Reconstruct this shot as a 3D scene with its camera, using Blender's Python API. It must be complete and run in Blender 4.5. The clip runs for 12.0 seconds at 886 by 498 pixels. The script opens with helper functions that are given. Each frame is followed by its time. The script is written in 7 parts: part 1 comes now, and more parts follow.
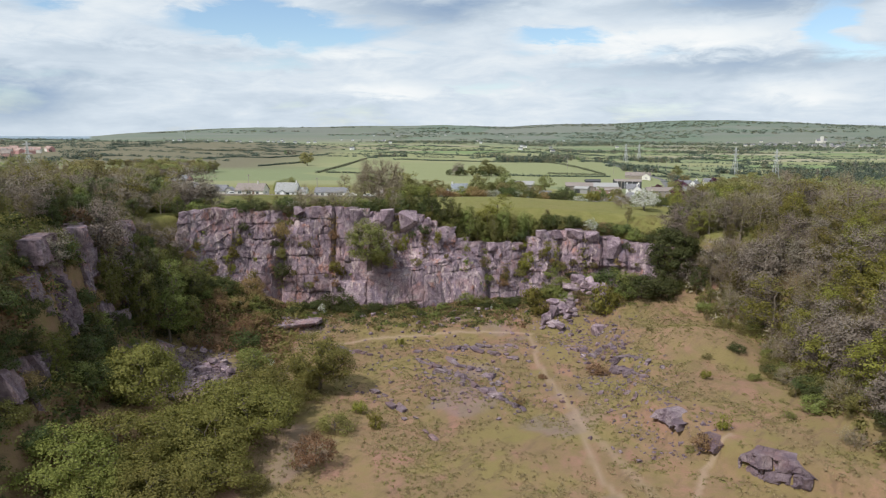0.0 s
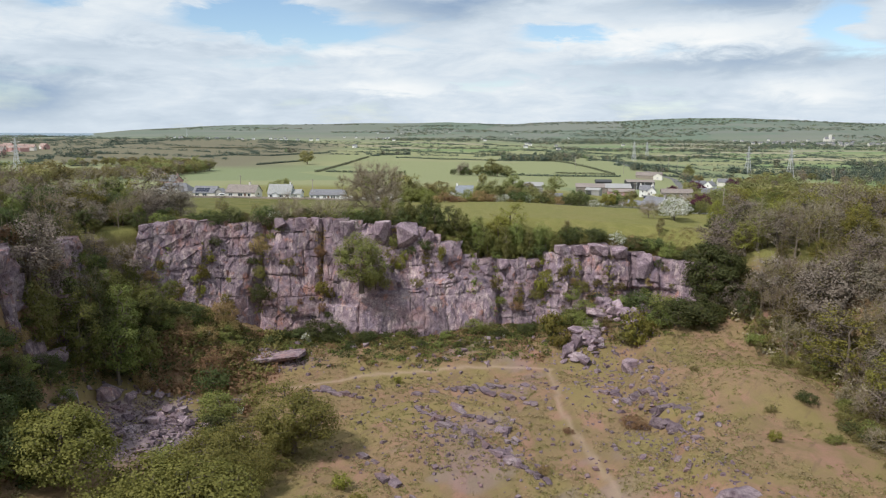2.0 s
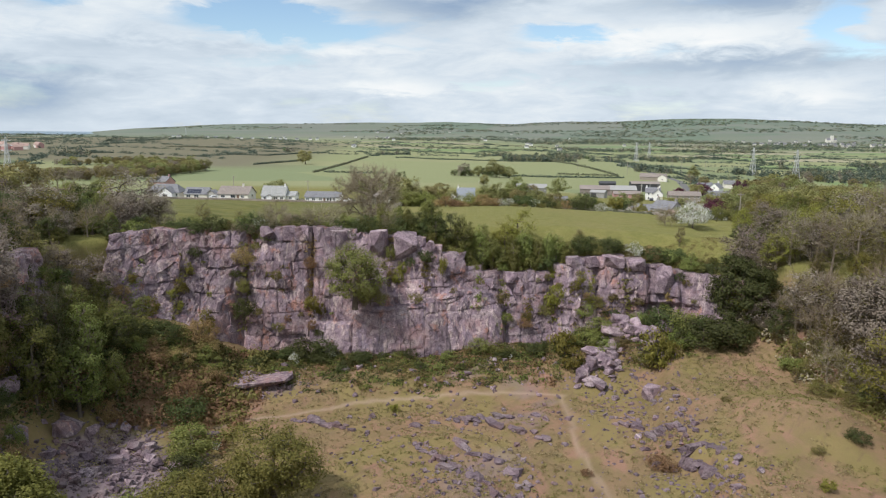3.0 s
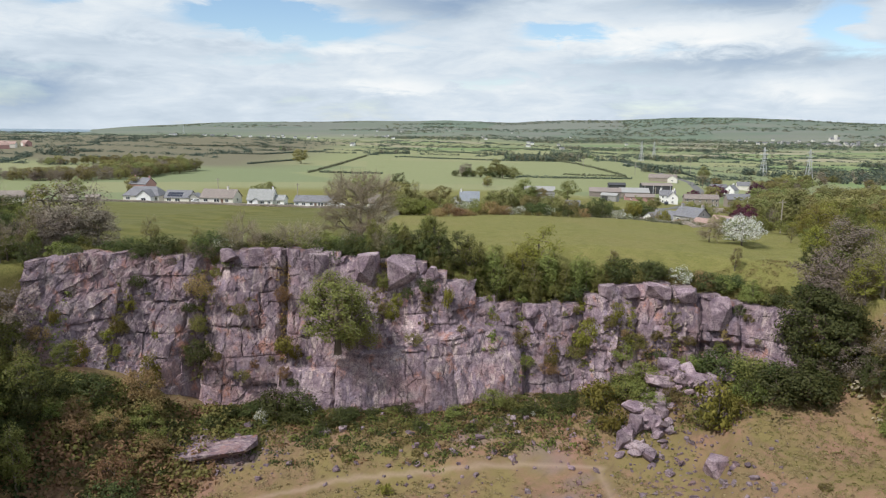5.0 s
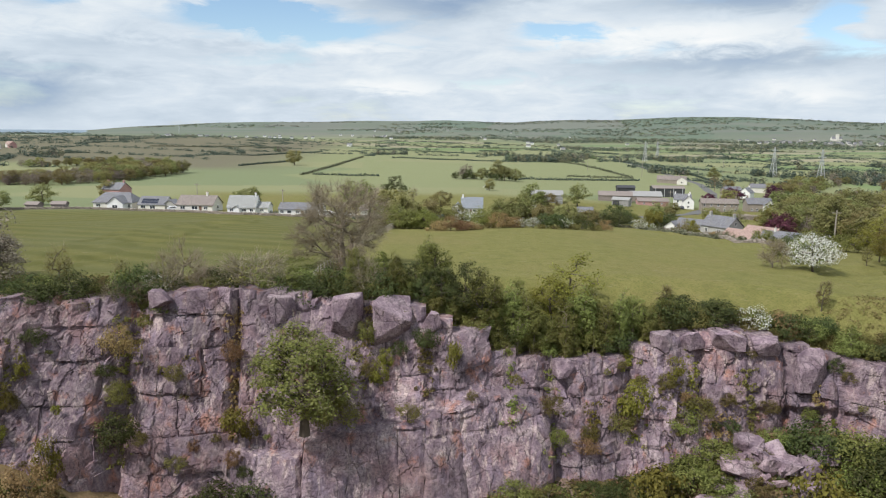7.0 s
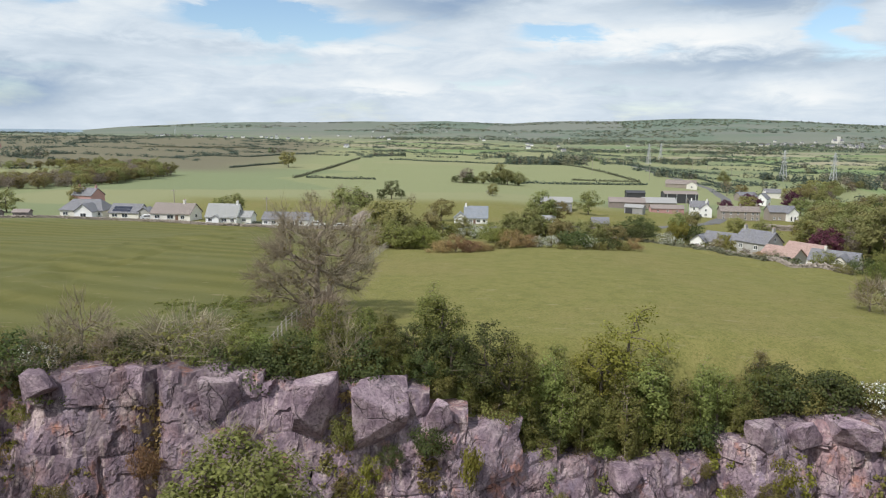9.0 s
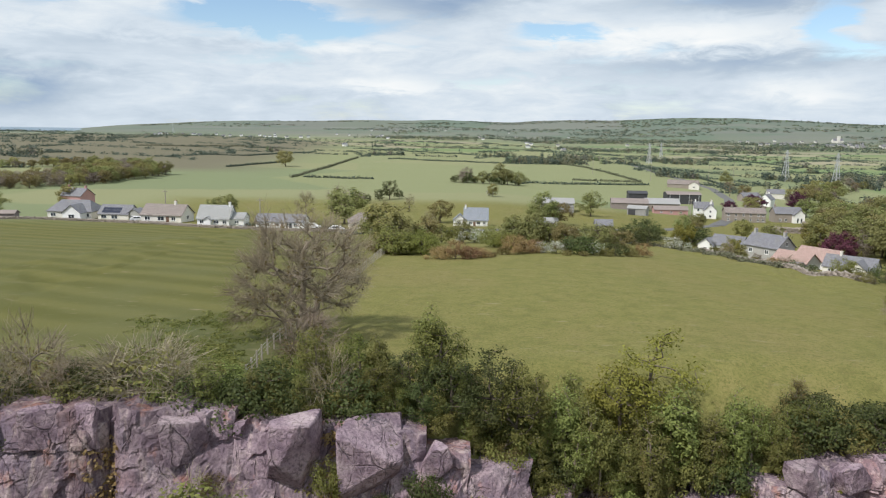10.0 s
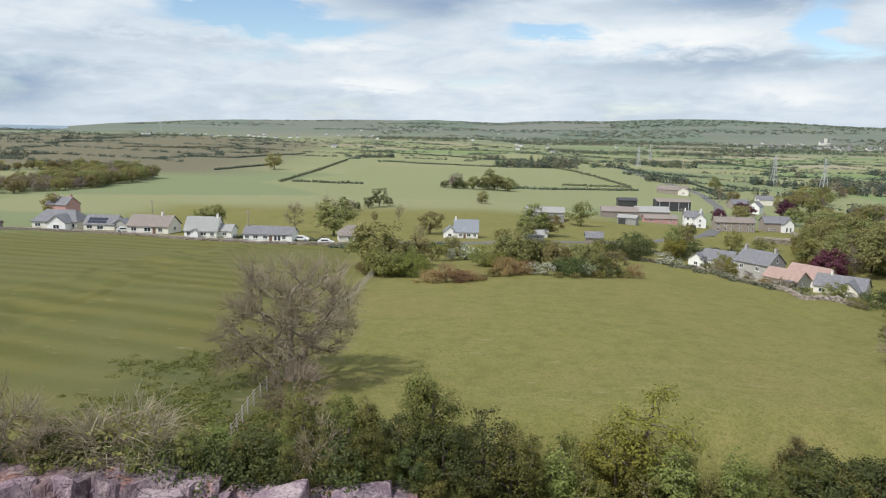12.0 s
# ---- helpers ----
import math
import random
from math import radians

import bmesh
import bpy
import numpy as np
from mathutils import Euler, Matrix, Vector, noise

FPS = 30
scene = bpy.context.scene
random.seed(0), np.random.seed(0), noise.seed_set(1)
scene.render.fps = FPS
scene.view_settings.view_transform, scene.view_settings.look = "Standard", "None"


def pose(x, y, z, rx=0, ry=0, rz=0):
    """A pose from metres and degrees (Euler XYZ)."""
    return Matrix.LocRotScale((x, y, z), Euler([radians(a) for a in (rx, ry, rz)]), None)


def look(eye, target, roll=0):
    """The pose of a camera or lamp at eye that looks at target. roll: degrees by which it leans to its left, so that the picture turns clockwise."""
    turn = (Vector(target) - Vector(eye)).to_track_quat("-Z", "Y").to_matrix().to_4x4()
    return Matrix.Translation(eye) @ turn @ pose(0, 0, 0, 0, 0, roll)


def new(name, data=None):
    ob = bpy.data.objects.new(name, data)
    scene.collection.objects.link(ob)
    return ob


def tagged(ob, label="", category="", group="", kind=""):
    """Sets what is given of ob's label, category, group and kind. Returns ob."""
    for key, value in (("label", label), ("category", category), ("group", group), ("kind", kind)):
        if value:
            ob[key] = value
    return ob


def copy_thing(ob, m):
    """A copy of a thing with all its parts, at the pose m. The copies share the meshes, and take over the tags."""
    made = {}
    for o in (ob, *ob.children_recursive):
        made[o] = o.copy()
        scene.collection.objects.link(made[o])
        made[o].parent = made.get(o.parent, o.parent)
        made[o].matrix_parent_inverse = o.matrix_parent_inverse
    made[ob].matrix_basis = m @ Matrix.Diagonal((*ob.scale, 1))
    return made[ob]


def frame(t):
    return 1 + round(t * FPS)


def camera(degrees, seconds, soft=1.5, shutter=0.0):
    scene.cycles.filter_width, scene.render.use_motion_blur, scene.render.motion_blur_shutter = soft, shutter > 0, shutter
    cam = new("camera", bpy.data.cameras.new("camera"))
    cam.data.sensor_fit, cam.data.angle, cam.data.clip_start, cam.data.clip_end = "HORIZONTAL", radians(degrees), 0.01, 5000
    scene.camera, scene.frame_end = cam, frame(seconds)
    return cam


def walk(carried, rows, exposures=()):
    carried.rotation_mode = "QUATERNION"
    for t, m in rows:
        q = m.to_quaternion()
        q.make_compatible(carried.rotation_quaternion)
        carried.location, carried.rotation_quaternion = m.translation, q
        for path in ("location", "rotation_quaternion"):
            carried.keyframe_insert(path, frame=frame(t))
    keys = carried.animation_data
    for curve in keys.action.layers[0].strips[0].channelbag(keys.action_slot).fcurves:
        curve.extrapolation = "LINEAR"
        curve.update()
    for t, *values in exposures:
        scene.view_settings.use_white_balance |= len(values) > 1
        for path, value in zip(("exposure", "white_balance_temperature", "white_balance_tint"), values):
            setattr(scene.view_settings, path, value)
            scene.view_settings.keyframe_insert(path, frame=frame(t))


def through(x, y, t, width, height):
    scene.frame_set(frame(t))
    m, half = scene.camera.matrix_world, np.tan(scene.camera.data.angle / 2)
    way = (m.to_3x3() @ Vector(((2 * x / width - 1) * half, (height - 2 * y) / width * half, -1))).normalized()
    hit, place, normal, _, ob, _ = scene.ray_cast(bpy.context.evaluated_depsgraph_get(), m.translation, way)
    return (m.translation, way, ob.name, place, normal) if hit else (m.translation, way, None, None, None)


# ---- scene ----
cam = camera(62.4, 12.0, 1.15)
PATH = [
    (0, (-0.285, -0.09, 32.411), (-0.28, 1.885, 32.096), 0.2),
    (0.5, (-0.362, 4.654, 32.57), (-0.359, 6.629, 32.254), 0.3),
    (1, (-0.362, 9.592, 32.728), (-0.362, 11.567, 32.409), 0.4),
    (1.5, (-0.268, 14.761, 32.767), (-0.272, 16.735, 32.447), 0.3),
    (2, (-0.372, 20.256, 32.834), (-0.377, 22.23, 32.512), 0.3),
    (2.5, (-0.465, 25.742, 32.869), (-0.471, 27.716, 32.547), 0.4),
    (3, (-0.726, 31.344, 32.983), (-0.73, 33.318, 32.66), 0.5),
    (3.2, (-0.754, 33.416, 33.013), (-0.757, 35.39, 32.692), 0.7),
    (4.8, (-1.325, 52.034, 33.104), (-1.33, 54.006, 32.772), 0.8),
    (5, (-1.513, 54.26, 33.014), (-1.516, 56.233, 32.687), 0.6),
    (5.5, (-1.676, 60.176, 33.009), (-1.678, 62.149, 32.683), 0.5),
    (6, (-1.825, 65.95, 32.956), (-1.826, 67.924, 32.631), 0.6),
    (6.5, (-1.987, 71.883, 32.946), (-1.987, 73.856, 32.62), 0.6),
    (7, (-2.117, 77.896, 32.966), (-2.116, 79.869, 32.639), 0.5),
    (7.2, (-2.212, 80.254, 32.978), (-2.209, 82.227, 32.65), 0.5),
    (8.8, (-3.04, 98.372, 33.285), (-3.034, 100.345, 32.961), 0.8),
    (9, (-3.082, 100.271, 33.283), (-3.075, 102.245, 32.958), 0.7),
    (9.5, (-3.107, 103.989, 33.413), (-3.099, 105.962, 33.086), 0.8),
    (10, (-3.09, 106.758, 33.428), (-3.08, 108.731, 33.1), 0.8),
    (10.5, (-3.019, 108.332, 33.431), (-3.008, 110.305, 33.103), 0.9),
    (11, (-3.009, 108.714, 33.999), (-2.99, 110.687, 33.671), 0.9),
    (11.5, (-3.152, 108.673, 35.393), (-3.124, 110.645, 35.064), 1.0),
    (12, (-3.3, 108.699, 36.83), (-3.261, 110.671, 36.501), 1.1),
]
walk(cam, [(t, look(eye, target, roll)) for t, eye, target, roll in PATH])

# ---- world and sun ----
SUN_DIRECTION = Vector((-0.54, -0.44, 0.88)).normalized()
world = bpy.data.worlds.new("sky")
scene.world = world
world.use_nodes = True
wn, wl = world.node_tree.nodes, world.node_tree.links
wn.clear()


def wnode(kind, **sets):
    n = wn.new(kind)
    for k, v in sets.items():
        if k in ("operation", "sky_type", "blend_type", "data_type", "noise_dimensions", "sun_disc", "sun_elevation", "sun_rotation", "use_clamp"):
            setattr(n, k, v)
        else:
            n.inputs[k].default_value = v
    return n


def wmath(op, a, b=None, c=None):
    n = wn.new("ShaderNodeMath")
    n.operation = op
    for i, v in enumerate((a, b, c)):
        if v is None:
            continue
        if isinstance(v, (int, float)):
            n.inputs[i].default_value = v
        else:
            wl.new(v, n.inputs[i])
    return n.outputs[0]


def wnoise(vec, scale, detail, rough_, distort=0.0):
    n = wn.new("ShaderNodeTexNoise")
    n.inputs["Scale"].default_value, n.inputs["Detail"].default_value = scale, detail
    n.inputs["Roughness"].default_value, n.inputs["Distortion"].default_value = rough_, distort
    wl.new(vec, n.inputs["Vector"])
    return n.outputs["Fac"]


def wramp(fac, stops):
    n = wn.new("ShaderNodeValToRGB")
    e = n.color_ramp.elements
    while len(e) < len(stops):
        e.new(0.5)
    for el, (p, c) in zip(e, stops):
        el.position, el.color = p, (*c, 1)
    wl.new(fac, n.inputs["Fac"])
    return n.outputs["Color"]


wcoord = wn.new("ShaderNodeTexCoord")
wsep = wn.new("ShaderNodeSeparateXYZ")
wl.new(wcoord.outputs["Generated"], wsep.inputs[0])
flat = wn.new("ShaderNodeMapping")
flat.inputs["Scale"].default_value, flat.inputs["Location"].default_value = (1.0, 1.0, 3.4), (4.1, 1.7, 2.3)
wl.new(wcoord.outputs["Generated"], flat.inputs["Vector"])
streak = wn.new("ShaderNodeMapping")
streak.inputs["Scale"].default_value, streak.inputs["Location"].default_value = (1.0, 1.0, 8.0), (0.4, 5.2, 1.3)
wl.new(wcoord.outputs["Generated"], streak.inputs["Vector"])
puff = wnoise(flat.outputs[0], 5.0, 9, 0.58, 0.35)
fine_puff = wnoise(flat.outputs[0], 15.0, 6, 0.6, 0.5)
wisp = wnoise(streak.outputs[0], 2.6, 8, 0.6, 0.5)
bearing = wmath("ADD", wmath("ARCTAN2", wsep.outputs["X"], wsep.outputs["Y"]), wmath("MULTIPLY", wmath("SUBTRACT", puff, 0.5), 0.24))
height = wmath("ADD", wsep.outputs["Z"], wmath("MULTIPLY", wmath("SUBTRACT", fine_puff, 0.5), 0.05))


def drift(azimuth, up, wide, tall, strength):
    """A soft bank of cloud, or with a negative strength a gap, at a bearing and a height in degrees."""
    u = wmath("DIVIDE", wmath("SUBTRACT", bearing, radians(azimuth)), radians(wide))
    v = wmath("DIVIDE", wmath("SUBTRACT", height, math.sin(radians(up))), math.sin(radians(tall)))
    r2 = wmath("ADD", wmath("MULTIPLY", u, u), wmath("MULTIPLY", v, v))
    return wmath("MULTIPLY", wmath("EXPONENT", wmath("MULTIPLY", r2, -1.0)), strength)


def drifts(*rows):
    total = None
    for row in rows:
        total = drift(*row) if total is None else wmath("ADD", total, drift(*row))
    return total


gaps = drifts((-14.0, 7.8, 4.8, 1.2, -0.62), (-26.5, 8.3, 2.8, 0.7, -0.30), (9.5, 7.2, 3.6, 0.6, -0.38), (28.0, 7.0, 1.8, 1.8, -0.42), (-13, 4.6, 6.0, 0.7, -0.14), (3, 3.2, 8.0, 0.5, -0.12))
amount = wramp(wmath("ADD", wmath("ADD", wmath("MULTIPLY", puff, 0.6), wmath("MULTIPLY", wisp, 0.5)), gaps), [(0.30, (0, 0, 0)), (0.50, (1, 1, 1))])
banks = drifts((21.0, 4.8, 8.0, 0.8, -0.24), (24.0, 9.2, 8.0, 0.9, -0.34), (-1.0, 9.2, 6.0, 1.0, -0.32), (-31.0, 2.2, 7.5, 1.6, -0.28), (-23.0, 5.6, 7.0, 0.7, -0.10), (17.0, 6.6, 7.5, 1.0, 0.24), (-9.0, 6.2, 9.0, 0.7, 0.14), (-4.0, 3.0, 4.5, 0.5, 0.20), (26.0, 2.9, 3.0, 0.7, 0.16), (6.0, 4.6, 3.0, 1.4, 0.08))
shade = wmath("ADD", wmath("ADD", wmath("MULTIPLY", puff, 0.46), wmath("ADD", wmath("MULTIPLY", wisp, 0.26), wmath("MULTIPLY", fine_puff, 0.30))), banks)
cloud = wramp(shade, [(0.16, (0.36, 0.49, 0.68)), (0.38, (0.60, 0.71, 0.83)), (0.52, (0.78, 0.88, 0.98)), (0.66, (0.98, 1.04, 1.08)), (0.80, (1.14, 1.15, 1.15))])
sky = wnode("ShaderNodeTexSky", sky_type="NISHITA", sun_disc=False)
sky.sun_elevation = math.asin(SUN_DIRECTION.z)
sky.sun_rotation = math.atan2(SUN_DIRECTION.x, SUN_DIRECTION.y)
sky.air_density, sky.dust_density, sky.ozone_density = 1.0, 0.1, 3.0
bg_sky = wnode("ShaderNodeBackground", Strength=0.135)
wl.new(sky.outputs[0], bg_sky.inputs["Color"])
bg_cloud = wnode("ShaderNodeBackground", Strength=0.86)
wl.new(cloud, bg_cloud.inputs["Color"])
wmix = wn.new("ShaderNodeMixShader")
wl.new(amount, wmix.inputs[0])
wl.new(bg_sky.outputs[0], wmix.inputs[1])
wl.new(bg_cloud.outputs[0], wmix.inputs[2])
wout = wn.new("ShaderNodeOutputWorld")
wl.new(wmix.outputs[0], wout.inputs["Surface"])

sun = new("sun", bpy.data.lights.new("sun", "SUN"))
sun.data.energy, sun.data.angle, sun.data.color = 3.9, radians(1.5), (1.0, 0.96, 0.935)
sun.rotation_mode = "QUATERNION"
sun.rotation_quaternion = SUN_DIRECTION.to_track_quat("Z", "Y")


# ---- materials ----
class Mat:
    """A node material under construction."""

    def __init__(self, name, roughness=0.85, specular=0.25):
        self.m = bpy.data.materials.new(name)
        self.m.use_nodes = True
        self.n, self.l = self.m.node_tree.nodes, self.m.node_tree.links
        self.b = self.n["Principled BSDF"]
        self.b.inputs["Roughness"].default_value = roughness
        self.b.inputs["Specular IOR Level"].default_value = specular
        self.pos = self.n.new("ShaderNodeNewGeometry").outputs["Position"]

    def put(self, value, socket):
        if isinstance(value, (int, float)):
            socket.default_value = value
        elif isinstance(value, tuple):
            socket.default_value = (*value, 1) if len(value) == 3 else value
        else:
            self.l.new(value, socket)

    def noise(self, scale, detail=4, rough_=0.55, stretch=(1, 1, 1), vec=None, distort=0.0):
        n = self.n.new("ShaderNodeTexNoise")
        n.inputs["Scale"].default_value, n.inputs["Detail"].default_value = scale, detail
        n.inputs["Roughness"].default_value, n.inputs["Distortion"].default_value = rough_, distort
        mp = self.n.new("ShaderNodeMapping")
        mp.inputs["Scale"].default_value = stretch
        self.l.new(vec or self.pos, mp.inputs["Vector"])
        self.l.new(mp.outputs[0], n.inputs["Vector"])
        return n.outputs["Fac"]

    def cells(self, scale, feature="F1", stretch=(1, 1, 1), what="Distance", turn=0.0):
        n = self.n.new("ShaderNodeTexVoronoi")
        n.feature = feature
        n.inputs["Scale"].default_value = scale
        mp = self.n.new("ShaderNodeMapping")
        mp.inputs["Scale"].default_value, mp.inputs["Rotation"].default_value = stretch, (0, 0, turn)
        self.l.new(self.pos, mp.inputs["Vector"])
        self.l.new(mp.outputs[0], n.inputs["Vector"])
        return n.outputs[what]

    def math(self, op, a, b=0.0, clamp=False):
        n = self.n.new("ShaderNodeMath")
        n.operation, n.use_clamp = op, clamp
        self.put(a, n.inputs[0]), self.put(b, n.inputs[1])
        return n.outputs[0]

    def steps(self, fac, *stops):
        n = self.n.new("ShaderNodeValToRGB")
        e = n.color_ramp.elements
        while len(e) < len(stops):
            e.new(0.5)
        for el, (p, c) in zip(e, stops):
            el.position = p
            el.color = (c, c, c, 1) if isinstance(c, (int, float)) else (*c, 1)
        self.l.new(fac, n.inputs["Fac"])
        return n.outputs["Color"]

    def mix(self, fac, a, b, blend="MIX"):
        n = self.n.new("ShaderNodeMix")
        n.data_type, n.blend_type = "RGBA", blend
        self.put(fac, n.inputs["Factor"]), self.put(a, n.inputs["A"] if False else n.inputs[6]), self.put(b, n.inputs[7])
        return n.outputs[2]

    def attr(self, name, channel):
        n = self.n.new("ShaderNodeAttribute")
        n.attribute_name = name
        s = self.n.new("ShaderNodeSeparateColor")
        self.l.new(n.outputs["Color"], s.inputs[0])
        return s.outputs[channel]

    def random(self, island=False):
        if island:
            return self.n.new("ShaderNodeNewGeometry").outputs["Random Per Island"]
        return self.n.new("ShaderNodeObjectInfo").outputs["Random"]

    def shift(self, colour, hue=0.5, sat=1.0, val=1.0):
        n = self.n.new("ShaderNodeHueSaturation")
        self.put(hue, n.inputs["Hue"]), self.put(sat, n.inputs["Saturation"]), self.put(val, n.inputs["Value"])
        self.put(colour, n.inputs["Color"])
        return n.outputs[0]

    def colour(self, c):
        self.put(c, self.b.inputs["Base Color"])
        return self

    def bump(self, height, strength=0.4, distance=0.1):
        n = self.n.new("ShaderNodeBump")
        n.inputs["Strength"].default_value, n.inputs["Distance"].default_value = strength, distance
        self.l.new(height, n.inputs["Height"])
        self.l.new(n.outputs[0], self.b.inputs["Normal"])
        return self


def leaf_material(name, low, high, through=0.42, spread=0.5):
    """Leaves: every spray has its own tint, every plant its own lean, and light shines through a little."""
    k = Mat(name, 0.6, 0.2)
    c = k.mix(k.random(island=True), low, high)
    c = k.shift(c, k.math("ADD", k.math("MULTIPLY", k.random(), 0.05), 0.475), 1.0, k.math("ADD", k.math("MULTIPLY", k.random(), spread), 1.0 - spread / 2))
    k.colour(c)
    tr = k.n.new("ShaderNodeBsdfTranslucent")
    k.l.new(c, tr.inputs["Color"])
    ms = k.n.new("ShaderNodeMixShader")
    ms.inputs[0].default_value = through
    k.l.new(k.b.outputs[0], ms.inputs[1]), k.l.new(tr.outputs[0], ms.inputs[2])
    k.l.new(ms.outputs[0], k.n["Material Output"].inputs["Surface"])
    return k.m


# leaf tints for far plants, greyed and blued to paint in distance haze
HAZE_TONES = {k: leaf_material("far_" + k, lo, hi, 0.3, 0.2) for k, lo, hi in (("dark", (0.060, 0.085, 0.068), (0.115, 0.142, 0.105)), ("olive", (0.125, 0.135, 0.085), (0.20, 0.205, 0.125)), ("rust", (0.13, 0.115, 0.10), (0.20, 0.175, 0.145)), ("green", (0.11, 0.15, 0.075), (0.19, 0.23, 0.11)))}
LEAF = {
    "lime": leaf_material("leaf_lime", (0.13, 0.135, 0.030), (0.25, 0.245, 0.062), 0.35, 0.3),
    "mid": leaf_material("leaf_mid", (0.135, 0.15, 0.042), (0.265, 0.275, 0.082), 0.4, 0.5),
    "green": leaf_material("leaf_fresh_green", (0.095, 0.108, 0.028), (0.20, 0.205, 0.055)),
    "dark": leaf_material("leaf_dark_green", (0.05, 0.065, 0.022), (0.12, 0.135, 0.045)),
    "olive": leaf_material("leaf_olive", (0.125, 0.112, 0.036), (0.25, 0.215, 0.075)),
    "yellow": leaf_material("leaf_yellow_green", (0.14, 0.13, 0.028), (0.27, 0.24, 0.055)),
    "rust": leaf_material("leaf_rust", (0.22, 0.145, 0.07), (0.37, 0.25, 0.125)),
    "pale": leaf_material("leaf_pale_green", (0.165, 0.172, 0.06), (0.30, 0.30, 0.115), 0.4, 0.4),
    "tan": leaf_material("leaf_tan_olive", (0.18, 0.163, 0.06), (0.31, 0.27, 0.11), 0.4, 0.4),
    "copper": leaf_material("leaf_copper", (0.06, 0.018, 0.038), (0.14, 0.045, 0.075), 0.25),
    "blossom": leaf_material("blossom_white", (0.55, 0.56, 0.48), (0.82, 0.82, 0.77), 0.25, 0.2),
    "brown": leaf_material("leaf_brown_bud", (0.16, 0.13, 0.105), (0.27, 0.225, 0.18), 0.2, 0.4),
    "twig": leaf_material("twig_grey_brown", (0.20, 0.162, 0.115), (0.34, 0.28, 0.20), 0.05, 0.4),
}


def bark_material(name, low, high):
    k = Mat(name, 0.9, 0.15)
    f = k.noise(3.0, 5, 0.6, (1, 1, 0.25))
    k.colour(k.mix(f, low, high)).bump(f, 0.5, 0.05)
    return k.m


BARK = bark_material("bark_grey_brown", (0.07, 0.055, 0.045), (0.20, 0.165, 0.13))
BARK_PALE = bark_material("bark_pale_grey", (0.155, 0.125, 0.095), (0.31, 0.26, 0.20))


def rock_material(name, warm=1.0, value=0.66, streaks=True):
    k = Mat(name, 0.88, 0.2)
    big, mid, fine = k.noise(0.16, 5, 0.6), k.noise(0.9, 6, 0.62), k.noise(5.0, 6, 0.65)
    v = value
    c = k.steps(mid, (0.30, (0.23 * v, 0.18 * v, 0.225 * v)), (0.47, (0.38 * v, 0.31 * v, 0.355 * v)), (0.62, (0.54 * v, 0.46 * v, 0.49 * v)))
    c = k.mix(k.math("MULTIPLY", k.steps(big, (0.50, 0.0), (0.62, 1.0)), 0.6 * warm), c, k.mix(mid, (0.42 * v, 0.25 * v, 0.24 * v), (0.66 * v, 0.46 * v, 0.40 * v)))
    c = k.mix(k.math("MULTIPLY", k.steps(k.noise(0.35, 4, 0.6, (1, 1, 1.6)), (0.54, 0.0), (0.66, 1.0)), 0.55), c, (0.74 * v, 0.67 * v, 0.66 * v))
    if streaks:
        where = k.steps(k.noise(0.12, 3, 0.5), (0.38, 0.15), (0.52, 1.0))
        dark = k.math("MULTIPLY", k.steps(k.noise(1.0, 5, 0.6, (1, 1, 0.07)), (0.53, 0.0), (0.64, 1.0)), where)
        pale = k.math("MULTIPLY", k.steps(k.noise(1.5, 5, 0.62, (1, 1, 0.08), distort=0.3), (0.53, 0.0), (0.63, 1.0)), where)
        blue = k.steps(k.noise(0.8, 4, 0.6, (1, 1, 0.12)), (0.54, 0.0), (0.66, 1.0))
        c = k.mix(k.math("MULTIPLY", blue, 0.55), c, (0.24, 0.215, 0.275))
        c = k.mix(k.math("MULTIPLY", dark, 0.75), c, (0.085, 0.07, 0.09))
        c = k.mix(k.math("MULTIPLY", pale, 0.6), c, (0.56, 0.50, 0.45))
        c = k.mix(k.math("MULTIPLY", k.steps(k.noise(0.55, 4, 0.65, (1, 1, 0.7)), (0.57, 0.0), (0.68, 1.0)), 0.7), c, (0.40, 0.20, 0.13))
    c = k.mix(k.math("MULTIPLY", k.steps(k.noise(2.2, 5, 0.7), (0.60, 0.0), (0.72, 1.0)), 0.45), c, (0.16, 0.14, 0.075))
    c = k.shift(c, 0.5, 1.0, k.math("ADD", k.math("MULTIPLY", k.random(), 0.4), 0.8))
    c = k.mix(k.math("MULTIPLY", k.steps(fine, (0.36, 1.0), (0.52, 0.0)), 0.65), c, (0.10, 0.08, 0.095))
    c = k.mix(1.0, c, (1.04, 0.94, 0.955), "MULTIPLY")
    warp = k.n.new("ShaderNodeVectorMath")
    warp.operation = "MULTIPLY_ADD"
    nz = k.n.new("ShaderNodeTexNoise")
    nz.inputs["Scale"].default_value, nz.inputs["Detail"].default_value = 1.3, 3
    k.l.new(k.pos, nz.inputs["Vector"]), k.l.new(nz.outputs["Color"], warp.inputs[0])
    warp.inputs[1].default_value = (0.5, 0.5, 0.5)
    k.l.new(k.pos, warp.inputs[2])
    cracks = []
    for scale, wide in ((0.55, 0.02), (1.7, 0.03)):
        vo = k.n.new("ShaderNodeTexVoronoi")
        vo.feature = "DISTANCE_TO_EDGE"
        vo.inputs["Scale"].default_value = scale
        mp = k.n.new("ShaderNodeMapping")
        mp.inputs["Scale"].default_value = (1.0, 1.0, 0.62)
        k.l.new(warp.outputs[0], mp.inputs["Vector"]), k.l.new(mp.outputs[0], vo.inputs["Vector"])
        cracks.append(k.steps(vo.outputs["Distance"], (0.0, 0.0), (wide, 1.0)))
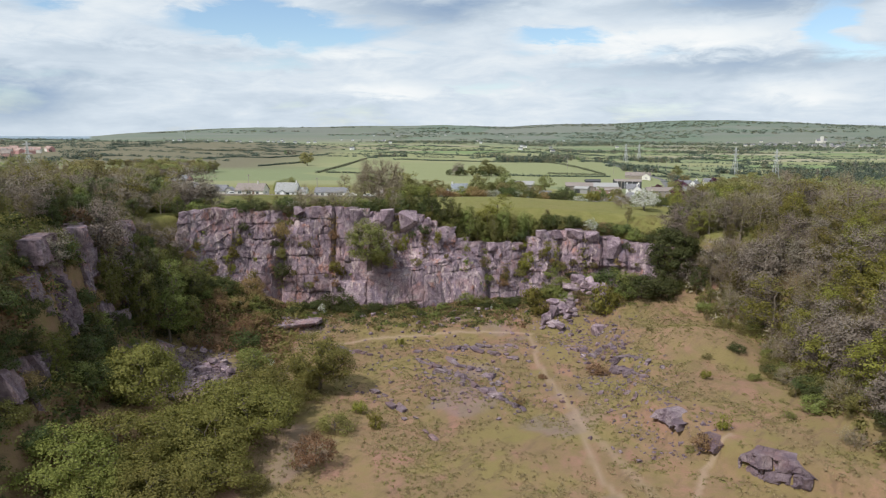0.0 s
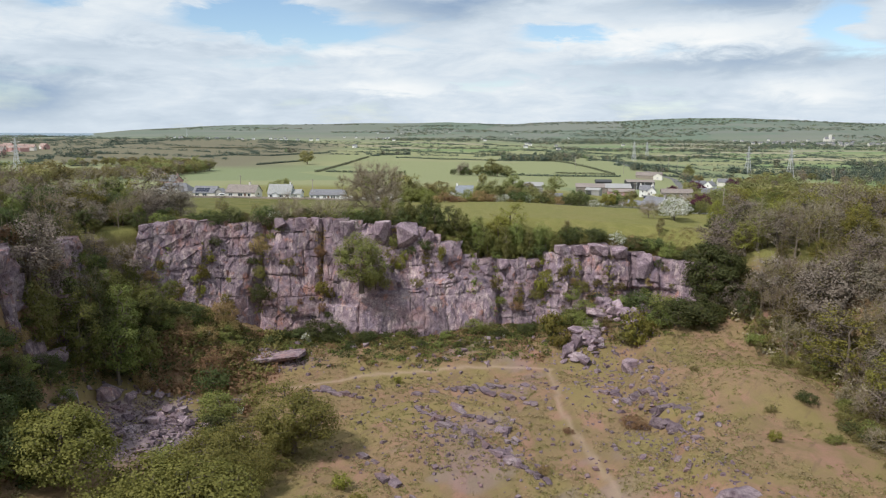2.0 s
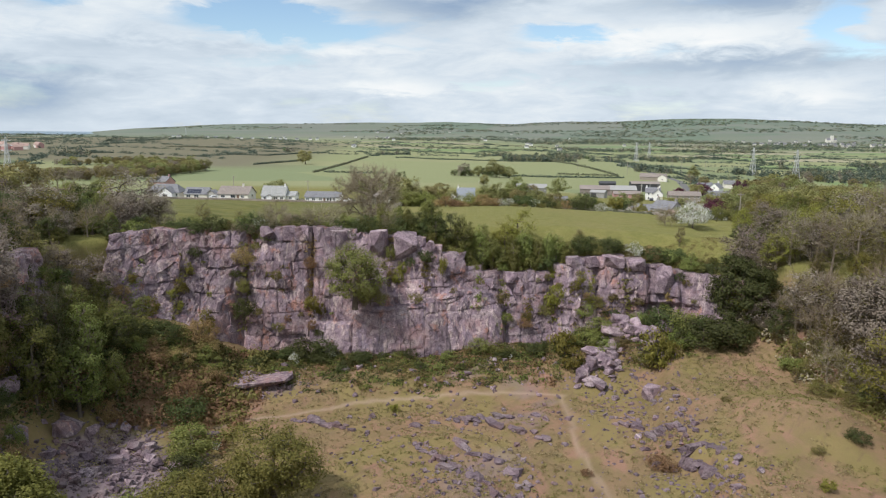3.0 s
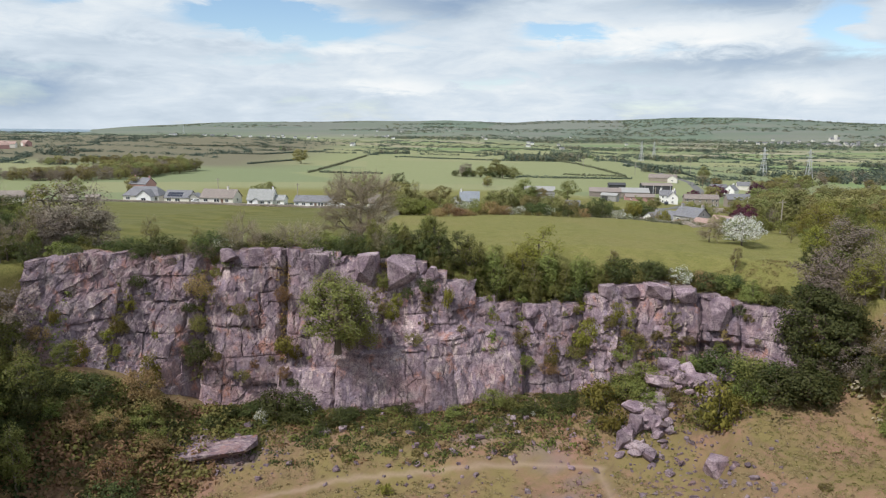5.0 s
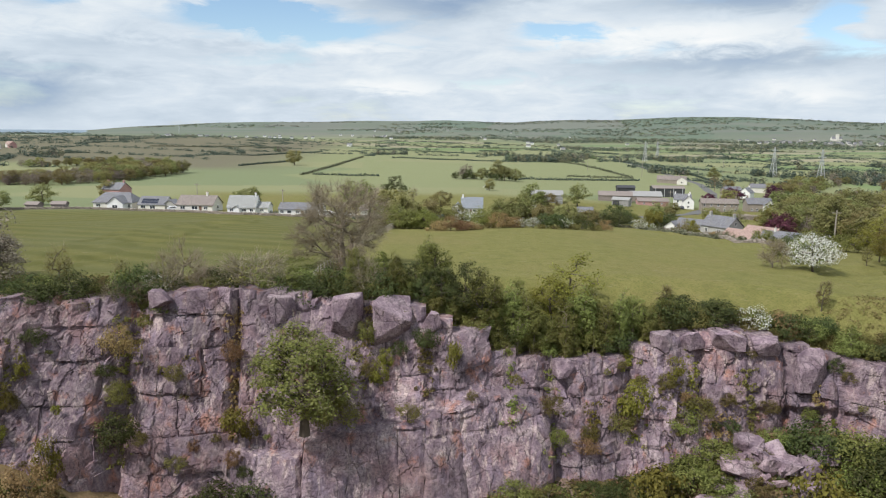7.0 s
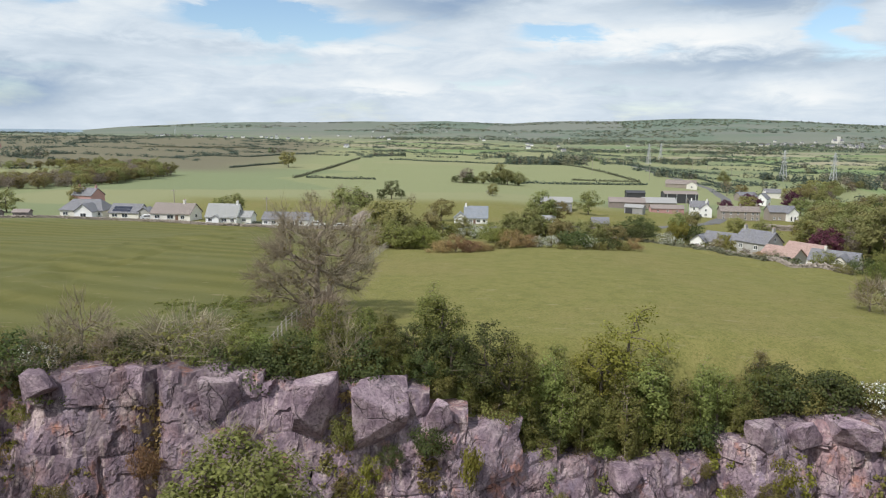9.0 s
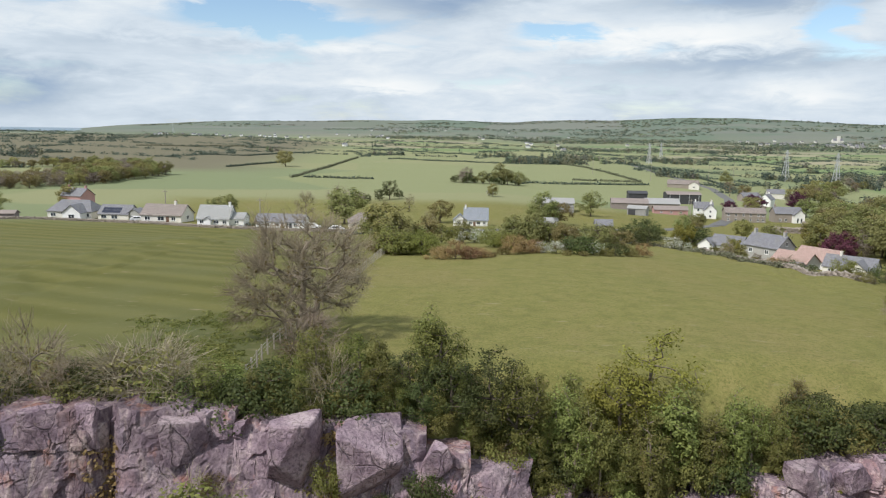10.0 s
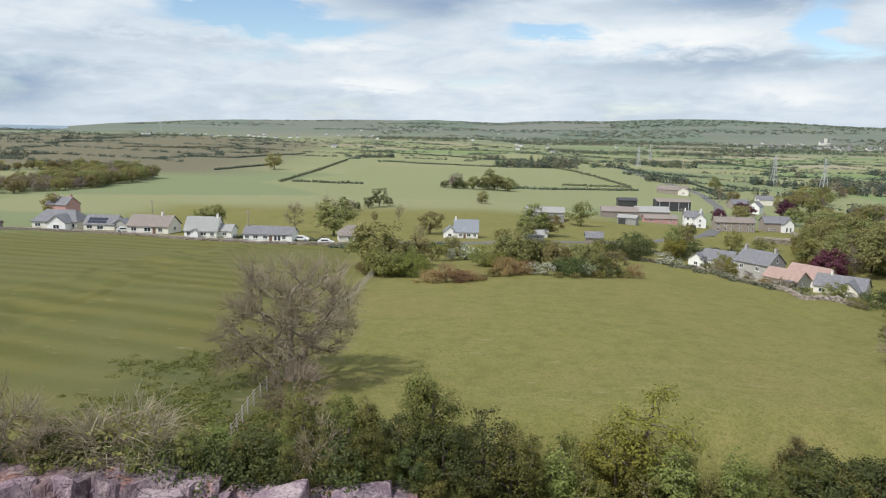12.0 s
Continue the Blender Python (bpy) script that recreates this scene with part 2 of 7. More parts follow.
    spread = k.steps(k.noise(0.5, 4, 0.6), (0.42, 0.0), (0.58, 1.0))
    crack = k.mix(spread, (1.0, 1.0, 1.0), k.mix(0.55, cracks[0], cracks[1], "MULTIPLY"))
    c = k.mix(0.48, c, k.mix(1.0, c, crack, "MULTIPLY"))
    c = k.shift(c, 0.5, 1.0, k.math("ADD", k.math("MULTIPLY", k.noise(0.085, 3, 0.5), 0.9), 0.55))
    k.colour(c).bump(k.math("ADD", k.math("ADD", k.math("MULTIPLY", mid, 0.5), k.math("MULTIPLY", fine, 0.5)), k.math("MULTIPLY", crack, 0.35)), 1.0, 0.3)
    return k.m


ROCK = rock_material("limestone_face", 0.9, 0.58)
ROCK_PALE = rock_material("limestone_pale", 0.25, 0.64, streaks=False)
ROCK_RIM = rock_material("limestone_weathered", 0.1, 0.72, streaks=False)
ROCK_DARK = rock_material("limestone_purple", 1.0, 0.40, streaks=False)


def ground_material():
    k = Mat("ground", 0.95, 0.1)
    quarry, path, mown = (k.attr("zone", c) for c in ("Red", "Green", "Blue"))
    scree, far, weeds = (k.attr("zone_b", c) for c in ("Red", "Green", "Blue"))
    n1, n2, n3, n4 = k.noise(0.05, 4, 0.6), k.noise(0.4, 5, 0.6), k.noise(2.6, 5, 0.65), k.noise(11.0, 3, 0.6)
    # pasture
    grass = k.steps(n2, (0.32, (0.172, 0.162, 0.069)), (0.5, (0.214, 0.195, 0.085)), (0.68, (0.241, 0.209, 0.101)))
    grass = k.mix(k.math("MULTIPLY", k.steps(n3, (0.45, 0.0), (0.65, 1.0)), 0.45), grass, (0.163, 0.162, 0.066))
    grass = k.mix(k.math("MULTIPLY", k.steps(n1, (0.5, 0.0), (0.66, 1.0)), 0.5), grass, (0.249, 0.199, 0.108))
    grass = k.mix(k.math("MULTIPLY", k.steps(k.noise(1.1, 5, 0.7), (0.52, 0.0), (0.64, 1.0)), 0.55), grass, (0.150, 0.130, 0.062))
    grass = k.mix(k.math("MULTIPLY", k.steps(k.noise(4.2, 4, 0.75), (0.48, 0.0), (0.62, 1.0)), 0.75), grass, (0.120, 0.122, 0.045))
    grass = k.mix(k.math("MULTIPLY", k.steps(k.noise(6.5, 4, 0.75), (0.56, 0.0), (0.68, 1.0)), 0.6), grass, (0.30, 0.27, 0.13))
    # stripes of the mowing
    wv = k.n.new("ShaderNodeTexWave")
    wv.inputs["Scale"].default_value, wv.inputs["Distortion"].default_value, wv.inputs["Detail"].default_value = 0.05, 4.6, 4
    wv.inputs["Detail Scale"].default_value = 0.6
    mp = k.n.new("ShaderNodeMapping")
    mp.inputs["Rotation"].default_value = (0, 0, radians(-67))
    k.l.new(k.pos, mp.inputs["Vector"]), k.l.new(mp.outputs[0], wv.inputs["Vector"])
    stripe = k.steps(wv.outputs["Fac"], (0.12, (0.104, 0.103, 0.031)), (0.5, (0.120, 0.116, 0.037)), (0.88, (0.140, 0.132, 0.044)))
    stripe = k.mix(k.math("MULTIPLY", k.steps(n3, (0.4, 0.0), (0.7, 1.0)), 0.35), stripe, (0.105, 0.117, 0.038))
    stripe = k.mix(k.math("MULTIPLY", k.steps(n1, (0.44, 0.0), (0.60, 1.0)), 0.5), stripe, (0.128, 0.130, 0.055))
    grass = k.mix(1.0, grass, (0.88, 0.91, 0.70), "MULTIPLY")
    grass = k.mix(mown, grass, stripe)
    # parcels of the far land, with distance haze painted into their colour
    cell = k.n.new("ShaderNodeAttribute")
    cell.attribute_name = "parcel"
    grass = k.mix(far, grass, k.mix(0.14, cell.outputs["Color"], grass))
    grass = k.mix(k.math("MULTIPLY", k.math("MULTIPLY", weeds, k.steps(n2, (0.32, 0.0), (0.56, 1.0))), 0.85), grass, k.mix(n3, (0.062, 0.072, 0.028), (0.11, 0.12, 0.05)))
    scratch = k.math("MULTIPLY", k.steps(k.noise(0.6, 5, 0.75, (0.5, 1.5, 1)), (0.60, 0.0), (0.70, 1.0)), k.math("SUBTRACT", 1.0, far))
    grass = k.mix(k.math("MULTIPLY", scratch, 0.45), grass, (0.30, 0.25, 0.165))
    # quarry floor: soil, dry grass, turf
    q = k.steps(n2, (0.34, (0.163, 0.128, 0.074)), (0.46, (0.207, 0.151, 0.104)), (0.56, (0.246, 0.166, 0.121)), (0.70, (0.255, 0.150, 0.125)))
    q = k.mix(k.math("MULTIPLY", k.steps(n3, (0.42, 0.0), (0.60, 1.0)), 0.6), q, (0.176, 0.142, 0.077))
    q = k.mix(k.math("MULTIPLY", k.steps(k.noise(0.10, 5, 0.62), (0.46, 0.0), (0.60, 1.0)), 0.6), q, k.mix(n3, (0.110, 0.101, 0.046), (0.207, 0.178, 0.091)))
    q = k.mix(k.math("MULTIPLY", k.steps(k.noise(0.22, 5, 0.6, (1.3, 0.5, 1)), (0.52, 0.0), (0.64, 1.0)), 0.6), q, (0.273, 0.162, 0.143))
    q = k.mix(k.math("MULTIPLY", k.steps(n4, (0.56, 0.0), (0.68, 1.0)), 0.45), q, (0.092, 0.069, 0.043))
    q = k.mix(k.math("MULTIPLY", k.steps(k.noise(0.12, 4, 0.6), (0.47, 0.0), (0.60, 1.0)), 0.7), q, k.mix(n3, (0.140, 0.132, 0.052), (0.225, 0.200, 0.088)))
    turn = k.n.new("ShaderNodeMapping")
    turn.inputs["Rotation"].default_value = (0, 0, radians(38))
    k.l.new(k.pos, turn.inputs["Vector"])
    rut = k.steps(k.noise(0.55, 5, 0.68, (1.8, 0.3, 1), vec=turn.outputs[0]), (0.56, 0.0), (0.66, 1.0))
    q = k.mix(k.math("MULTIPLY", rut, 0.5), q, (0.120, 0.088, 0.068))
    q = k.mix(1.0, q, (1.10, 1.0, 0.90), "MULTIPLY")
    q = k.mix(scree, q, k.mix(n3, (0.165, 0.125, 0.135), (0.285, 0.215, 0.225)))
    c = k.mix(quarry, grass, q)
    c = k.mix(path, c, k.mix(n3, (0.31, 0.225, 0.165), (0.38, 0.285, 0.215)))
    k.colour(c).bump(k.math("ADD", k.math("MULTIPLY", n3, 0.5), k.math("MULTIPLY", n4, 0.5)), 0.6, 0.25)
    return k.m


GROUND = ground_material()


def plain(name, low, high, scale=3.0, roughness=0.8, specular=0.3, bump=0.2, stretch=(1, 1, 1)):
    k = Mat(name, roughness, specular)
    f, g = k.noise(scale, 5, 0.6, stretch), k.noise(scale * 0.12, 3, 0.6)
    c = k.mix(f, low, high)
    c = k.shift(c, 0.5, 1.0, k.math("ADD", k.math("MULTIPLY", g, 0.4), 0.8))
    k.colour(c).bump(f, bump, 0.03)
    return k.m


def roof_material(name, low, high):
    """Courses of slates or tiles with a tint of their own."""
    k = Mat(name, 0.7, 0.35)
    br = k.n.new("ShaderNodeTexBrick")
    br.inputs["Scale"].default_value = 1.0
    br.inputs["Brick Width"].default_value, br.inputs["Row Height"].default_value, br.inputs["Mortar Size"].default_value = 0.35, 0.25, 0.015
    br.inputs["Color1"].default_value, br.inputs["Color2"].default_value, br.inputs["Mortar"].default_value = (*low, 1), (*high, 1), (low[0] * 0.5, low[1] * 0.5, low[2] * 0.5, 1)
    tc = k.n.new("ShaderNodeTexCoord")
    k.l.new(tc.outputs["Object"], br.inputs["Vector"])
    c = k.mix(k.math("MULTIPLY", k.steps(k.noise(0.9, 5, 0.65), (0.5, 0.0), (0.7, 1.0)), 0.4), br.outputs["Color"], (0.20, 0.19, 0.14))
    k.colour(c).bump(br.outputs["Fac"], 0.3, 0.02)
    return k.m


WALL_WHITE = plain("white_render", (0.74, 0.735, 0.71), (0.86, 0.855, 0.83), 2.0)
WALL_CREAM = plain("cream_render", (0.62, 0.59, 0.53), (0.76, 0.73, 0.67), 2.0)
WALL_GREY = plain("grey_pebbledash", (0.33, 0.32, 0.30), (0.46, 0.45, 0.42), 8.0)
WALL_STONE = plain("rubble_stone", (0.20, 0.17, 0.145), (0.38, 0.33, 0.28), 2.6, bump=0.6)
WALL_BRICK = plain("red_brick", (0.40, 0.22, 0.205), (0.52, 0.32, 0.30), 4.0)
ROOF_GREY = roof_material("grey_slate", (0.145, 0.145, 0.16), (0.23, 0.23, 0.25))
ROOF_BLUE = roof_material("blue_slate", (0.20, 0.225, 0.26), (0.28, 0.30, 0.335))
ROOF_PALE = roof_material("weathered_grey_tile", (0.27, 0.275, 0.27), (0.36, 0.365, 0.355))
ROOF_BROWN = roof_material("brown_tile", (0.20, 0.165, 0.15), (0.29, 0.25, 0.225))
ROOF_RED = roof_material("terracotta_tile", (0.33, 0.22, 0.19), (0.43, 0.305, 0.265))
METAL = plain("corrugated_sheet", (0.24, 0.235, 0.23), (0.35, 0.345, 0.33), 1.2, 0.6, 0.4)
METAL_DARK = plain("dark_sheeting", (0.03, 0.03, 0.035), (0.075, 0.075, 0.08), 1.5, 0.6, 0.4)
METAL_RUST = plain("rusty_sheeting", (0.19, 0.16, 0.148), (0.30, 0.255, 0.23), 1.2, 0.8)
STEEL = plain("galvanised_steel", (0.38, 0.39, 0.40), (0.5, 0.51, 0.52), 2.0, 0.55, 0.5)
WOOD = plain("weathered_timber", (0.24, 0.21, 0.17), (0.42, 0.38, 0.32), 4.0, stretch=(1, 1, 0.2))
FRAME = plain("white_frame", (0.74, 0.74, 0.72), (0.82, 0.82, 0.80), 3.0, 0.5, 0.4)
DOOR = plain("painted_door", (0.12, 0.07, 0.05), (0.2, 0.12, 0.08), 3.0, 0.5, 0.4)
TARMAC = plain("tarmac", (0.10, 0.10, 0.10), (0.17, 0.165, 0.16), 2.0, 0.9, 0.2)


def glass_material():
    k = Mat("window_glass", 0.08, 0.6)
    k.colour(k.mix(k.random(), (0.02, 0.024, 0.03), (0.06, 0.07, 0.08)))
    return k.m


GLASS = glass_material()
SOLAR = plain("solar_panel", (0.015, 0.018, 0.035), (0.03, 0.035, 0.06), 3.0, 0.15, 0.6, 0.0)
SEA = plain("sea", (0.09, 0.15, 0.20), (0.14, 0.21, 0.27), 0.01, 0.35, 0.5, 0.1)


# ---- terrain ----
def ramp(a, b, v):
    t = np.clip((np.asarray(v, float) - a) / (b - a), 0, 1)
    return t * t * (3 - 2 * t)


def grain(x, y, size, seed=0):
    """Smooth value noise from -1 to 1 with cells of that size, for arrays."""
    x, y = np.asarray(x, float) / size + seed * 17.3, np.asarray(y, float) / size - seed * 9.1
    i, j = np.floor(x), np.floor(y)
    fx, fy = x - i, y - j
    fx, fy = fx * fx * (3 - 2 * fx), fy * fy * (3 - 2 * fy)

    def h(a, b):
        s = np.sin(a * 127.1 + b * 311.7 + seed * 74.7) * 43758.5453
        return (s - np.floor(s)) * 2 - 1
    return (h(i, j) * (1 - fx) + h(i + 1, j) * fx) * (1 - fy) + (h(i, j + 1) * (1 - fx) + h(i + 1, j + 1) * fx) * fy


def rough(x, y, size, seed=0, octaves=4):
    return sum(grain(x, y, size / 2 ** k, seed + k) / 2 ** k for k in range(octaves))


def cliff_base_y(x):
    return np.interp(x, [-60, -50, -40, -30, -22, -14, -5, 5, 15, 25, 37, 45, 52], [122, 127, 132.5, 138, 141.4, 140.2, 141, 142.3, 144.5, 147, 147, 143, 136])


def cliff_top_y(x):
    return np.interp(x, [-60, -50, -45, -37, -23, -8, 0, 10, 18, 25, 37, 45, 52], [128, 137, 140.7, 143.8, 146.5, 147, 147.5, 149, 151, 152, 150.4, 146, 138])


def cliff_base_z(x):
    return np.interp(x, [-60, -45, -38, -30, -22, -12, 0, 12, 20, 26, 33, 45], [5, 1.5, 0.5, -0.6, -1.2, -1.2, -1.0, -1.0, -0.4, 1.0, 2.6, 3.0])


def cliff_top_z(x):
    return np.interp(x, [-60, -46, -37, -23, -8, -4, -1, 3, 6, 10, 16, 18.5, 20, 28, 33, 39, 44, 50], [17.5, 17.4, 17.1, 17.4, 16.3, 15.6, 13.8, 12.0, 10.2, 9.8, 10.1, 10.9, 12.2, 12.5, 11.5, 10.3, 10.2, 12])


def field_z(x, y):
    """The land as it was before the quarry."""
    x, y = np.asarray(x, float), np.asarray(y, float)
    z = np.interp(y, [-400, 100, 150, 190, 220, 250, 284, 330, 400, 470, 600, 1000, 2000, 6000],
                  [18, 17, 16.4, 15.0, 13.2, 10.4, 6.9, 4.6, 2.8, 1.2, 0.2, 0.5, 2, 4])
    z = z - 0.055 * np.clip(x - 20, 0, 100) * (1 - ramp(450, 800, y))
    z = z + 13 * ramp(-110, -430, x) * ramp(340, 950, y) * (1 - ramp(1150, 2000, y))
    z = z - 9 * ramp(110, 320, x) * ramp(300, 600, y)
    z = z - 1.4 * ramp(56, 66, x) * ramp(120, 92, x) * ramp(220, 246, y) * ramp(312, 286, y)
    r, az = np.hypot(x, y - 60), np.degrees(np.arctan2(x, np.maximum(y - 60, 1)))
    crest = np.interp(az, [-34, -27, -22.5, -18, -14, -3, 5, 9, 14, 18, 22, 27, 31, 36], [-18, -18, 22, 46, 58, 70, 72, 88, 102, 112, 112, 96, 82, 70])
    z = z + (crest + 5 * rough(az, az * 0, 4, 3, 3)) * ramp(2500, 4650, r) + ramp(300, 1500, r) * 2.2 * grain(x, y, 420, 5)
    z = z + 3.5 * ramp(-46, -56, x) * ramp(138, 112, y)
    return z + 0.25 * grain(x, y, 23, 8) * ramp(150, 165, y)


def floor_z(x, y):
    """The quarry floor with its terraces and mounds."""
    z = -4.5 + 0 * x
    edge = np.interp(y, [50, 66, 70, 75.6, 82.6, 87.6, 97, 104.6, 110.6, 124, 138], [44, 42, 38.4, 30.8, 28.8, 26.2, 26, 28, 25, 27, 33]) + 0.25 * grain(x, y, 5, 2)
    z = z + (2.7 + 0.5 * grain(x, y, 9, 4)) * ramp(-1.3, 1.7, x - edge) + 0.4 * ramp(-9, -1, x - edge)
    z = z + 3.0 * np.exp(-((x - 42) / 8) ** 2 - ((y - 114) / 9) ** 2)
    back = cliff_base_y(x)
    z = z + (cliff_base_z(x) - z) * ramp(-17, -0.5, y - back)
    z = z + 2.6 * np.exp(-((x - 27) / 4.6) ** 2 - ((y - 142) / 4.6) ** 2) + 1.0 * np.exp(-((x - 22.5) / 3.6) ** 2 - ((y - 136.5) / 3.4) ** 2)
    z = z + 4.2 * ramp(-30, -42, x) * ramp(60, 84, y) * (1 - 0.75 * np.exp(-((x + 38) / 5.5) ** 2 - ((y - 109) / 8) ** 2))
    along, across = (x * 0.66 - (y - 108) * 0.75), (x * 0.75 + (y - 108) * 0.66)
    z = z + 0.8 * ramp(0.5, -0.5, across - 0.5 + 0.8 * grain(along, 0 * along, 6, 3)) * ramp(-13, -8, along) * (1 - ramp(12, 17, along))
    z = z + 0.6 * ramp(0.6, -0.6, across - 7.5 + 1.2 * grain(along, 0 * along, 7, 6)) * ramp(-12, -6, along) * (1 - ramp(5, 10, along))
    return z + 0.35 * rough(x, y, 9, 1, 4) + 0.25 * ramp(-8, -2, y - back) * rough(x, y, 3, 9, 3)


def ground_z(x, y):
    x, y = np.asarray(x, float), np.asarray(y, float)
    wig = 1.6 * grain(x, y, 11, 7) + 0.7 * grain(x, y, 4, 12)
    top, base = field_z(x, y), floor_z(x, y)
    by, ty, tz = cliff_top_y(x) + 0.5, cliff_top_y(x) + 1.6, np.minimum(cliff_top_z(x), top)
    z = base + (tz - base) * np.clip((y - by) / (ty - by), 0, 1)
    z = np.where(y > ty, tz - 0.3 + (top - tz + 0.3) * ramp(0, np.where(tz < 14, 11, 3.5), y - ty), z)
    lx = np.interp(y, [-60, 60, 85, 100, 110, 125, 140, 160], [-44, -40, -40, -43, -45, -46, -46, -46]) + wig
    rx = np.interp(y, [-60, 60, 80, 100, 115, 130, 142, 160], [44, 43, 45, 48, 49, 48, 45, 46]) + wig
    lw = np.interp(lx - x, [0, 3, 6, 8.5, 11, 14], [0, 0.2, 0.32, 0.74, 0.84, 1])
    rw = ramp(0, 20, x - rx)
    fw = ramp(-20, -70, y)
    w = np.maximum(np.maximum(lw, rw), fw)
    return z + (top - z) * w + np.where((w > 0.02) & (w < 0.98), 0.5 * rough(x, y, 6, 11, 3), 0)


# ---- mesh helpers ----
def mesh_from(name, verts, faces, material, smooth=False):
    """A mesh from an array of corners and an array of equal-sided faces."""
    verts, faces = np.asarray(verts, np.float32), np.asarray(faces, np.int32)
    me = bpy.data.meshes.new(name)
    k = faces.shape[1]
    me.vertices.add(len(verts))
    me.vertices.foreach_set("co", verts.ravel())
    me.loops.add(faces.size)
    me.loops.foreach_set("vertex_index", faces.ravel())
    me.polygons.add(len(faces))
    me.polygons.foreach_set("loop_start", np.arange(0, faces.size, k, dtype=np.int32))
    me.polygons.foreach_set("use_smooth", np.full(len(faces), smooth))
    me.update(calc_edges=True)
    me.validate()
    me.materials.append(material)
    return me


def part(name, data, material=None, parent=None, label=""):
    """Links a mesh, or a bmesh that is used up, as one object under a thing or a part."""
    if isinstance(data, bmesh.types.BMesh):
        me = bpy.data.meshes.new(name)
        data.to_mesh(me)
        data.free()
        me.materials.append(material)
        data = me
    ob = new(name, data)
    ob.parent = parent
    return tagged(ob, label)


def grid_faces(nu, nv):
    i = np.arange(nu * nv).reshape(nv, nu)
    return np.stack([i[:-1, :-1], i[:-1, 1:], i[1:, 1:], i[1:, :-1]], -1).reshape(-1, 4)


def lines(*runs):
    """Coordinates from runs of (start, end, first step, last step)."""
    out = []
    for a, b, s0, s1 in runs:
        v = a
        while v < b - 0.3 * s1:
            out.append(v)
            v += s0 + (s1 - s0) * (v - a) / (b - a)
    return np.array(out + [runs[-1][1]])


# ---- ground ----
PATH_A = [(18, 70), (17, 78), (17.2, 84), (17.4, 92), (16.6, 101), (16.2, 110), (16, 120), (16.2, 127), (16.3, 131)]
PATH_B = [(-34, 117), (-27.3, 120.5), (-18.6, 124.8), (-12.5, 127.4), (-2.6, 129.3), (7.5, 130.8), (16.3, 131)]
PATH_C = [(26, 70), (29, 76), (33, 79)]
PATH_D = [(22, 70), (19, 84), (17.5, 92)]


def near_line(x, y, pts, width):
    best = np.full(np.shape(x), 1e9)
    for (ax, ay), (bx, by) in zip(pts[:-1], pts[1:]):
        t = np.clip(((x - ax) * (bx - ax) + (y - ay) * (by - ay)) / ((bx - ax) ** 2 + (by - ay) ** 2), 0, 1)
        best = np.minimum(best, np.hypot(x - ax - t * (bx - ax), y - ay - t * (by - ay)))
    return 1 - ramp(width * 0.5, width * 1.3, best)


PARCEL_RNG = np.random.default_rng(11)
SEEDS = []
for _gy in range(-1, 34):
    for _gx in range(-30, 31):
        _s = 95 + 5.5 * _gy
        SEEDS.append((_gx * _s * 1.25 + PARCEL_RNG.uniform(-40, 40), 430 + _gy * 95 + PARCEL_RNG.uniform(-38, 38)))
SEEDS = np.array(SEEDS)
PARCEL_COLOURS = 1.12 * np.array([(0.197, 0.214, 0.113), (0.18, 0.203, 0.106), (0.23, 0.23, 0.133), (0.213, 0.22, 0.12), (0.27, 0.248, 0.173), (0.163, 0.192, 0.106), (0.242, 0.22, 0.153), (0.147, 0.203, 0.093)])
PARCEL_KIND = PARCEL_RNG.integers(0, len(PARCEL_COLOURS), len(SEEDS))
HOME = (np.abs(SEEDS[:, 0] - 10) < 330) & (SEEDS[:, 1] < 1000)
PARCEL_KIND[HOME] = np.array([0, 3, 1, 0, 5, 3])[PARCEL_KIND[HOME] % 6]


def parcels(x, y):
    """The parcel of far land that a place lies in, and its distance to the hedge round it."""
    x, y = np.ravel(x), np.ravel(y)
    which, gap = np.zeros(len(x), int), np.zeros(len(x))
    for a in range(0, len(x), 4000):
        d = (x[a:a + 4000, None] - SEEDS[None, :, 0]) ** 2 * 0.6 + (y[a:a + 4000, None] - SEEDS[None, :, 1]) ** 2
        two = np.argpartition(d, 1, axis=1)[:, :2]
        dd = np.sqrt(np.take_along_axis(d, two, 1))
        first = np.argmin(dd, 1)
        which[a:a + 4000] = np.take_along_axis(two, first[:, None], 1)[:, 0]
        gap[a:a + 4000] = np.abs(dd[:, 0] - dd[:, 1])
    return which, gap


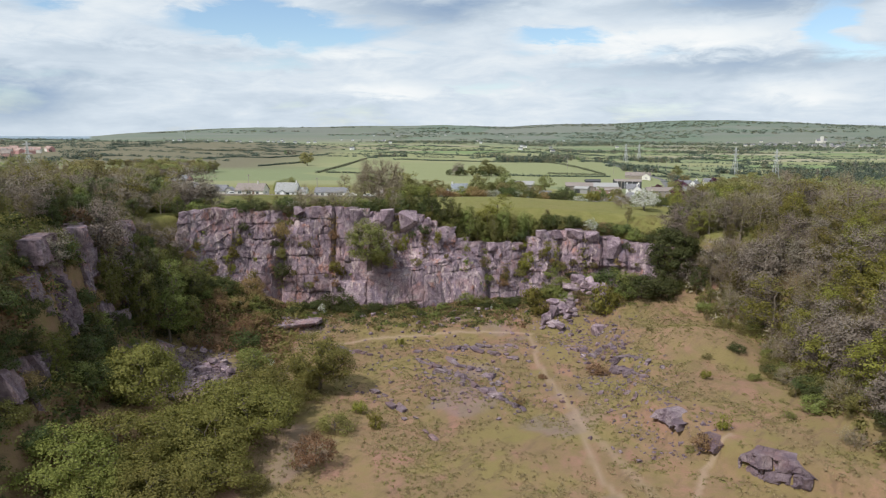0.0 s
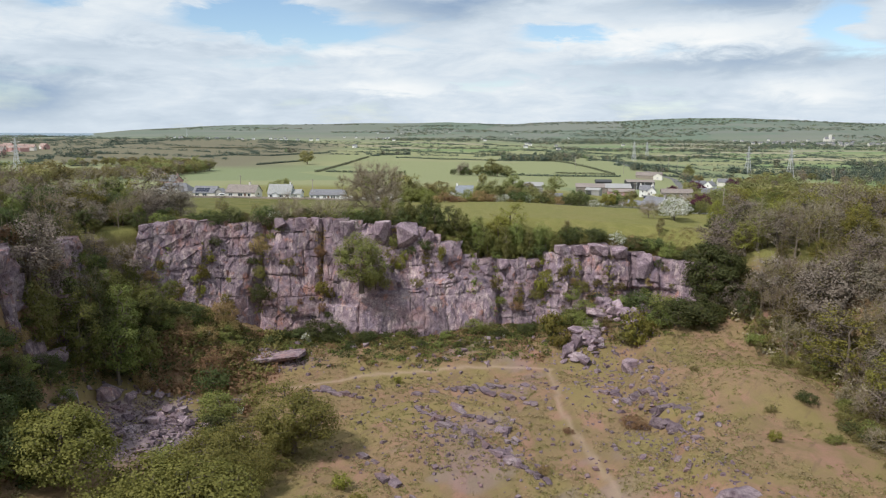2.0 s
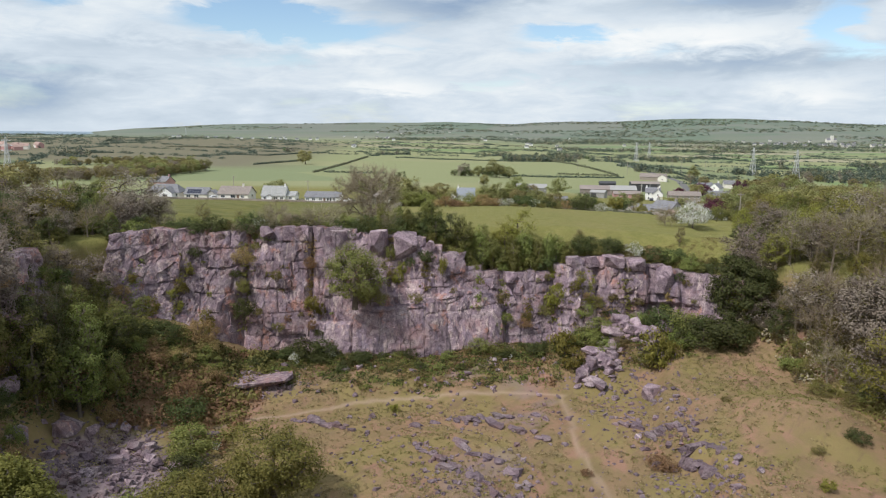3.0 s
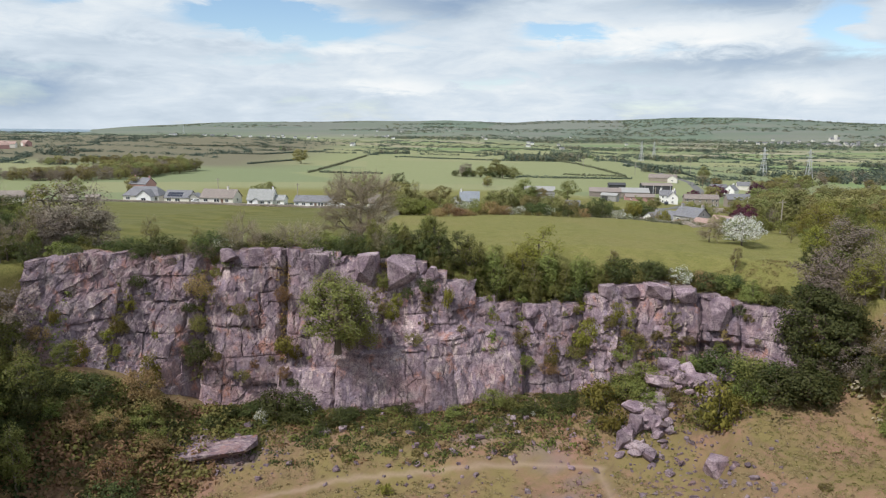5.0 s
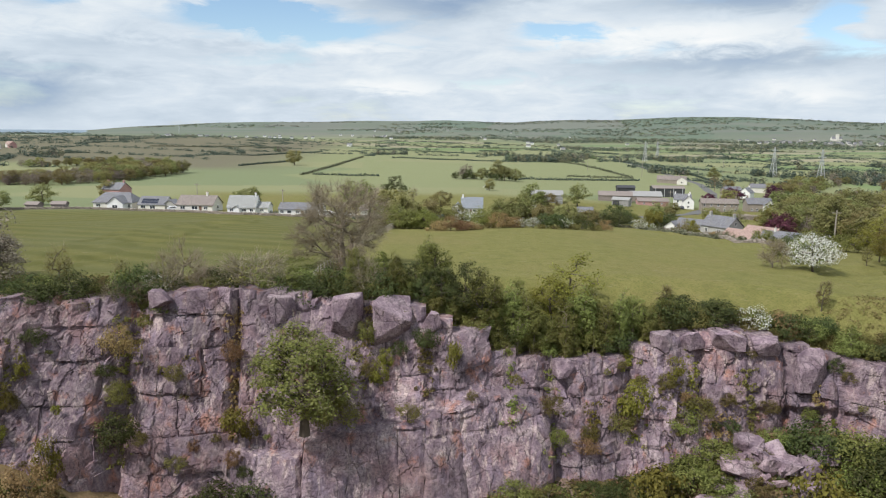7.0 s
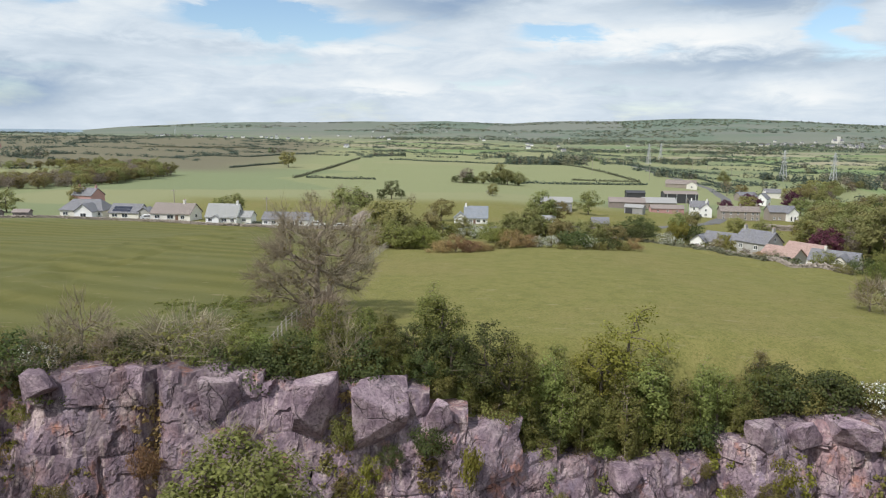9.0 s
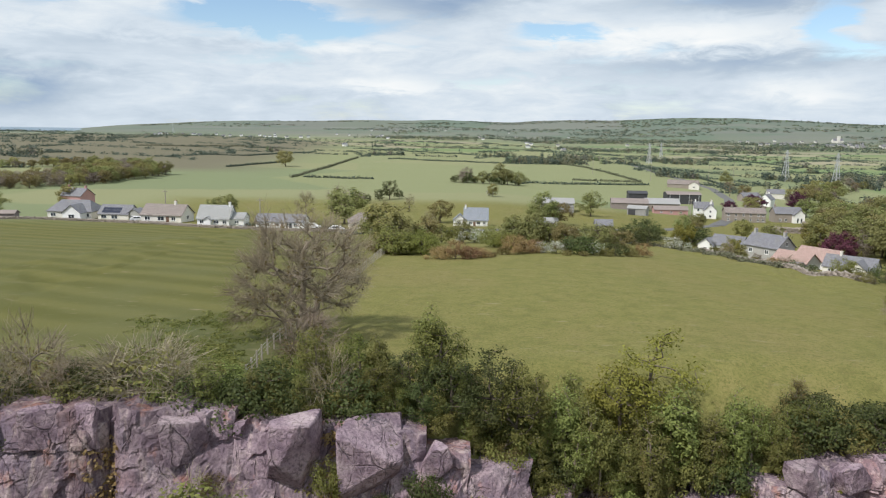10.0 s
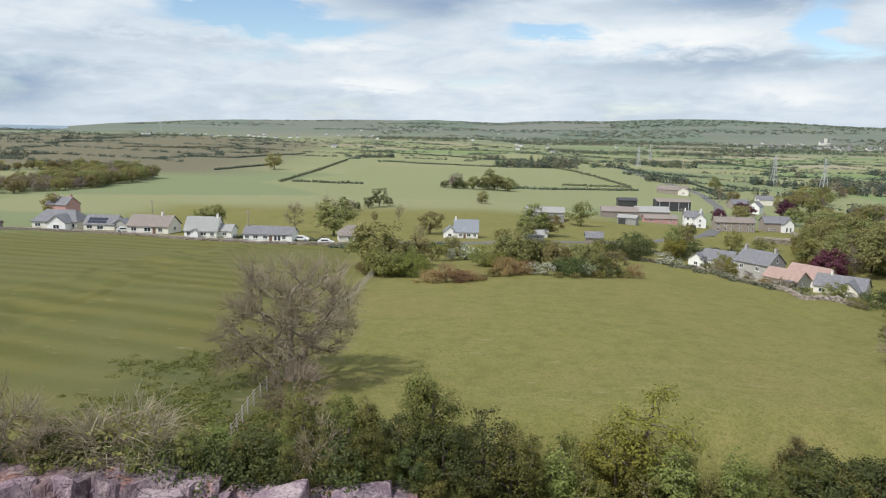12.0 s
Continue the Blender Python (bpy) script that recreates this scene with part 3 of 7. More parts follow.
def build_ground():
    xs = lines((-5600, -900, 260, 40), (-900, -150, 38, 6), (-150, -62, 5, 1.0), (-62, 64, 0.6, 0.6), (64, 150, 1.0, 5), (150, 900, 6, 38), (900, 5600, 40, 260))
    ys = lines((-500, 40, 60, 4), (40, 68, 3, 0.7), (68, 160, 0.55, 0.6), (160, 200, 0.7, 1.5), (200, 480, 1.5, 5), (480, 1500, 5, 26), (1500, 5600, 30, 200))
    x, y = (a.ravel() for a in np.meshgrid(xs, ys))
    z = ground_z(x, y)
    me = mesh_from("ground", np.stack([x, y, z], 1), grid_faces(len(xs), len(ys)), GROUND, True)
    inside = ramp(1.5, -1.5, z - np.minimum(field_z(x, y), cliff_top_z(x)) + 2) * ramp(165, 150, y) * ramp(-75, -50, x) * ramp(80, 56, x)
    path = np.maximum.reduce([0.5 * near_line(x + 0.9 * grain(x, y, 6, 3), y, PATH_A, 0.4), 0.6 * near_line(x, y, PATH_B, 0.4), 0.6 * near_line(x, y, PATH_C, 0.35), 0.35 * near_line(x, y, PATH_D, 0.7)])
    mown = ramp(-10, -16, x + 0.06 * (y - 160) + 1.5 * grain(x, y, 6, 4)) * ramp(152, 158, y) * ramp(1.5, -1.5, y - np.interp(x, [-160, -123, -101, -83, -66, -47, -23], [313, 320, 318, 310.5, 300.5, 294.5, 296]))
    stones = ramp(0.1, -0.3, np.hypot((x + 36.5) / 6.5, (y - 104) / 10) - 1 + 0.3 * grain(x, y, 4, 2))
    stones = np.maximum(stones, ramp(0.1, -0.3, np.hypot((x + 26.5) / 5, (y - 131) / 2.6) - 1 + 0.3 * grain(x, y, 2, 3)))
    stones = np.maximum(stones, 0.4 * ramp(0.42, 0.7, rough(x * 0.7 - y * 0.7, (x + y) * 0.35, 7, 21)) * ramp(-10, 0, x + 14) * ramp(24, 16, x))
    weeds = ramp(0.2, -0.4, np.hypot((x + 19) / 10, (y - 163) / 10) - 1 + 0.6 * rough(x, y, 7, 5)) * ramp(-11, -14, x)
    far = ramp(395, 440, y) * 1.0
    side = np.maximum(ramp(-90, -130, x), ramp(150, 180, x)) * ramp(300, 340, y)
    far = np.maximum(far, side)
    which, _ = parcels(x, y)
    cols = PARCEL_COLOURS[PARCEL_KIND[which]]
    dull = (ramp(-100, -190, x + 0.05 * (y - 600)) * ramp(600, 660, y) * ramp(1700, 1300, y))[:, None]
    cols = cols * (1 - dull) + np.array((0.150, 0.138, 0.100)) * dull
    # haze put into the base colour: hills turn blue-grey with distance
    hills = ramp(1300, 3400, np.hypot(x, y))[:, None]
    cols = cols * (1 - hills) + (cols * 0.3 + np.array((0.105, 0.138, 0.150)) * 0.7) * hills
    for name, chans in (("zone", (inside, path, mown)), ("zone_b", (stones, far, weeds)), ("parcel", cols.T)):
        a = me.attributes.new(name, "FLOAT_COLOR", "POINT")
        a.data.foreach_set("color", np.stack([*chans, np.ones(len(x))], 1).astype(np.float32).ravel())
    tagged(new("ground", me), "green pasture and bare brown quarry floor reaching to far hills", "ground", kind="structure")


build_ground()


def place_z(x, y):
    return float(ground_z(np.array([x]), np.array([y]))[0])


water = mesh_from("water", [(-5600, 2300, -4.0), (-1250, 2300, -4.0), (-2100, 5600, -4.0), (-5600, 5600, -4.0)], [(0, 1, 2, 3)], SEA)
tagged(new("water", water), "calm grey-blue sea on the horizon", "sea", kind="structure")


# ---- rock ----
def cell_relief(s, z, rng_seed, s0, s1, z0, z1, per=0.5, tilt=0.17, amp=0.11):
    """Fracture cells: every cell of the face is a facet with its own depth and lean."""
    rng = np.random.default_rng(rng_seed)
    n = int((s1 - s0) * (z1 - z0) * per)
    ps, pz = rng.uniform(s0, s1, n), rng.uniform(z0, z1, n)
    off, ts, tz = rng.normal(0, amp, n), rng.normal(0, tilt, n), rng.normal(0, tilt * 0.8, n)
    ss, zz = s.ravel(), z.ravel()
    keep = (ps > ss.min() - 2.5) & (ps < ss.max() + 2.5) & (pz > zz.min() - 3) & (pz < zz.max() + 3)
    ps, pz, off, ts, tz = ps[keep], pz[keep], off[keep], ts[keep], tz[keep]
    d = (ss[:, None] - ps) ** 2 * 1.7 + (zz[:, None] - pz) ** 2 * 0.75
    k = np.argmin(d, 1)
    out = off[k] + ts[k] * (ss - ps[k]) + tz[k] * (zz - pz[k])
    return np.clip(out, -0.55, 0.55).reshape(s.shape)


def face_block(face, s0, s1, z0, z1, push, seed, lean=(0, 0), calm=1.0, span=(0, 1, 0, 1), step=0.24, deep=1.6, slant=(0, 0)):
    """One block of a rock face, in plan from s0 to s1 and between two bedding lines z0(s), z1(s). face(s, z, d) gives the place that stands d proud."""
    nu, nv = max(4, int((s1 - s0) / step)), max(4, int((z1(0.5 * (s0 + s1)) - z0(0.5 * (s0 + s1))) / step))
    a = np.concatenate([[0, 0.0, 0.06], np.linspace(0.14, 0.86, nu), [0.94, 1, 1.0]])
    b = np.concatenate([[0, 0.0, 0.06], np.linspace(0.14, 0.86, nv), [0.94, 1, 1.0]])
    A, B = np.meshgrid(a, b)
    high = float(z1(0.5 * (s0 + s1)) - z0(0.5 * (s0 + s1)))
    zz = z0(0.5 * (s0 + s1)) + high * B
    left = s0 + slant[0] * high * (B - 0.5) + 0.14 * grain(zz, zz * 0 + s0 * 3.1, 0.8, 3)
    right = s1 + slant[1] * high * (B - 0.5) + 0.14 * grain(zz, zz * 0 + s1 * 3.1, 0.8, 3)
    S = left + 0.01 + (right - left - 0.02) * A
    Z = z0(S) + 0.01 + (z1(S) - z0(S) - 0.02) * B
    d = push + lean[0] * (A - 0.5) + lean[1] * (B - 0.5) + calm * cell_relief(S, Z, 77, *span)
    d = d + calm * 0.45 * cell_relief(S, Z, 78, *span, 3.5, 0.2, 0.06) + 0.08 * rough(S, Z * 0.6, 0.9, 4, 3) + 0.03 * grain(S, Z, 0.3, 9)
    edge = np.minimum(np.minimum(A, 1 - A) * (s1 - s0), np.minimum(B, 1 - B) * high)
    open_ = ramp(-0.35, 0.5, grain(S, Z, 1.7, 41) + 0.25)
    d = d - 0.16 * open_ * (1 - ramp(0.0, 0.16 + 0.2 * open_, edge))
    ring = np.zeros(A.shape, bool)
    ring[[0, -1], :], ring[:, [0, -1]] = True, True
    d = np.where(ring, push - deep, d)
    P = np.stack(face(S, Z, d), -1).reshape(-1, 3)
    return P, grid_faces(len(a), len(b))


def bedding(levels, seed):
    """Bedding lines as functions of the run, each a little uneven."""
    return [lambda s, z=z, k=k: z + 0.16 * grain(s, 0 * np.asarray(s, float) + k, 7, seed) + 0.08 * grain(s, 0 * np.asarray(s, float) + k, 2.1, seed + 3) for k, z in enumerate(levels)]


def cliff_relief(s, z):
    """The large forms of the face: gullies, the undercut, the proud slab at the foot."""
    s, z = np.asarray(s, float), np.asarray(z, float)
    d = 0.9 * rough(s, z * 0.5, 9, 31, 3)
    d = d - 2.0 * np.exp(-((s + 31.5 - 0.06 * (z - 8)) / 1.3) ** 2) - 1.1 * np.exp(-((s + 21.6) / 0.45) ** 2) * ramp(3, 6, z)
    d = d - 1.3 * np.exp(-((s - 9.0) / 1.2) ** 2) - 1.2 * np.exp(-((s - 17.3) / 1.2) ** 2) * ramp(2, 4, z)
    d = d - 1.1 * ramp(28, 32, s) * ramp(42, 39, s) * ramp(5.4, 4.4, z)
    d = d - 0.7 * np.exp(-((s - 24.6) / 0.4) ** 2) - 0.7 * np.exp(-((s - 33.4) / 0.35) ** 2) - 0.6 * np.exp(-((s - 38.2) / 0.4) ** 2)
    low = 3.6 + 0.0 * s
    d = d + 1.0 * ramp(-22.2, -21.8, s) * ramp(-14.6, -15.0, s) * ramp(low, low - 0.3, z)
    top = np.interp(s, [-15, -5, 2, 8, 9], [5.0, 6.4, 8.4, 7.0, 3.0])
    d = d + 1.6 * ramp(-14.9, -14.5, s) * ramp(9.2, 8.6, s) * ramp(top, top - 0.6, z)
    return d


def cliff_face(s, z, d):
    by, ty, bz, tz = cliff_base_y(s), cliff_top_y(s), cliff_base_z(s) - 1.5, cliff_top_z(s)
    t = np.clip((z - bz) / (tz - bz), 0, 1.2)
    y = by + (ty - by) * t
    return s, y - d - cliff_relief(s, z) - 0.3, z


BUTTRESSES = [  # run from, to, bedding levels, block widths, roughness, dip
    (-49.5, -40.6, (-2.6, 1.2, 3.8, 7.4, 10.2, 13.4, 15.6, 18.6), (1.4, 3.4), 1.4, 0.05),
    (-40.6, -31.6, (-2.6, 2.2, 5.6, 8.2, 11.8, 14.6, 18.6), (1.4, 3.8), 1.3, -0.03),
    (-31.6, -21.7, (-2.6, 1.4, 4.6, 8.3, 12.4, 15.4, 18.6), (1.8, 4.2), 0.8, 0.02),
    (-21.7, -14.8, (-2.6, 3.5, 7.2, 11.4, 15.2, 18.6), (1.8, 3.8), 0.65, 0.03),
    (-14.8, -3.6, (-3.2, -0.6, 5.4, 7.0, 9.4, 11.6, 14.0, 17.6), (1.6, 4.2), 0.8, 0.09),
    (-3.6, 9.2, (-3.6, -0.9, 5.2, 7.2, 8.8, 10.4, 12.2, 15.6), (1.3, 3.4), 0.9, 0.08),
    (9.2, 17.4, (-2.6, 0.6, 3.8, 6.6, 8.4, 11.5), (1.0, 2.2), 1.0, 0.03),
    (17.4, 29.4, (-2.6, 1.8, 4.4, 7.4, 10.8, 14.8), (1.2, 2.8), 1.1, -0.02),
    (29.4, 46.5, (-2.6, 2.4, 6.2, 10.3, 13.8), (1.3, 3.2), 0.9, -0.04)]


def build_cliff():
    rng = random.Random(5)
    cliff = tagged(new("rock_face"), "grey-pink limestone quarry cliff with weathered blocks and bedding cracks", "cliff", kind="structure")
    count = 0
    for nb, (b0, b1, levels, widths, coarse, dip) in enumerate(BUTTRESSES):
        centre = 0.5 * (b0 + b1)
        flat = bedding(levels, 3 + nb)
        beds = [lambda q, f=f, c=centre, g=dip: f(q) + g * (np.asarray(q, float) - c) for f in flat]
        for r in range(len(levels) - 1):
            s, k0 = b0, 0.0
            tall = levels[r + 1] - levels[r]
            big = tall > 4.5
            while s < b1 - 0.05:
                w = rng.uniform(3.6, 7.5) if big else rng.uniform(*widths) * (1.25 if tall > 3 else 1.0)
                e = s + w
                if b1 - e < widths[0]:
                    e = b1
                k1 = 0.0 if e == b1 else rng.gauss(0, 0.13)
                mid = 0.5 * (s + e)
                top = float(cliff_top_z(mid))
                if levels[r] < top - 0.5 and levels[r + 1] > float(cliff_base_z(mid)) - 1.5:
                    cut = top + rng.uniform(-0.35, 0.4)
                    z1 = (lambda q, f=beds[r + 1], c=cut: np.minimum(f(q), c + 0.2 * grain(q, 0 * np.asarray(q, float), 1.1, 5)))
                    if cut - float(beds[r](mid)) > 0.45:
                        P, F = face_block(cliff_face, s, e, beds[r], z1, rng.gauss(0, 0.06 if big else 0.15 * coarse), count, (rng.gauss(0, 0.14 * coarse), rng.gauss(-0.08, 0.14 * coarse)),
                                          0.25 if big else 0.8 * coarse, (-52, 48, -4, 19), 0.19, 1.7 if levels[r + 1] < top - 1 else 2.8, (k0, k1))
                        part("rock_block", mesh_from("rock_block", P, F, ROCK), parent=cliff)
                        count += 1
                s, k0 = e, k1
    return cliff


def boulder_mesh(name, seed, size, material, cuts=9, fine=0.05):
    """An angular stone: a lump cut by planes, its edges worn, its faces pitted."""
    rng = random.Random(seed)
    bm = bmesh.new()
    bmesh.ops.create_cube(bm, size=2.0)
    for _ in range(cuts):
        n = Vector((rng.gauss(0, 1), rng.gauss(0, 1), rng.gauss(0, 0.8))).normalized()
        bmesh.ops.bisect_plane(bm, geom=bm.verts[:] + bm.edges[:] + bm.faces[:], plane_co=n * rng.uniform(0.72, 1.02), plane_no=n, clear_outer=True)
        bmesh.ops.holes_fill(bm, edges=[e for e in bm.edges if e.is_boundary])
    bmesh.ops.bevel(bm, geom=bm.edges[:], offset=0.05, segments=1, affect="EDGES")
    bmesh.ops.triangulate(bm, faces=bm.faces[:])
    bmesh.ops.subdivide_edges(bm, edges=[e for e in bm.edges if e.calc_length() > 0.45], cuts=1, use_grid_fill=True)
    for v in bm.verts:
        v.co += fine * Vector((noise.noise(v.co * 2.3 + Vector((seed, 0, 0))), noise.noise(v.co * 2.3 + Vector((0, seed, 0))), noise.noise(v.co * 2.3 + Vector((0, 0, seed)))))
        v.co.x, v.co.y, v.co.z = v.co.x * size[0] / 2, v.co.y * size[1] / 2, v.co.z * size[2] / 2
    me = bpy.data.meshes.new(name)
    bm.to_mesh(me)
    bm.free()
    me.materials.append(material)
    return me


def boulder(name, x, y, size, seed, material, label, group="", sink=0.25, turn=None, tilt=10, up=0.0):
    rng = random.Random(seed * 7 + 1)
    ob = new(name, boulder_mesh(name, seed, size, material))
    z = place_z(x, y) + size[2] * (0.5 - sink) + up
    ob.matrix_basis = pose(x, y, z, rng.uniform(-tilt, tilt), rng.uniform(-tilt, tilt), rng.uniform(0, 360) if turn is None else turn)
    return tagged(ob, label, "boulder", group)


def stones_mesh(name, places, material, seed):
    """Many small angular stones in one mesh; places are rows of x, y, z, size."""
    rng = np.random.default_rng(seed)
    base = np.array([(-1, -1, -.6), (1, -1, -.6), (1, 1, -.6), (-1, 1, -.6), (-.7, -.8, .6), (.8, -.7, .5), (.7, .8, .65), (-.8, .7, .5)]) * 0.5
    quads = np.array([(0, 3, 2, 1), (4, 5, 6, 7), (0, 1, 5, 4), (1, 2, 6, 5), (2, 3, 7, 6), (3, 0, 4, 7)])
    n = len(places)
    v = base[None] + rng.normal(0, 0.11, (n, 8, 3))
    a, t = rng.uniform(0, 6.28, n), rng.normal(0, 0.35, n)
    c, s = np.cos(a)[:, None], np.sin(a)[:, None]
    x, y, z = v[..., 0] * rng.uniform(0.8, 1.5, (n, 1)), v[..., 1], v[..., 2] + v[..., 0] * t[:, None]
    v = np.stack([x * c - y * s, x * s + y * c, z], -1) * places[:, None, 3:4] + places[:, None, :3]
    return mesh_from(name, v.reshape(-1, 3), (quads[None] + 8 * np.arange(n)[:, None, None]).reshape(-1, 4), material)


build_cliff()

# large pale blocks at the rim
GREY_BLOCK = "large pale grey limestone block standing at the cliff edge"
for _i, (_x, _s, _out, _t, _u) in enumerate([(-6.9, (3.7, 3.4, 4.4), 0.5, 4, -1.4), (-11.5, (3.2, 3.0, 4.2), 0.9, -6, -1.5), (-3.1, (1.8, 1.8, 2.4), 0.7, 20, -0.8), (-17.6, (2.8, 2.2, 2.6), 0.5, 10, -1.2), (-22.9, (1.7, 1.6, 2.0), 0.4, -8, -0.6), (-25.2, (2.1, 1.8, 2.2), 0.4, 12, -0.7),
                                            (-28.6, (2.0, 1.7, 1.6), 0.4, 5, -0.4), (20.6, (2.2, 2.0, 1.9), 0.6, 8, -0.8), (23.8, (2.7, 2.2, 1.8), 0.6, 3, -0.8), (27.3, (3.2, 2.4, 2.0), 0.7, 6, -0.9), (31.2, (2.8, 2.2, 1.8), 0.6, -10, -0.8), (35.6, (3.4, 2.6, 4.4), 0.8, 3, -2.1), (10.2, (2.0, 1.7, 1.6), 0.6, 15, -0.5)]):
    _b = new("rim_block", boulder_mesh("rim_block", 40 + _i, _s, ROCK_RIM, 7, 0.07))
    _b.matrix_basis = pose(_x, float(cliff_top_y(_x)) - _out, float(cliff_top_z(_x)) + _u, 2 - _i % 3, _i % 4 - 2, _t)
    tagged(_b, GREY_BLOCK, "boulder", "blocks along the cliff edge")

# left wall of the quarry
def left_face(x_at, lean):
    return lambda s, z, d: (x_at - lean * (z - 6) + d + 0.5 * rough(s, z, 5, 9, 3), s, z)


def outcrop(label, face, s0, s1, z0, z1, seed, material, bed=1.7):
    rng = random.Random(seed)
    rock = tagged(new("rock_outcrop"), label, "rock outcrop")
    n = max(1, round((z1 - z0) / bed))
    beds = bedding([z0 + (z1 - z0) * k / n for k in range(n + 1)], seed)
    for r in range(n):
        s = s0 + rng.uniform(0, 0.8)
        while s < s1 - 0.6:
            e = min(s + rng.uniform(1.4, 4.2), s1 + rng.uniform(0, 0.6))
            P, F = face_block(face, s, e, beds[r], beds[r + 1], rng.gauss(0, 0.45) - 0.25 * r / n, seed * 31 + r, (rng.gauss(0, 0.2), rng.gauss(-0.1, 0.2)), 1.0, (s0 - 3, s1 + 3, z0 - 2, z1 + 2), 0.3, 2.6)
            part("rock_block", mesh_from("rock_block", P, F, material), parent=rock)
            s = e
    return rock


outcrop("tall purple-grey limestone buttress on the wooded quarry side", left_face(-47.2, 0.16), 86.5, 93.5, 1.0, 19.5, 3, ROCK_DARK, 3.0)
outcrop("stepped purple limestone face hung with ivy", left_face(-46.2, 0.22), 79, 86, 0.0, 15.5, 7, ROCK_DARK, 2.6)
outcrop("narrow grey limestone slab between trees", left_face(-49.6, 0.14), 101, 107, 4.0, 19.0, 4, ROCK, 3.6)
outcrop("broken limestone face behind trees on the quarry side", left_face(-50.4, 0.2), 111, 124, 4.0, 17.5, 5, ROCK, 3.4)
outcrop("low fractured limestone ledge among shrubs", left_face(-44.6, 0.35), 70, 81, -1.5, 8.0, 6, ROCK_DARK, 3.0)


def ledge_face(ax, ay, bx, by, height):
    length = math.hypot(bx - ax, by - ay)
    ux, uy = (bx - ax) / length, (by - ay) / length
    nx, ny = uy, -ux
    return length, (lambda s, z, d: (ax + ux * s + nx * (0.6 + d - 0.3 * z), ay + uy * s + ny * (0.6 + d - 0.3 * z), np.minimum(z, height * (0.5 + 0.5 * np.sin(np.pi * np.clip(s / length, 0.06, 0.94)) + 0.3 * grain(s, 0 * s, 1.6, 8))) + ground_z(ax + ux * s - nx * 1.6, ay + uy * s - ny * 1.6) - height + 0.05))


for _label, _a, _b, _h, _seed in [("purple limestone ledge at the edge of a terrace", (38.0, 70.4), (31.4, 74.8), 2.6, 11), ("small weathered limestone outcrop in grass", (28.4, 83.2), (26.4, 87.2), 1.4, 12),
                                  ("dark purple limestone outcrop in dry grass", (28.6, 104.0), (25.6, 110.6), 3.6, 13), ("low fractured rock step with pink soil", (30.4, 77.4), (29.2, 80.6), 1.5, 17)]:
    _len, _f = ledge_face(*_b, *_a, _h)
    outcrop(_label, _f, 0, _len, 0, _h, _seed, ROCK_DARK, 1.1)

# fallen blocks below the cliff
_rng = random.Random(8)
for _i in range(88):
    _t = _rng.random() ** 0.9
    _x, _y = 20.4 + 9.0 * _t + _rng.gauss(0, 1.5 + 1.1 * _t), 134.0 + 9.8 * _t + _rng.gauss(0, 1.5)
    _k = _rng.uniform(0.5, 1.2) if _i % 4 else _rng.uniform(1.3, 2.3)
    boulder("boulder", _x, _y, (_k * _rng.uniform(1.0, 1.6), _k * _rng.uniform(0.8, 1.2), _k * _rng.uniform(0.45, 0.85)), 100 + _i, ROCK_PALE, "angular pale limestone block in a rockfall", "fallen blocks below the cliff", 0.22, None, 26, 0.25 * _rng.random())
for _x, _y, _s in [(19.3, 134.4, (1.7, 1.5, 2.6)), (21.4, 136.0, (2.4, 1.8, 2.4)), (25.4, 141.2, (3.4, 2.6, 1.7)), (29.6, 141.6, (3.6, 2.8, 1.6)), (27.2, 143.6, (3.0, 2.4, 2.0)), (31.4, 139.8, (2.6, 2.0, 1.5))]:
    boulder("boulder", _x, _y, _s, int(_x * 10), ROCK_PALE, "huge angular limestone block in a rockfall", "fallen blocks below the cliff", 0.28, None, 16)
boulder("boulder", 28.2, 129.0, (2.9, 2.5, 2.4), 301, ROCK_PALE, "large lone grey boulder in dry grass", "", 0.2)
boulder("boulder", -48.5, 107.6, (2.6, 2.2, 2.2), 302, ROCK_PALE, "pale boulder on the wooded quarry side", "", 0.2)
boulder("boulder", -45.6, 104.0, (4.6, 2.2, 1.5), 303, ROCK, "long tilted limestone slab above scree", "", 0.2)
boulder("boulder", -43.5, 110.5, (3.4, 2.4, 1.6), 304, ROCK, "tilted limestone slab above scree", "", 0.2)
boulder("rock_slab", -26.6, 130.6, (9.0, 5.0, 1.0), 305, ROCK, "flat pale limestone slab at the cliff foot", "", 0.34, 12, 0.5)
for _i in range(60):
    _x, _y = _rng.gauss(-36.5, 4.6), _rng.gauss(105, 6.0)
    _k = _rng.uniform(0.5, 1.4)
    boulder("boulder", _x, _y, (_k * 1.3, _k, _k * 0.7), 400 + _i, ROCK if _i % 2 else ROCK_DARK, "broken purple-grey stone lying on scree", "stones on the scree", 0.2, None, 25)
for _i in range(30):
    _x, _y = _rng.uniform(-16, 24), _rng.uniform(128, 139)
    _k = _rng.uniform(0.35, 1.0)
    boulder("boulder", _x, _y, (_k * 1.3, _k, _k * 0.8), 500 + _i, ROCK_PALE, "small grey stone lying in turf", "loose stones on the quarry floor", 0.25, None, 20)
for _i in range(34):
    _t = _rng.random()
    _x, _y = 27 + 2.5 * math.sin(_t * 9) + _rng.uniform(-2.5, 2.5), 97 + 30 * _t
    _k = _rng.uniform(0.3, 0.85)
    boulder("boulder", _x, _y, (_k * 1.3, _k, _k * 0.8), 600 + _i, ROCK_DARK if _i % 3 else ROCK, "broken stone along a grassy terrace edge", "stones along the terrace", 0.25, None, 20)


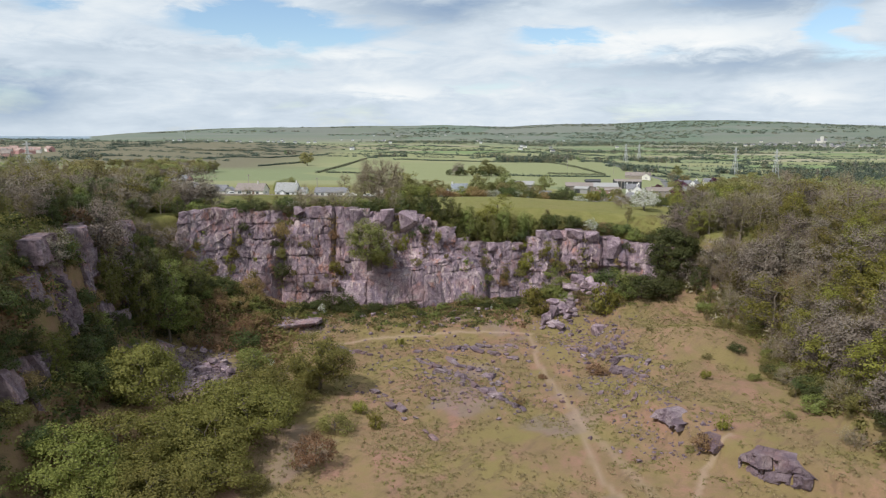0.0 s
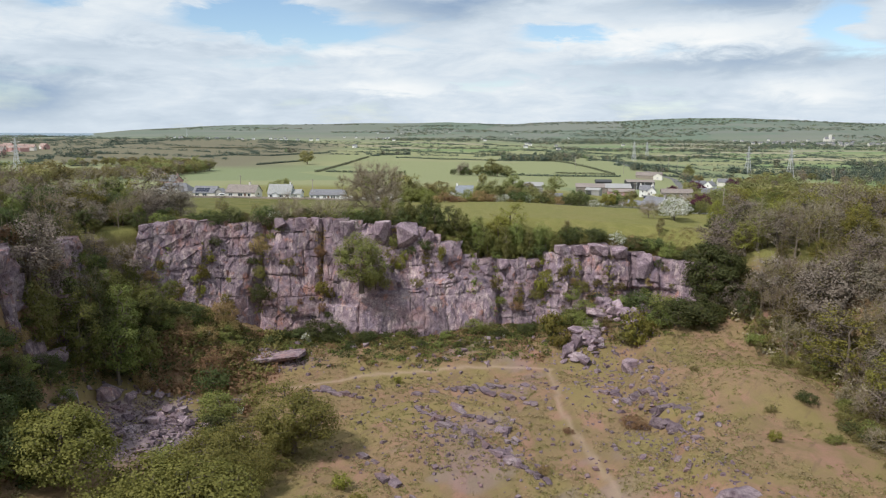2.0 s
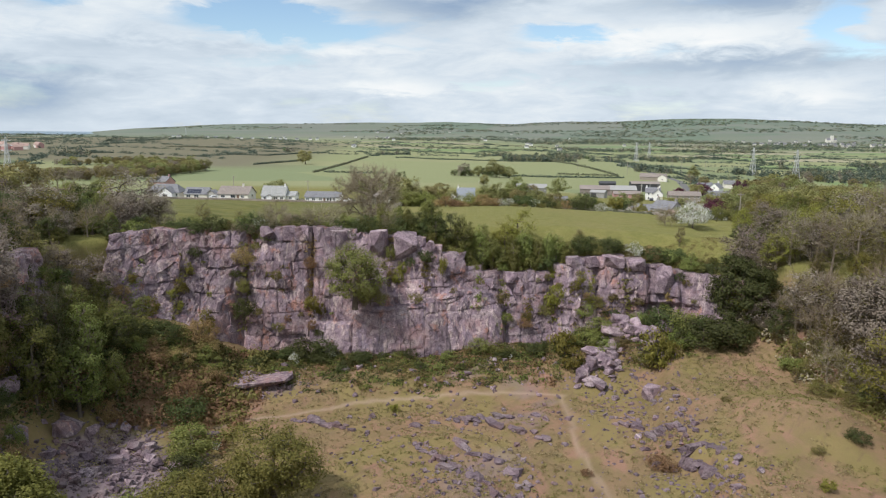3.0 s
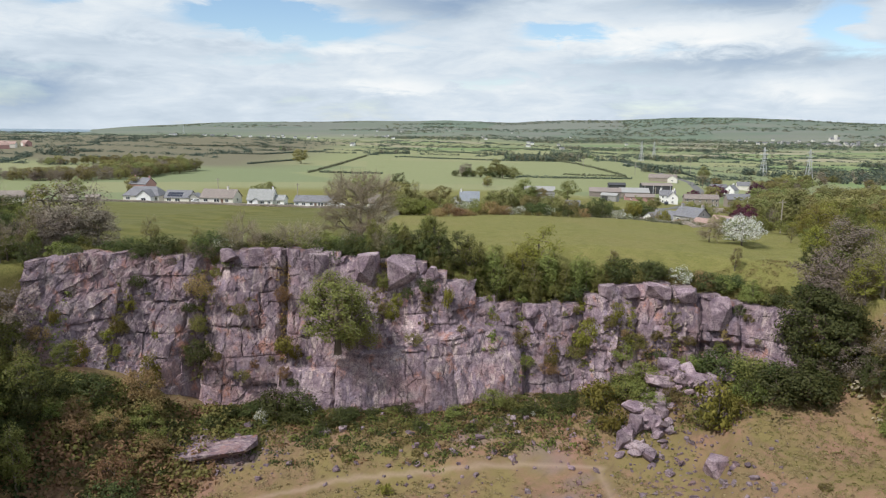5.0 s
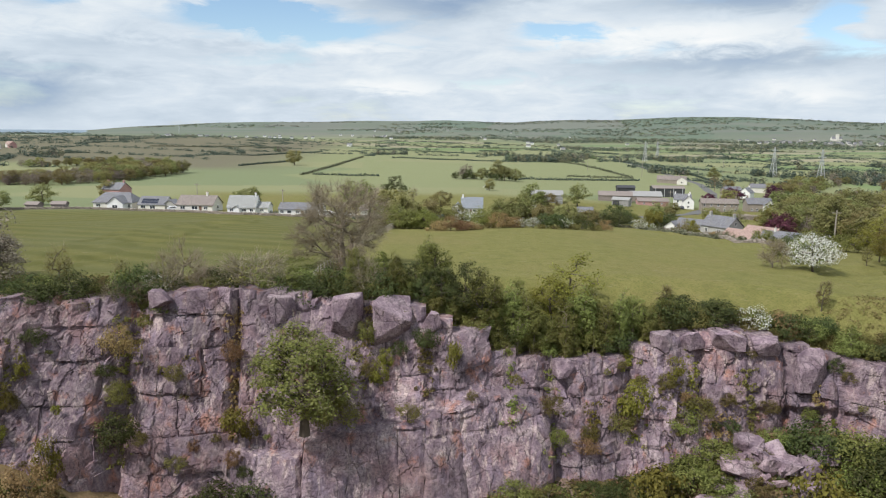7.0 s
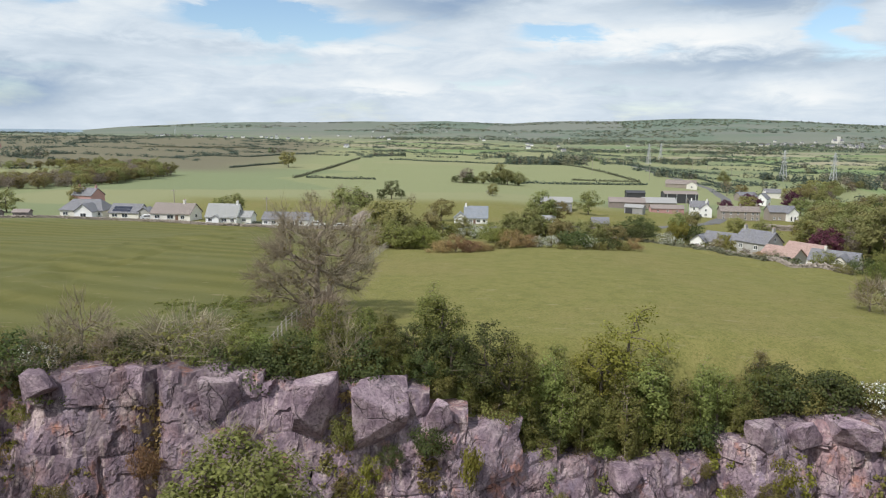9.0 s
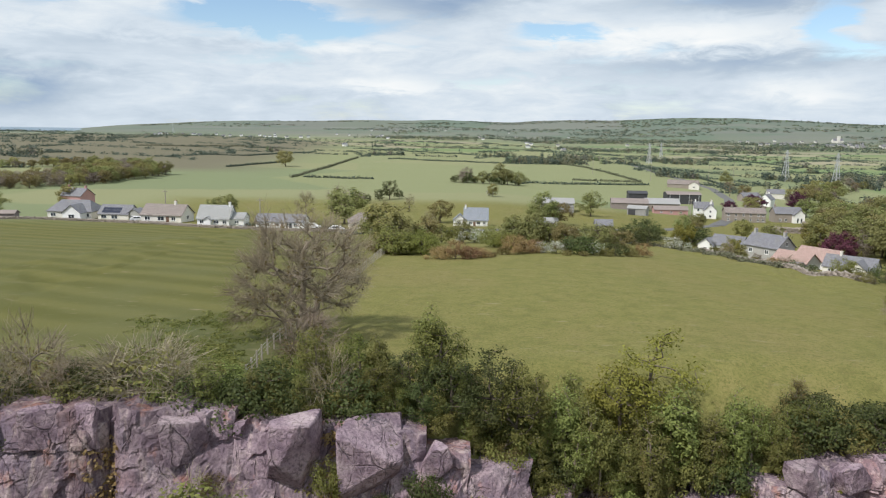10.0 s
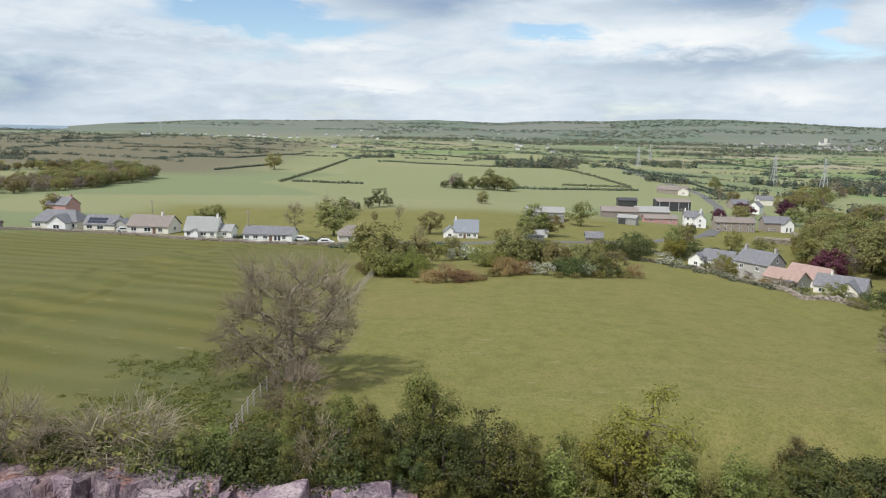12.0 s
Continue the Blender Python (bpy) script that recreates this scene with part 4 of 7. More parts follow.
for _a, _b, _n in [((10.5, 93.6), (3.4, 102.4), 16), ((3.4, 102.6), (-3.6, 110.0), 14), ((9.5, 104.0), (0.5, 114.5), 10), ((-9.5, 98.0), (-1.0, 84.0), 9), ((-12.0, 119.8), (-20.5, 121.6), 12), ((22.0, 121.0), (27.5, 113.0), 12), ((-4.0, 121.0), (12.0, 124.0), 12), ((13.0, 116.0), (4.0, 121.5), 8)]:
    for _i in range(_n):
        _t = (_i + _rng.random()) / _n
        _k = _rng.uniform(0.5, 1.5)
        boulder("boulder", _a[0] + (_b[0] - _a[0]) * _t + _rng.gauss(0, 0.4), _a[1] + (_b[1] - _a[1]) * _t + _rng.gauss(0, 0.4), (_k * 1.5, _k * 0.9, _k * 0.6), 700 + int(_a[0] * 40) + _i, ROCK_DARK, "low dark rock breaking through turf", "rocks breaking through the quarry floor", 0.42, -48 + _rng.uniform(-25, 25), 12)


def scatter_stones():
    rng = np.random.default_rng(4)
    xs = np.concatenate([rng.normal(-36.5, 4.6, 1700), rng.normal(-26.5, 4.0, 300), rng.uniform(-14, 24, 600), rng.normal(26.5, 3.0, 700), rng.normal(26, 5, 500), rng.uniform(-4, 10, 260)])
    ys = np.concatenate([rng.normal(104.5, 6.0, 1700), rng.normal(131, 2.2, 300), rng.uniform(90, 139, 600), rng.uniform(78, 128, 700), rng.normal(138, 5, 500), rng.uniform(95, 112, 260)])
    size = np.clip(rng.lognormal(-1.5, 0.55, len(xs)), 0.08, 0.7)
    keep = ys < cliff_base_y(xs)
    xs, ys, size = xs[keep], ys[keep], size[keep]
    pl = np.stack([xs, ys, ground_z(xs, ys) + size * 0.15, size], 1)
    tagged(new("scree", stones_mesh("scree", pl, ROCK_DARK, 6)), "loose purple-grey limestone rubble strewn over the quarry floor", "scree", kind="stuff")


scatter_stones()


# ---- plants ----
def tubes(segments, sides=4):
    """Tapered branches; segments are rows of two ends and two radii."""
    seg = np.asarray(segments, float)
    a, b, ra, rb = seg[:, :3], seg[:, 3:6], seg[:, 6], seg[:, 7]
    w = b - a
    w = w / (np.linalg.norm(w, axis=1, keepdims=True) + 1e-9)
    ref = np.where(np.abs(w[:, 2:3]) > 0.9, np.array([[1.0, 0, 0]]), np.array([[0, 0, 1.0]]))
    u = np.cross(w, ref)
    u = u / (np.linalg.norm(u, axis=1, keepdims=True) + 1e-9)
    v = np.cross(w, u)
    ang = np.arange(sides) * 2 * np.pi / sides
    ring = np.cos(ang)[None, :, None] * u[:, None] + np.sin(ang)[None, :, None] * v[:, None]
    verts = np.concatenate([a[:, None] + ring * ra[:, None, None], b[:, None] + ring * rb[:, None, None]], 1).reshape(-1, 3)
    i = np.arange(sides)
    q = np.stack([i, (i + 1) % sides, (i + 1) % sides + sides, i + sides], 1)
    faces = (q[None] + (2 * sides * np.arange(len(seg)))[:, None, None]).reshape(-1, 4)
    return verts, faces


def sprays(centres, normals, size, rng):
    """Leaf sprays: small folded four-cornered blades."""
    n = len(centres)
    nn = normals / (np.linalg.norm(normals, axis=1, keepdims=True) + 1e-9)
    r = rng.normal(size=(n, 3))
    u = np.cross(nn, r)
    u = u / (np.linalg.norm(u, axis=1, keepdims=True) + 1e-9)
    v = np.cross(nn, u)
    s = size * rng.uniform(0.6, 1.4, (n, 1))
    dip = nn * s * rng.uniform(0.1, 0.4, (n, 1))
    verts = np.stack([centres - u * s * 0.6, centres - v * s * 0.38 - dip * 0.4, centres + u * s * 0.6 - dip, centres + v * s * 0.38 - dip * 0.4], 1).reshape(-1, 3)
    return verts, np.arange(4 * n).reshape(-1, 4)


def skeleton_of(rng, height, radius, clear, lumps, squash=1.0, lean=0.0, spread_low=0.3):
    """Branch nodes of a crown: clump centres in a lumpy ellipsoid, joined to their nearest inner neighbour."""
    tall = height - clear
    mid = clear + tall * 0.5
    boss = rng.normal(size=(7, 3))
    boss = boss / np.linalg.norm(boss, axis=1, keepdims=True)
    heft = rng.uniform(0.6, 1.15, 7)
    pts = []
    while len(pts) < lumps:
        p = rng.normal(size=3)
        p = p / np.linalg.norm(p)
        reach = 0.72 + 0.34 * float((np.clip(boss @ p, 0, 1) ** 3 * heft).max())
        p = p * reach * rng.uniform(0.25, 1.0) ** 0.45
        full = 1 + 0.45 * max(0.0, -p[2])
        q = np.array([p[0] * radius * full, p[1] * radius * full, mid + p[2] * tall * 0.5 * squash])
        if q[2] > clear * 0.9:
            pts.append(q)
    pts = np.array(pts)
    pts[:, 0] += lean * pts[:, 2]
    nodes = [np.array([0, 0, 0.0])]
    parents = [-1]
    for k in range(1, 6):
        h = (clear + tall * 0.55) * k / 5
        nodes.append(np.array([rng.normal(0, 0.02) * h + lean * h, rng.normal(0, 0.02) * h, h]))
        parents.append(k - 1)
    order = np.argsort(np.hypot(pts[:, 0], pts[:, 1]) + 0.4 * np.abs(pts[:, 2] - mid))
    for i in order:
        p = pts[i]
        arr = np.array(nodes)
        d = np.linalg.norm(arr - p, axis=1) + 1.2 * np.clip(arr[:, 2] - p[2] + 0.3, 0, None)
        d[0] += 4
        j = int(np.argmin(d))
        if np.linalg.norm(nodes[j] - p) > 0.9:
            m = nodes[j] * 0.5 + p * 0.5 + rng.normal(0, 0.10, 3) * np.linalg.norm(nodes[j] - p) + np.array([0, 0, 0.06 * np.linalg.norm(nodes[j] - p)])
            nodes.append(m), parents.append(j)
            j = len(nodes) - 1
        nodes.append(p), parents.append(j)
    return np.array(nodes), np.array(parents), pts, mid


def grow(name, seed, height, radius, clear, lumps, leaves, leaf, size, label, category="tree", bark=None, blossom=0.0, twigs=0, squash=1.0, clump=0.75, lean=0.0, second=None):
    """A tree or bush: an Empty with trunk, crown, and where it has them twigs or blossom."""
    rng = np.random.default_rng(seed)
    nodes, parents, pts, mid = skeleton_of(rng, height, radius, clear, lumps, squash, lean)
    load = np.ones(len(nodes))
    for i in range(len(nodes) - 1, 0, -1):
        load[parents[i]] += load[i]
    rad = 0.0088 * height ** 0.5 * np.sqrt(load) * 0.75
    rad[0] *= 1.35
    seg = [(*nodes[parents[i]], *nodes[i], rad[parents[i]] if parents[i] < 6 and i < 6 else min(rad[parents[i]], rad[i] * 1.5), rad[i]) for i in range(1, len(nodes))]
    thing = new(name)
    thing.empty_display_size = 0.5
    v, f = tubes(seg, 4 if lumps < 150 else 5)
    v[:, 2] -= 0.15 * (v[:, 2] < 0.05)
    part("trunk", mesh_from("trunk", v, f, bark or BARK, True), parent=thing)
    middle = np.array([lean * mid, 0, mid])
    if twigs:
        tw = []
        for p in pts:
            out = (p - middle * np.array([1, 1, 0.8])) / (np.linalg.norm(p - middle) + 1e-6)
            for _ in range(twigs):
                w = out * 0.8 + rng.normal(0, 0.55, 3) + np.array([0, 0, 0.25])
                w = w / np.linalg.norm(w) * rng.uniform(0.5, 1.25) * clump * 1.5
                a = p + rng.normal(0, 0.12, 3)
                m = a + w * 0.55 + rng.normal(0, 0.05, 3)
                tw.append((*a, *(a + w), 0.016, 0.006))
                side = w * 0.4 + rng.normal(0, 0.3, 3)
                tw.append((*m, *(m + side), 0.010, 0.005))
        v, f = tubes(tw, 3)
        part("bare_crown", mesh_from("bare_crown", v, f, LEAF["twig"]), parent=thing)
    if leaves:
        n = len(pts) * leaves
        c = np.repeat(pts, leaves, 0)
        off = rng.normal(size=(n, 3))
        off = off / np.linalg.norm(off, axis=1, keepdims=True) * clump * rng.uniform(0.15, 1.1, (n, 1)) ** 0.6 * np.repeat(rng.uniform(0.7, 1.25, (len(pts), 1)), leaves, 0)
        off[:, 2] *= 0.72
        c = c + off
        c[:, 2] = np.maximum(c[:, 2], 0.05)
        nrm = off / clump + 0.7 * (c - middle) / radius + np.array([0, 0, 0.75]) + rng.normal(0, 0.45, (n, 3))
        kinds = rng.random(n)
        white = kinds < blossom * (0.35 + 1.3 * np.repeat(rng.random(len(pts)), leaves))
        v, f = sprays(c[~white], nrm[~white], size, rng)
        part("crown", mesh_from("crown", v, f, LEAF[leaf]), parent=thing)
        if blossom:
            v, f = sprays(c[white] + 0.1 * off[white], nrm[white], size * 0.8, rng)
            part("blossom", mesh_from("blossom", v, f, LEAF["blossom"]), parent=thing, label="clusters of white blossom")
    tagged(thing, label, category)
    return thing


class Kind:
    """Stock of one sort of plant in several shapes; the first use of a shape is the grown one, the rest are copies."""

    def __init__(self, name, shapes, group="", **how):
        self.made = []
        self.used = []
        self.k = 0
        for s in range(shapes):
            h = dict(how)
            h["seed"] = how["seed"] * 10 + s
            h["height"] = how["height"] * (0.88 + 0.24 * ((s * 0.618) % 1))
            h["radius"] = how["radius"] * (0.85 + 0.3 * ((s * 0.381 + 0.3) % 1))
            t = grow(name, **h)
            if group:
                t["group"] = group
            self.made.append(t), self.used.append(False)
        self.height = how["height"]

    def put(self, x, y, height=None, rng=random, wide=1.0, z=None, sink=0.1, label=""):
        i = self.k % len(self.made)
        self.k += 1
        s = (height or self.height) / self.height
        m = pose(x, y, (place_z(x, y) if z is None else z) - sink, rng.uniform(-3, 3), rng.uniform(-3, 3), rng.uniform(0, 360)) @ Matrix.Diagonal((s * wide, s * wide, s, 1))
        if self.used[i]:
            ob = copy_thing(self.made[i], m)
        else:
            ob = self.made[i]
            ob.matrix_basis = m
            self.used[i] = True
        if label:
            ob["label"] = label
        return ob

    def close(self):
        for ob, used in zip(self.made, self.used):
            if not used:
                for o in [*ob.children_recursive, ob]:
                    bpy.data.objects.remove(o)


TREES = {
    "green": Kind("broadleaf_tree", 4, "broadleaf trees", seed=1, height=9, radius=3.6, clear=0.7, lumps=76, leaves=62, leaf="green", size=0.20, clump=0.85, label="broadleaf tree in fresh green leaf"),
    "dark": Kind("sycamore_tree", 3, "sycamore trees", seed=2, height=10, radius=4.2, clear=0.5, lumps=84, leaves=70, leaf="dark", size=0.215, clump=0.95, label="dense dark green sycamore tree"),
    "olive": Kind("ash_tree", 4, "trees coming into leaf", seed=3, height=10, radius=3.4, clear=1.0, lumps=66, leaves=46, leaf="olive", size=0.19, twigs=2, clump=0.95, label="ash tree with sparse olive spring leaf"),
    "yellow": Kind("oak_tree", 3, "yellow-green trees", seed=4, height=9.5, radius=3.6, clear=0.8, lumps=68, leaves=56, leaf="yellow", size=0.195, clump=0.9, label="young oak in yellow-green spring leaf"),
    "bare": Kind("bare_tree", 3, "leafless trees", seed=5, height=9.5, radius=3.2, clear=1.4, lumps=60, leaves=8, leaf="olive", size=0.22, twigs=6, bark=BARK_PALE, clump=0.95, label="leafless tree with grey-brown twigs"),
    "slim": Kind("birch_tree", 3, "slim young trees", seed=6, height=8, radius=1.9, clear=0.5, lumps=60, leaves=62, leaf="mid", size=0.165, bark=BARK_PALE, clump=0.7, label="slim young tree with pale trunk"),
    "far": Kind("field_tree", 3, "trees round the hamlet", seed=7, height=9, radius=4.0, clear=0.5, lumps=56, leaves=50, leaf="pale", size=0.34, clump=1.1, label="round broadleaf tree near the houses"),
    "brown": Kind("budding_tree", 3, "trees in brown bud", seed=9, height=8.5, radius=3.6, clear=0.5, lumps=60, leaves=58, leaf="brown", size=0.19, twigs=2, clump=1.05, label="rounded tree with brown-grey budding twigs"),
    "far_olive": Kind("hedgerow_tree", 3, "olive trees round the hamlet", seed=8, height=9, radius=3.8, clear=0.5, lumps=56, leaves=46, leaf="tan", size=0.34, clump=1.1, label="olive-green tree near the houses"),
}
BUSHES = {
    "green": Kind("bush", 3, "green bushes", seed=11, height=3.2, radius=2.3, clear=0.1, lumps=44, leaves=56, leaf="mid", size=0.155, clump=0.68, category="bush", label="dense bush in fresh green leaf"),
    "dark": Kind("elder_bush", 3, "dark bushes", seed=12, height=2.8, radius=2.3, clear=0.1, lumps=40, leaves=56, leaf="dark", size=0.155, clump=0.68, category="bush", label="dense low bush with dark green leaves"),
    "olive": Kind("willow_bush", 3, "olive bushes", seed=13, height=3.6, radius=2.9, clear=0.1, lumps=54, leaves=58, leaf="olive", size=0.155, clump=0.8, category="bush", label="rounded olive-green willow bush"),
    "lime": Kind("willow_bush", 3, "lime bushes", seed=18, height=4.6, radius=4.0, clear=0.1, lumps=100, leaves=120, leaf="lime", size=0.14, clump=0.85, category="bush", label="broad dense willow bush in lime-green leaf"),
    "yellow": Kind("bush", 2, "yellow bushes", seed=14, height=2.4, radius=1.6, clear=0.1, lumps=34, leaves=32, leaf="yellow", size=0.18, clump=0.55, category="bush", label="small bush in bright yellow-green leaf"),
    "rust": Kind("bramble_bush", 3, "rusty bushes", seed=15, height=2.2, radius=2.3, clear=0.05, lumps=40, leaves=54, leaf="rust", size=0.135, clump=0.62, category="bush", label="low bramble bush with rust-brown leaves"),
    "bare": Kind("bare_shrub", 3, "leafless shrubs", seed=16, height=3.6, radius=2.3, clear=0.3, lumps=52, leaves=6, leaf="olive", size=0.18, twigs=8, bark=BARK_PALE, clump=0.75, category="shrub", label="leafless twiggy grey shrub"),
    "may": Kind("hawthorn", 3, "hawthorns in blossom", seed=17, height=4.6, radius=2.8, clear=0.3, lumps=60, leaves=38, leaf="mid", size=0.23, blossom=0.55, clump=0.75, category="hawthorn", label="hawthorn bush covered in white blossom"),
}


# ---- buildings ----
def box_bm(sx, sy, sz, at=(0, 0, 0), bm=None):
    bm = bm or bmesh.new()
    made = bmesh.ops.create_cube(bm, size=1.0)
    bmesh.ops.scale(bm, vec=(sx, sy, sz), verts=made["verts"])
    bmesh.ops.translate(bm, vec=at, verts=made["verts"])
    return bm


def prism_bm(w, d, eaves, ridge, hip=0.0):
    """Walls of a building with its gables; with a hip the ends stop at the eaves."""
    bm = bmesh.new()
    x, y = w / 2, d / 2
    lo = [bm.verts.new(p) for p in ((-x, -y, -1.0), (x, -y, -1.0), (x, y, -1.0), (-x, y, -1.0))]
    hi = [bm.verts.new(p) for p in ((-x, -y, eaves), (x, -y, eaves), (x, y, eaves), (-x, y, eaves))]
    bm.faces.new((lo[0], lo[1], hi[1], hi[0])), bm.faces.new((lo[2], lo[3], hi[3], hi[2]))
    if hip:
        bm.faces.new((lo[1], lo[2], hi[2], hi[1])), bm.faces.new((lo[3], lo[0], hi[0], hi[3])), bm.faces.new(hi)
    else:
        a, b = bm.verts.new((-x, 0, ridge - 0.08)), bm.verts.new((x, 0, ridge - 0.08))
        bm.faces.new((lo[1], lo[2], hi[2], b, hi[1])), bm.faces.new((lo[3], lo[0], hi[0], a, hi[3]))
        bm.faces.new((hi[0], hi[1], b, a)), bm.faces.new((hi[2], hi[3], a, b))
    bmesh.ops.recalc_face_normals(bm, faces=bm.faces[:])
    return bm


def roof_bm(w, d, eaves, ridge, over=0.35, hip=0.0, thick=0.18):
    bm = bmesh.new()
    x, y = w / 2 + over, d / 2 + over
    drop = over * (ridge - eaves) / (d / 2)
    e = eaves - drop
    top = [(-x, -y, e), (x, -y, e), (x, y, e), (-x, y, e), (-x + hip, 0, ridge), (x - hip, 0, ridge)]
    up = [bm.verts.new((p[0], p[1], p[2] + thick)) for p in top]
    dn = [bm.verts.new(p) for p in top]
    bm.faces.new((up[0], up[1], up[5], up[4])), bm.faces.new((up[2], up[3], up[4], up[5]))
    bm.faces.new((dn[0], dn[4], dn[5], dn[1])), bm.faces.new((dn[2], dn[5], dn[4], dn[3]))
    bm.faces.new((dn[0], dn[1], up[1], up[0])), bm.faces.new((dn[2], dn[3], up[3], up[2]))
    for a, b, c in ((3, 0, 4), (1, 2, 5)):
        if hip:
            bm.faces.new((up[a], up[b], up[c])), bm.faces.new((dn[a], dn[c], dn[b])), bm.faces.new((dn[a], dn[b], up[b], up[a]))
        else:
            bm.faces.new((dn[a], dn[c], up[c], up[a])), bm.faces.new((dn[c], dn[b], up[b], up[c]))
    bmesh.ops.recalc_face_normals(bm, faces=bm.faces[:])
    return bm


def window(parent, at, turn, w, h):
    """A window: a frame that stands proud of the wall, its pane set back in it, a sill."""
    bm = bmesh.new()
    t = 0.09
    box_bm(w, 0.12, t, (0, 0, h / 2 - t / 2), bm), box_bm(w, 0.12, t, (0, 0, -h / 2 + t / 2), bm)
    for x in ([-w / 2 + t / 2, 0, w / 2 - t / 2] if w > 1.0 else [-w / 2 + t / 2, w / 2 - t / 2]):
        box_bm(t, 0.118, h - 2 * t, (x, 0, 0), bm)
    ob = part("window", bm, FRAME, parent)
    ob.matrix_basis = pose(*at, 0, 0, turn)
    part("pane", box_bm(w - t, 0.05, h - t, (0, 0, 0)), GLASS, ob)
    part("sill", box_bm(w + 0.2, 0.22, 0.07, (0, -0.06, -h / 2 - 0.03)), FRAME, ob)
    return ob


def facing(w, d, side):
    return {"f": (0, -d / 2 - 0.03, 0), "b": (0, d / 2 + 0.03, 180), "r": (w / 2 + 0.03, 0, 90), "l": (-w / 2 - 0.03, 0, -90)}[side]


def block(thing, w, d, eaves, ridge, wall, roof, at=(0, 0, 0), turn=0, wins=(), doors=(), stacks=(), hip=0.0, over=0.35):
    """One volume of a house under a thing: wall, roof, and on them windows, doors and chimneys."""
    m = pose(*at, 0, 0, turn)
    wall_ob = part("wall", prism_bm(w, d, eaves, ridge, hip), wall, thing)
    roof_ob = part("roof", roof_bm(w, d, eaves, ridge, over, hip), roof, thing)
    wall_ob.matrix_basis, roof_ob.matrix_basis = m, m
    for side, u, z, ww, hh in wins:
        bx, by, ang = facing(w, d, side)
        off = (u, 0) if side in "fb" else (0, u)
        window(wall_ob, (bx + off[0], by + off[1], z), ang, ww, hh)
    for side, u in doors:
        bx, by, ang = facing(w, d, side)
        off = (u, 0) if side in "fb" else (0, u)
        ob = part("door", box_bm(0.95, 0.1, 2.05, (0, 0, 1.02)), DOOR, wall_ob)
        ob.matrix_basis = pose(bx + off[0], by + off[1], 0, 0, 0, ang)
    for x in stacks:
        bm = box_bm(0.6, 0.9, 1.7, (x, 0, ridge + 0.35))
        box_bm(0.72, 1.02, 0.14, (x, 0, ridge + 1.1), bm)
        ob = part("chimney", bm, wall, roof_ob)
        for dy in (-0.22, 0.22):
            pot = bmesh.new()
            bmesh.ops.create_cone(pot, cap_ends=True, segments=8, radius1=0.14, radius2=0.11, depth=0.4)
            bmesh.ops.translate(pot, vec=(x, dy, ridge + 1.36), verts=pot.verts[:])
            part("chimney_pot", pot, ROOF_RED, ob)
    return wall_ob, roof_ob


def start(name, x, y, turn, label, category="house", group="", size=0.82):
    ob = new(name)
    zs = [place_z(x + a, y + b) for a, b in ((0, 0), (4, 0), (-4, 0), (0, 3), (0, -3))]
    k = size if category in ("house", "barn", "outbuilding", "shed") else 1.0
    ob.matrix_basis = pose(x, y, sum(zs) / 5, 0, 0, turn) @ Matrix.Scale(k, 4)
    return tagged(ob, label, category, group)


ROW = "bungalows along the lane"
h = start("bungalow", -65.6, 311, -4, "white bungalow with steep pale grey tiled roof and dormer", group=ROW, size=0.78)
block(h, 11.5, 8.5, 2.7, 7.0, WALL_WHITE, ROOF_PALE, wins=[("f", -4, 1.5, 1.6, 1.2), ("f", 1.2, 1.5, 1.8, 1.2), ("f", 4.2, 1.5, 1.4, 1.2), ("r", -1.5, 1.5, 1.2, 1.2), ("r", 0.5, 4.4, 1.2, 1.2)], doors=[("f", -1.5)], stacks=[4.9])
block(h, 5.0, 6.5, 2.5, 4.4, WALL_WHITE, ROOF_PALE, (8.0, 0.8, 0), 0, [("f", 0, 1.4, 1.5, 1.1)])
block(h, 2.0, 2.6, 2.4, 3.4, WALL_WHITE, ROOF_PALE, (-1.5, -5.0, 0), 90)
h = start("bungalow", -46.6, 305, -5, "long low white bungalow with grey roof", group=ROW)
block(h, 14.5, 7.5, 2.5, 4.6, WALL_WHITE, ROOF_GREY, wins=[("f", -6, 1.5, 1.4, 1.1), ("f", -3.2, 1.5, 1.6, 1.1), ("f", 0, 1.5, 1.4, 1.1), ("f", 3.4, 1.3, 1.0, 1.7), ("f", 4.6, 1.3, 1.0, 1.7), ("f", 6.2, 1.5, 1.2, 1.2)], doors=[("f", 1.8)])
block(h, 1.6, 7.7, 2.6, 4.4, WALL_WHITE, ROOF_GREY, (8.0, 0.0, 0))
h = start("bungalow", -83.2, 321, -8, "bungalow with brown-grey tiled roof behind a low wall", group=ROW, size=0.92)
block(h, 13.5, 8.5, 2.5, 5.4, WALL_CREAM, ROOF_BROWN, wins=[("f", -4.5, 1.4, 1.8, 1.2), ("f", 0, 1.4, 2.2, 1.3), ("r", 0, 1.5, 1.4, 1.2), ("f", 4.2, 1.4, 1.4, 1.2)], doors=[("f", 2.2)], stacks=[3.0])
h = start("bungalow", -101.2, 329.5, -6, "bungalow with dark solar panels on its grey roof", group=ROW, size=0.74)
_, roof = block(h, 13.0, 9.0, 2.5, 5.8, WALL_CREAM, ROOF_GREY, wins=[("f", -4, 1.4, 2.4, 1.4), ("f", 0.5, 1.3, 2.6, 1.6), ("r", -1, 1.5, 1.5, 1.2), ("r", 1.6, 1.5, 1.2, 1.2)])
slope = math.degrees(math.atan2(3.3, 4.5))
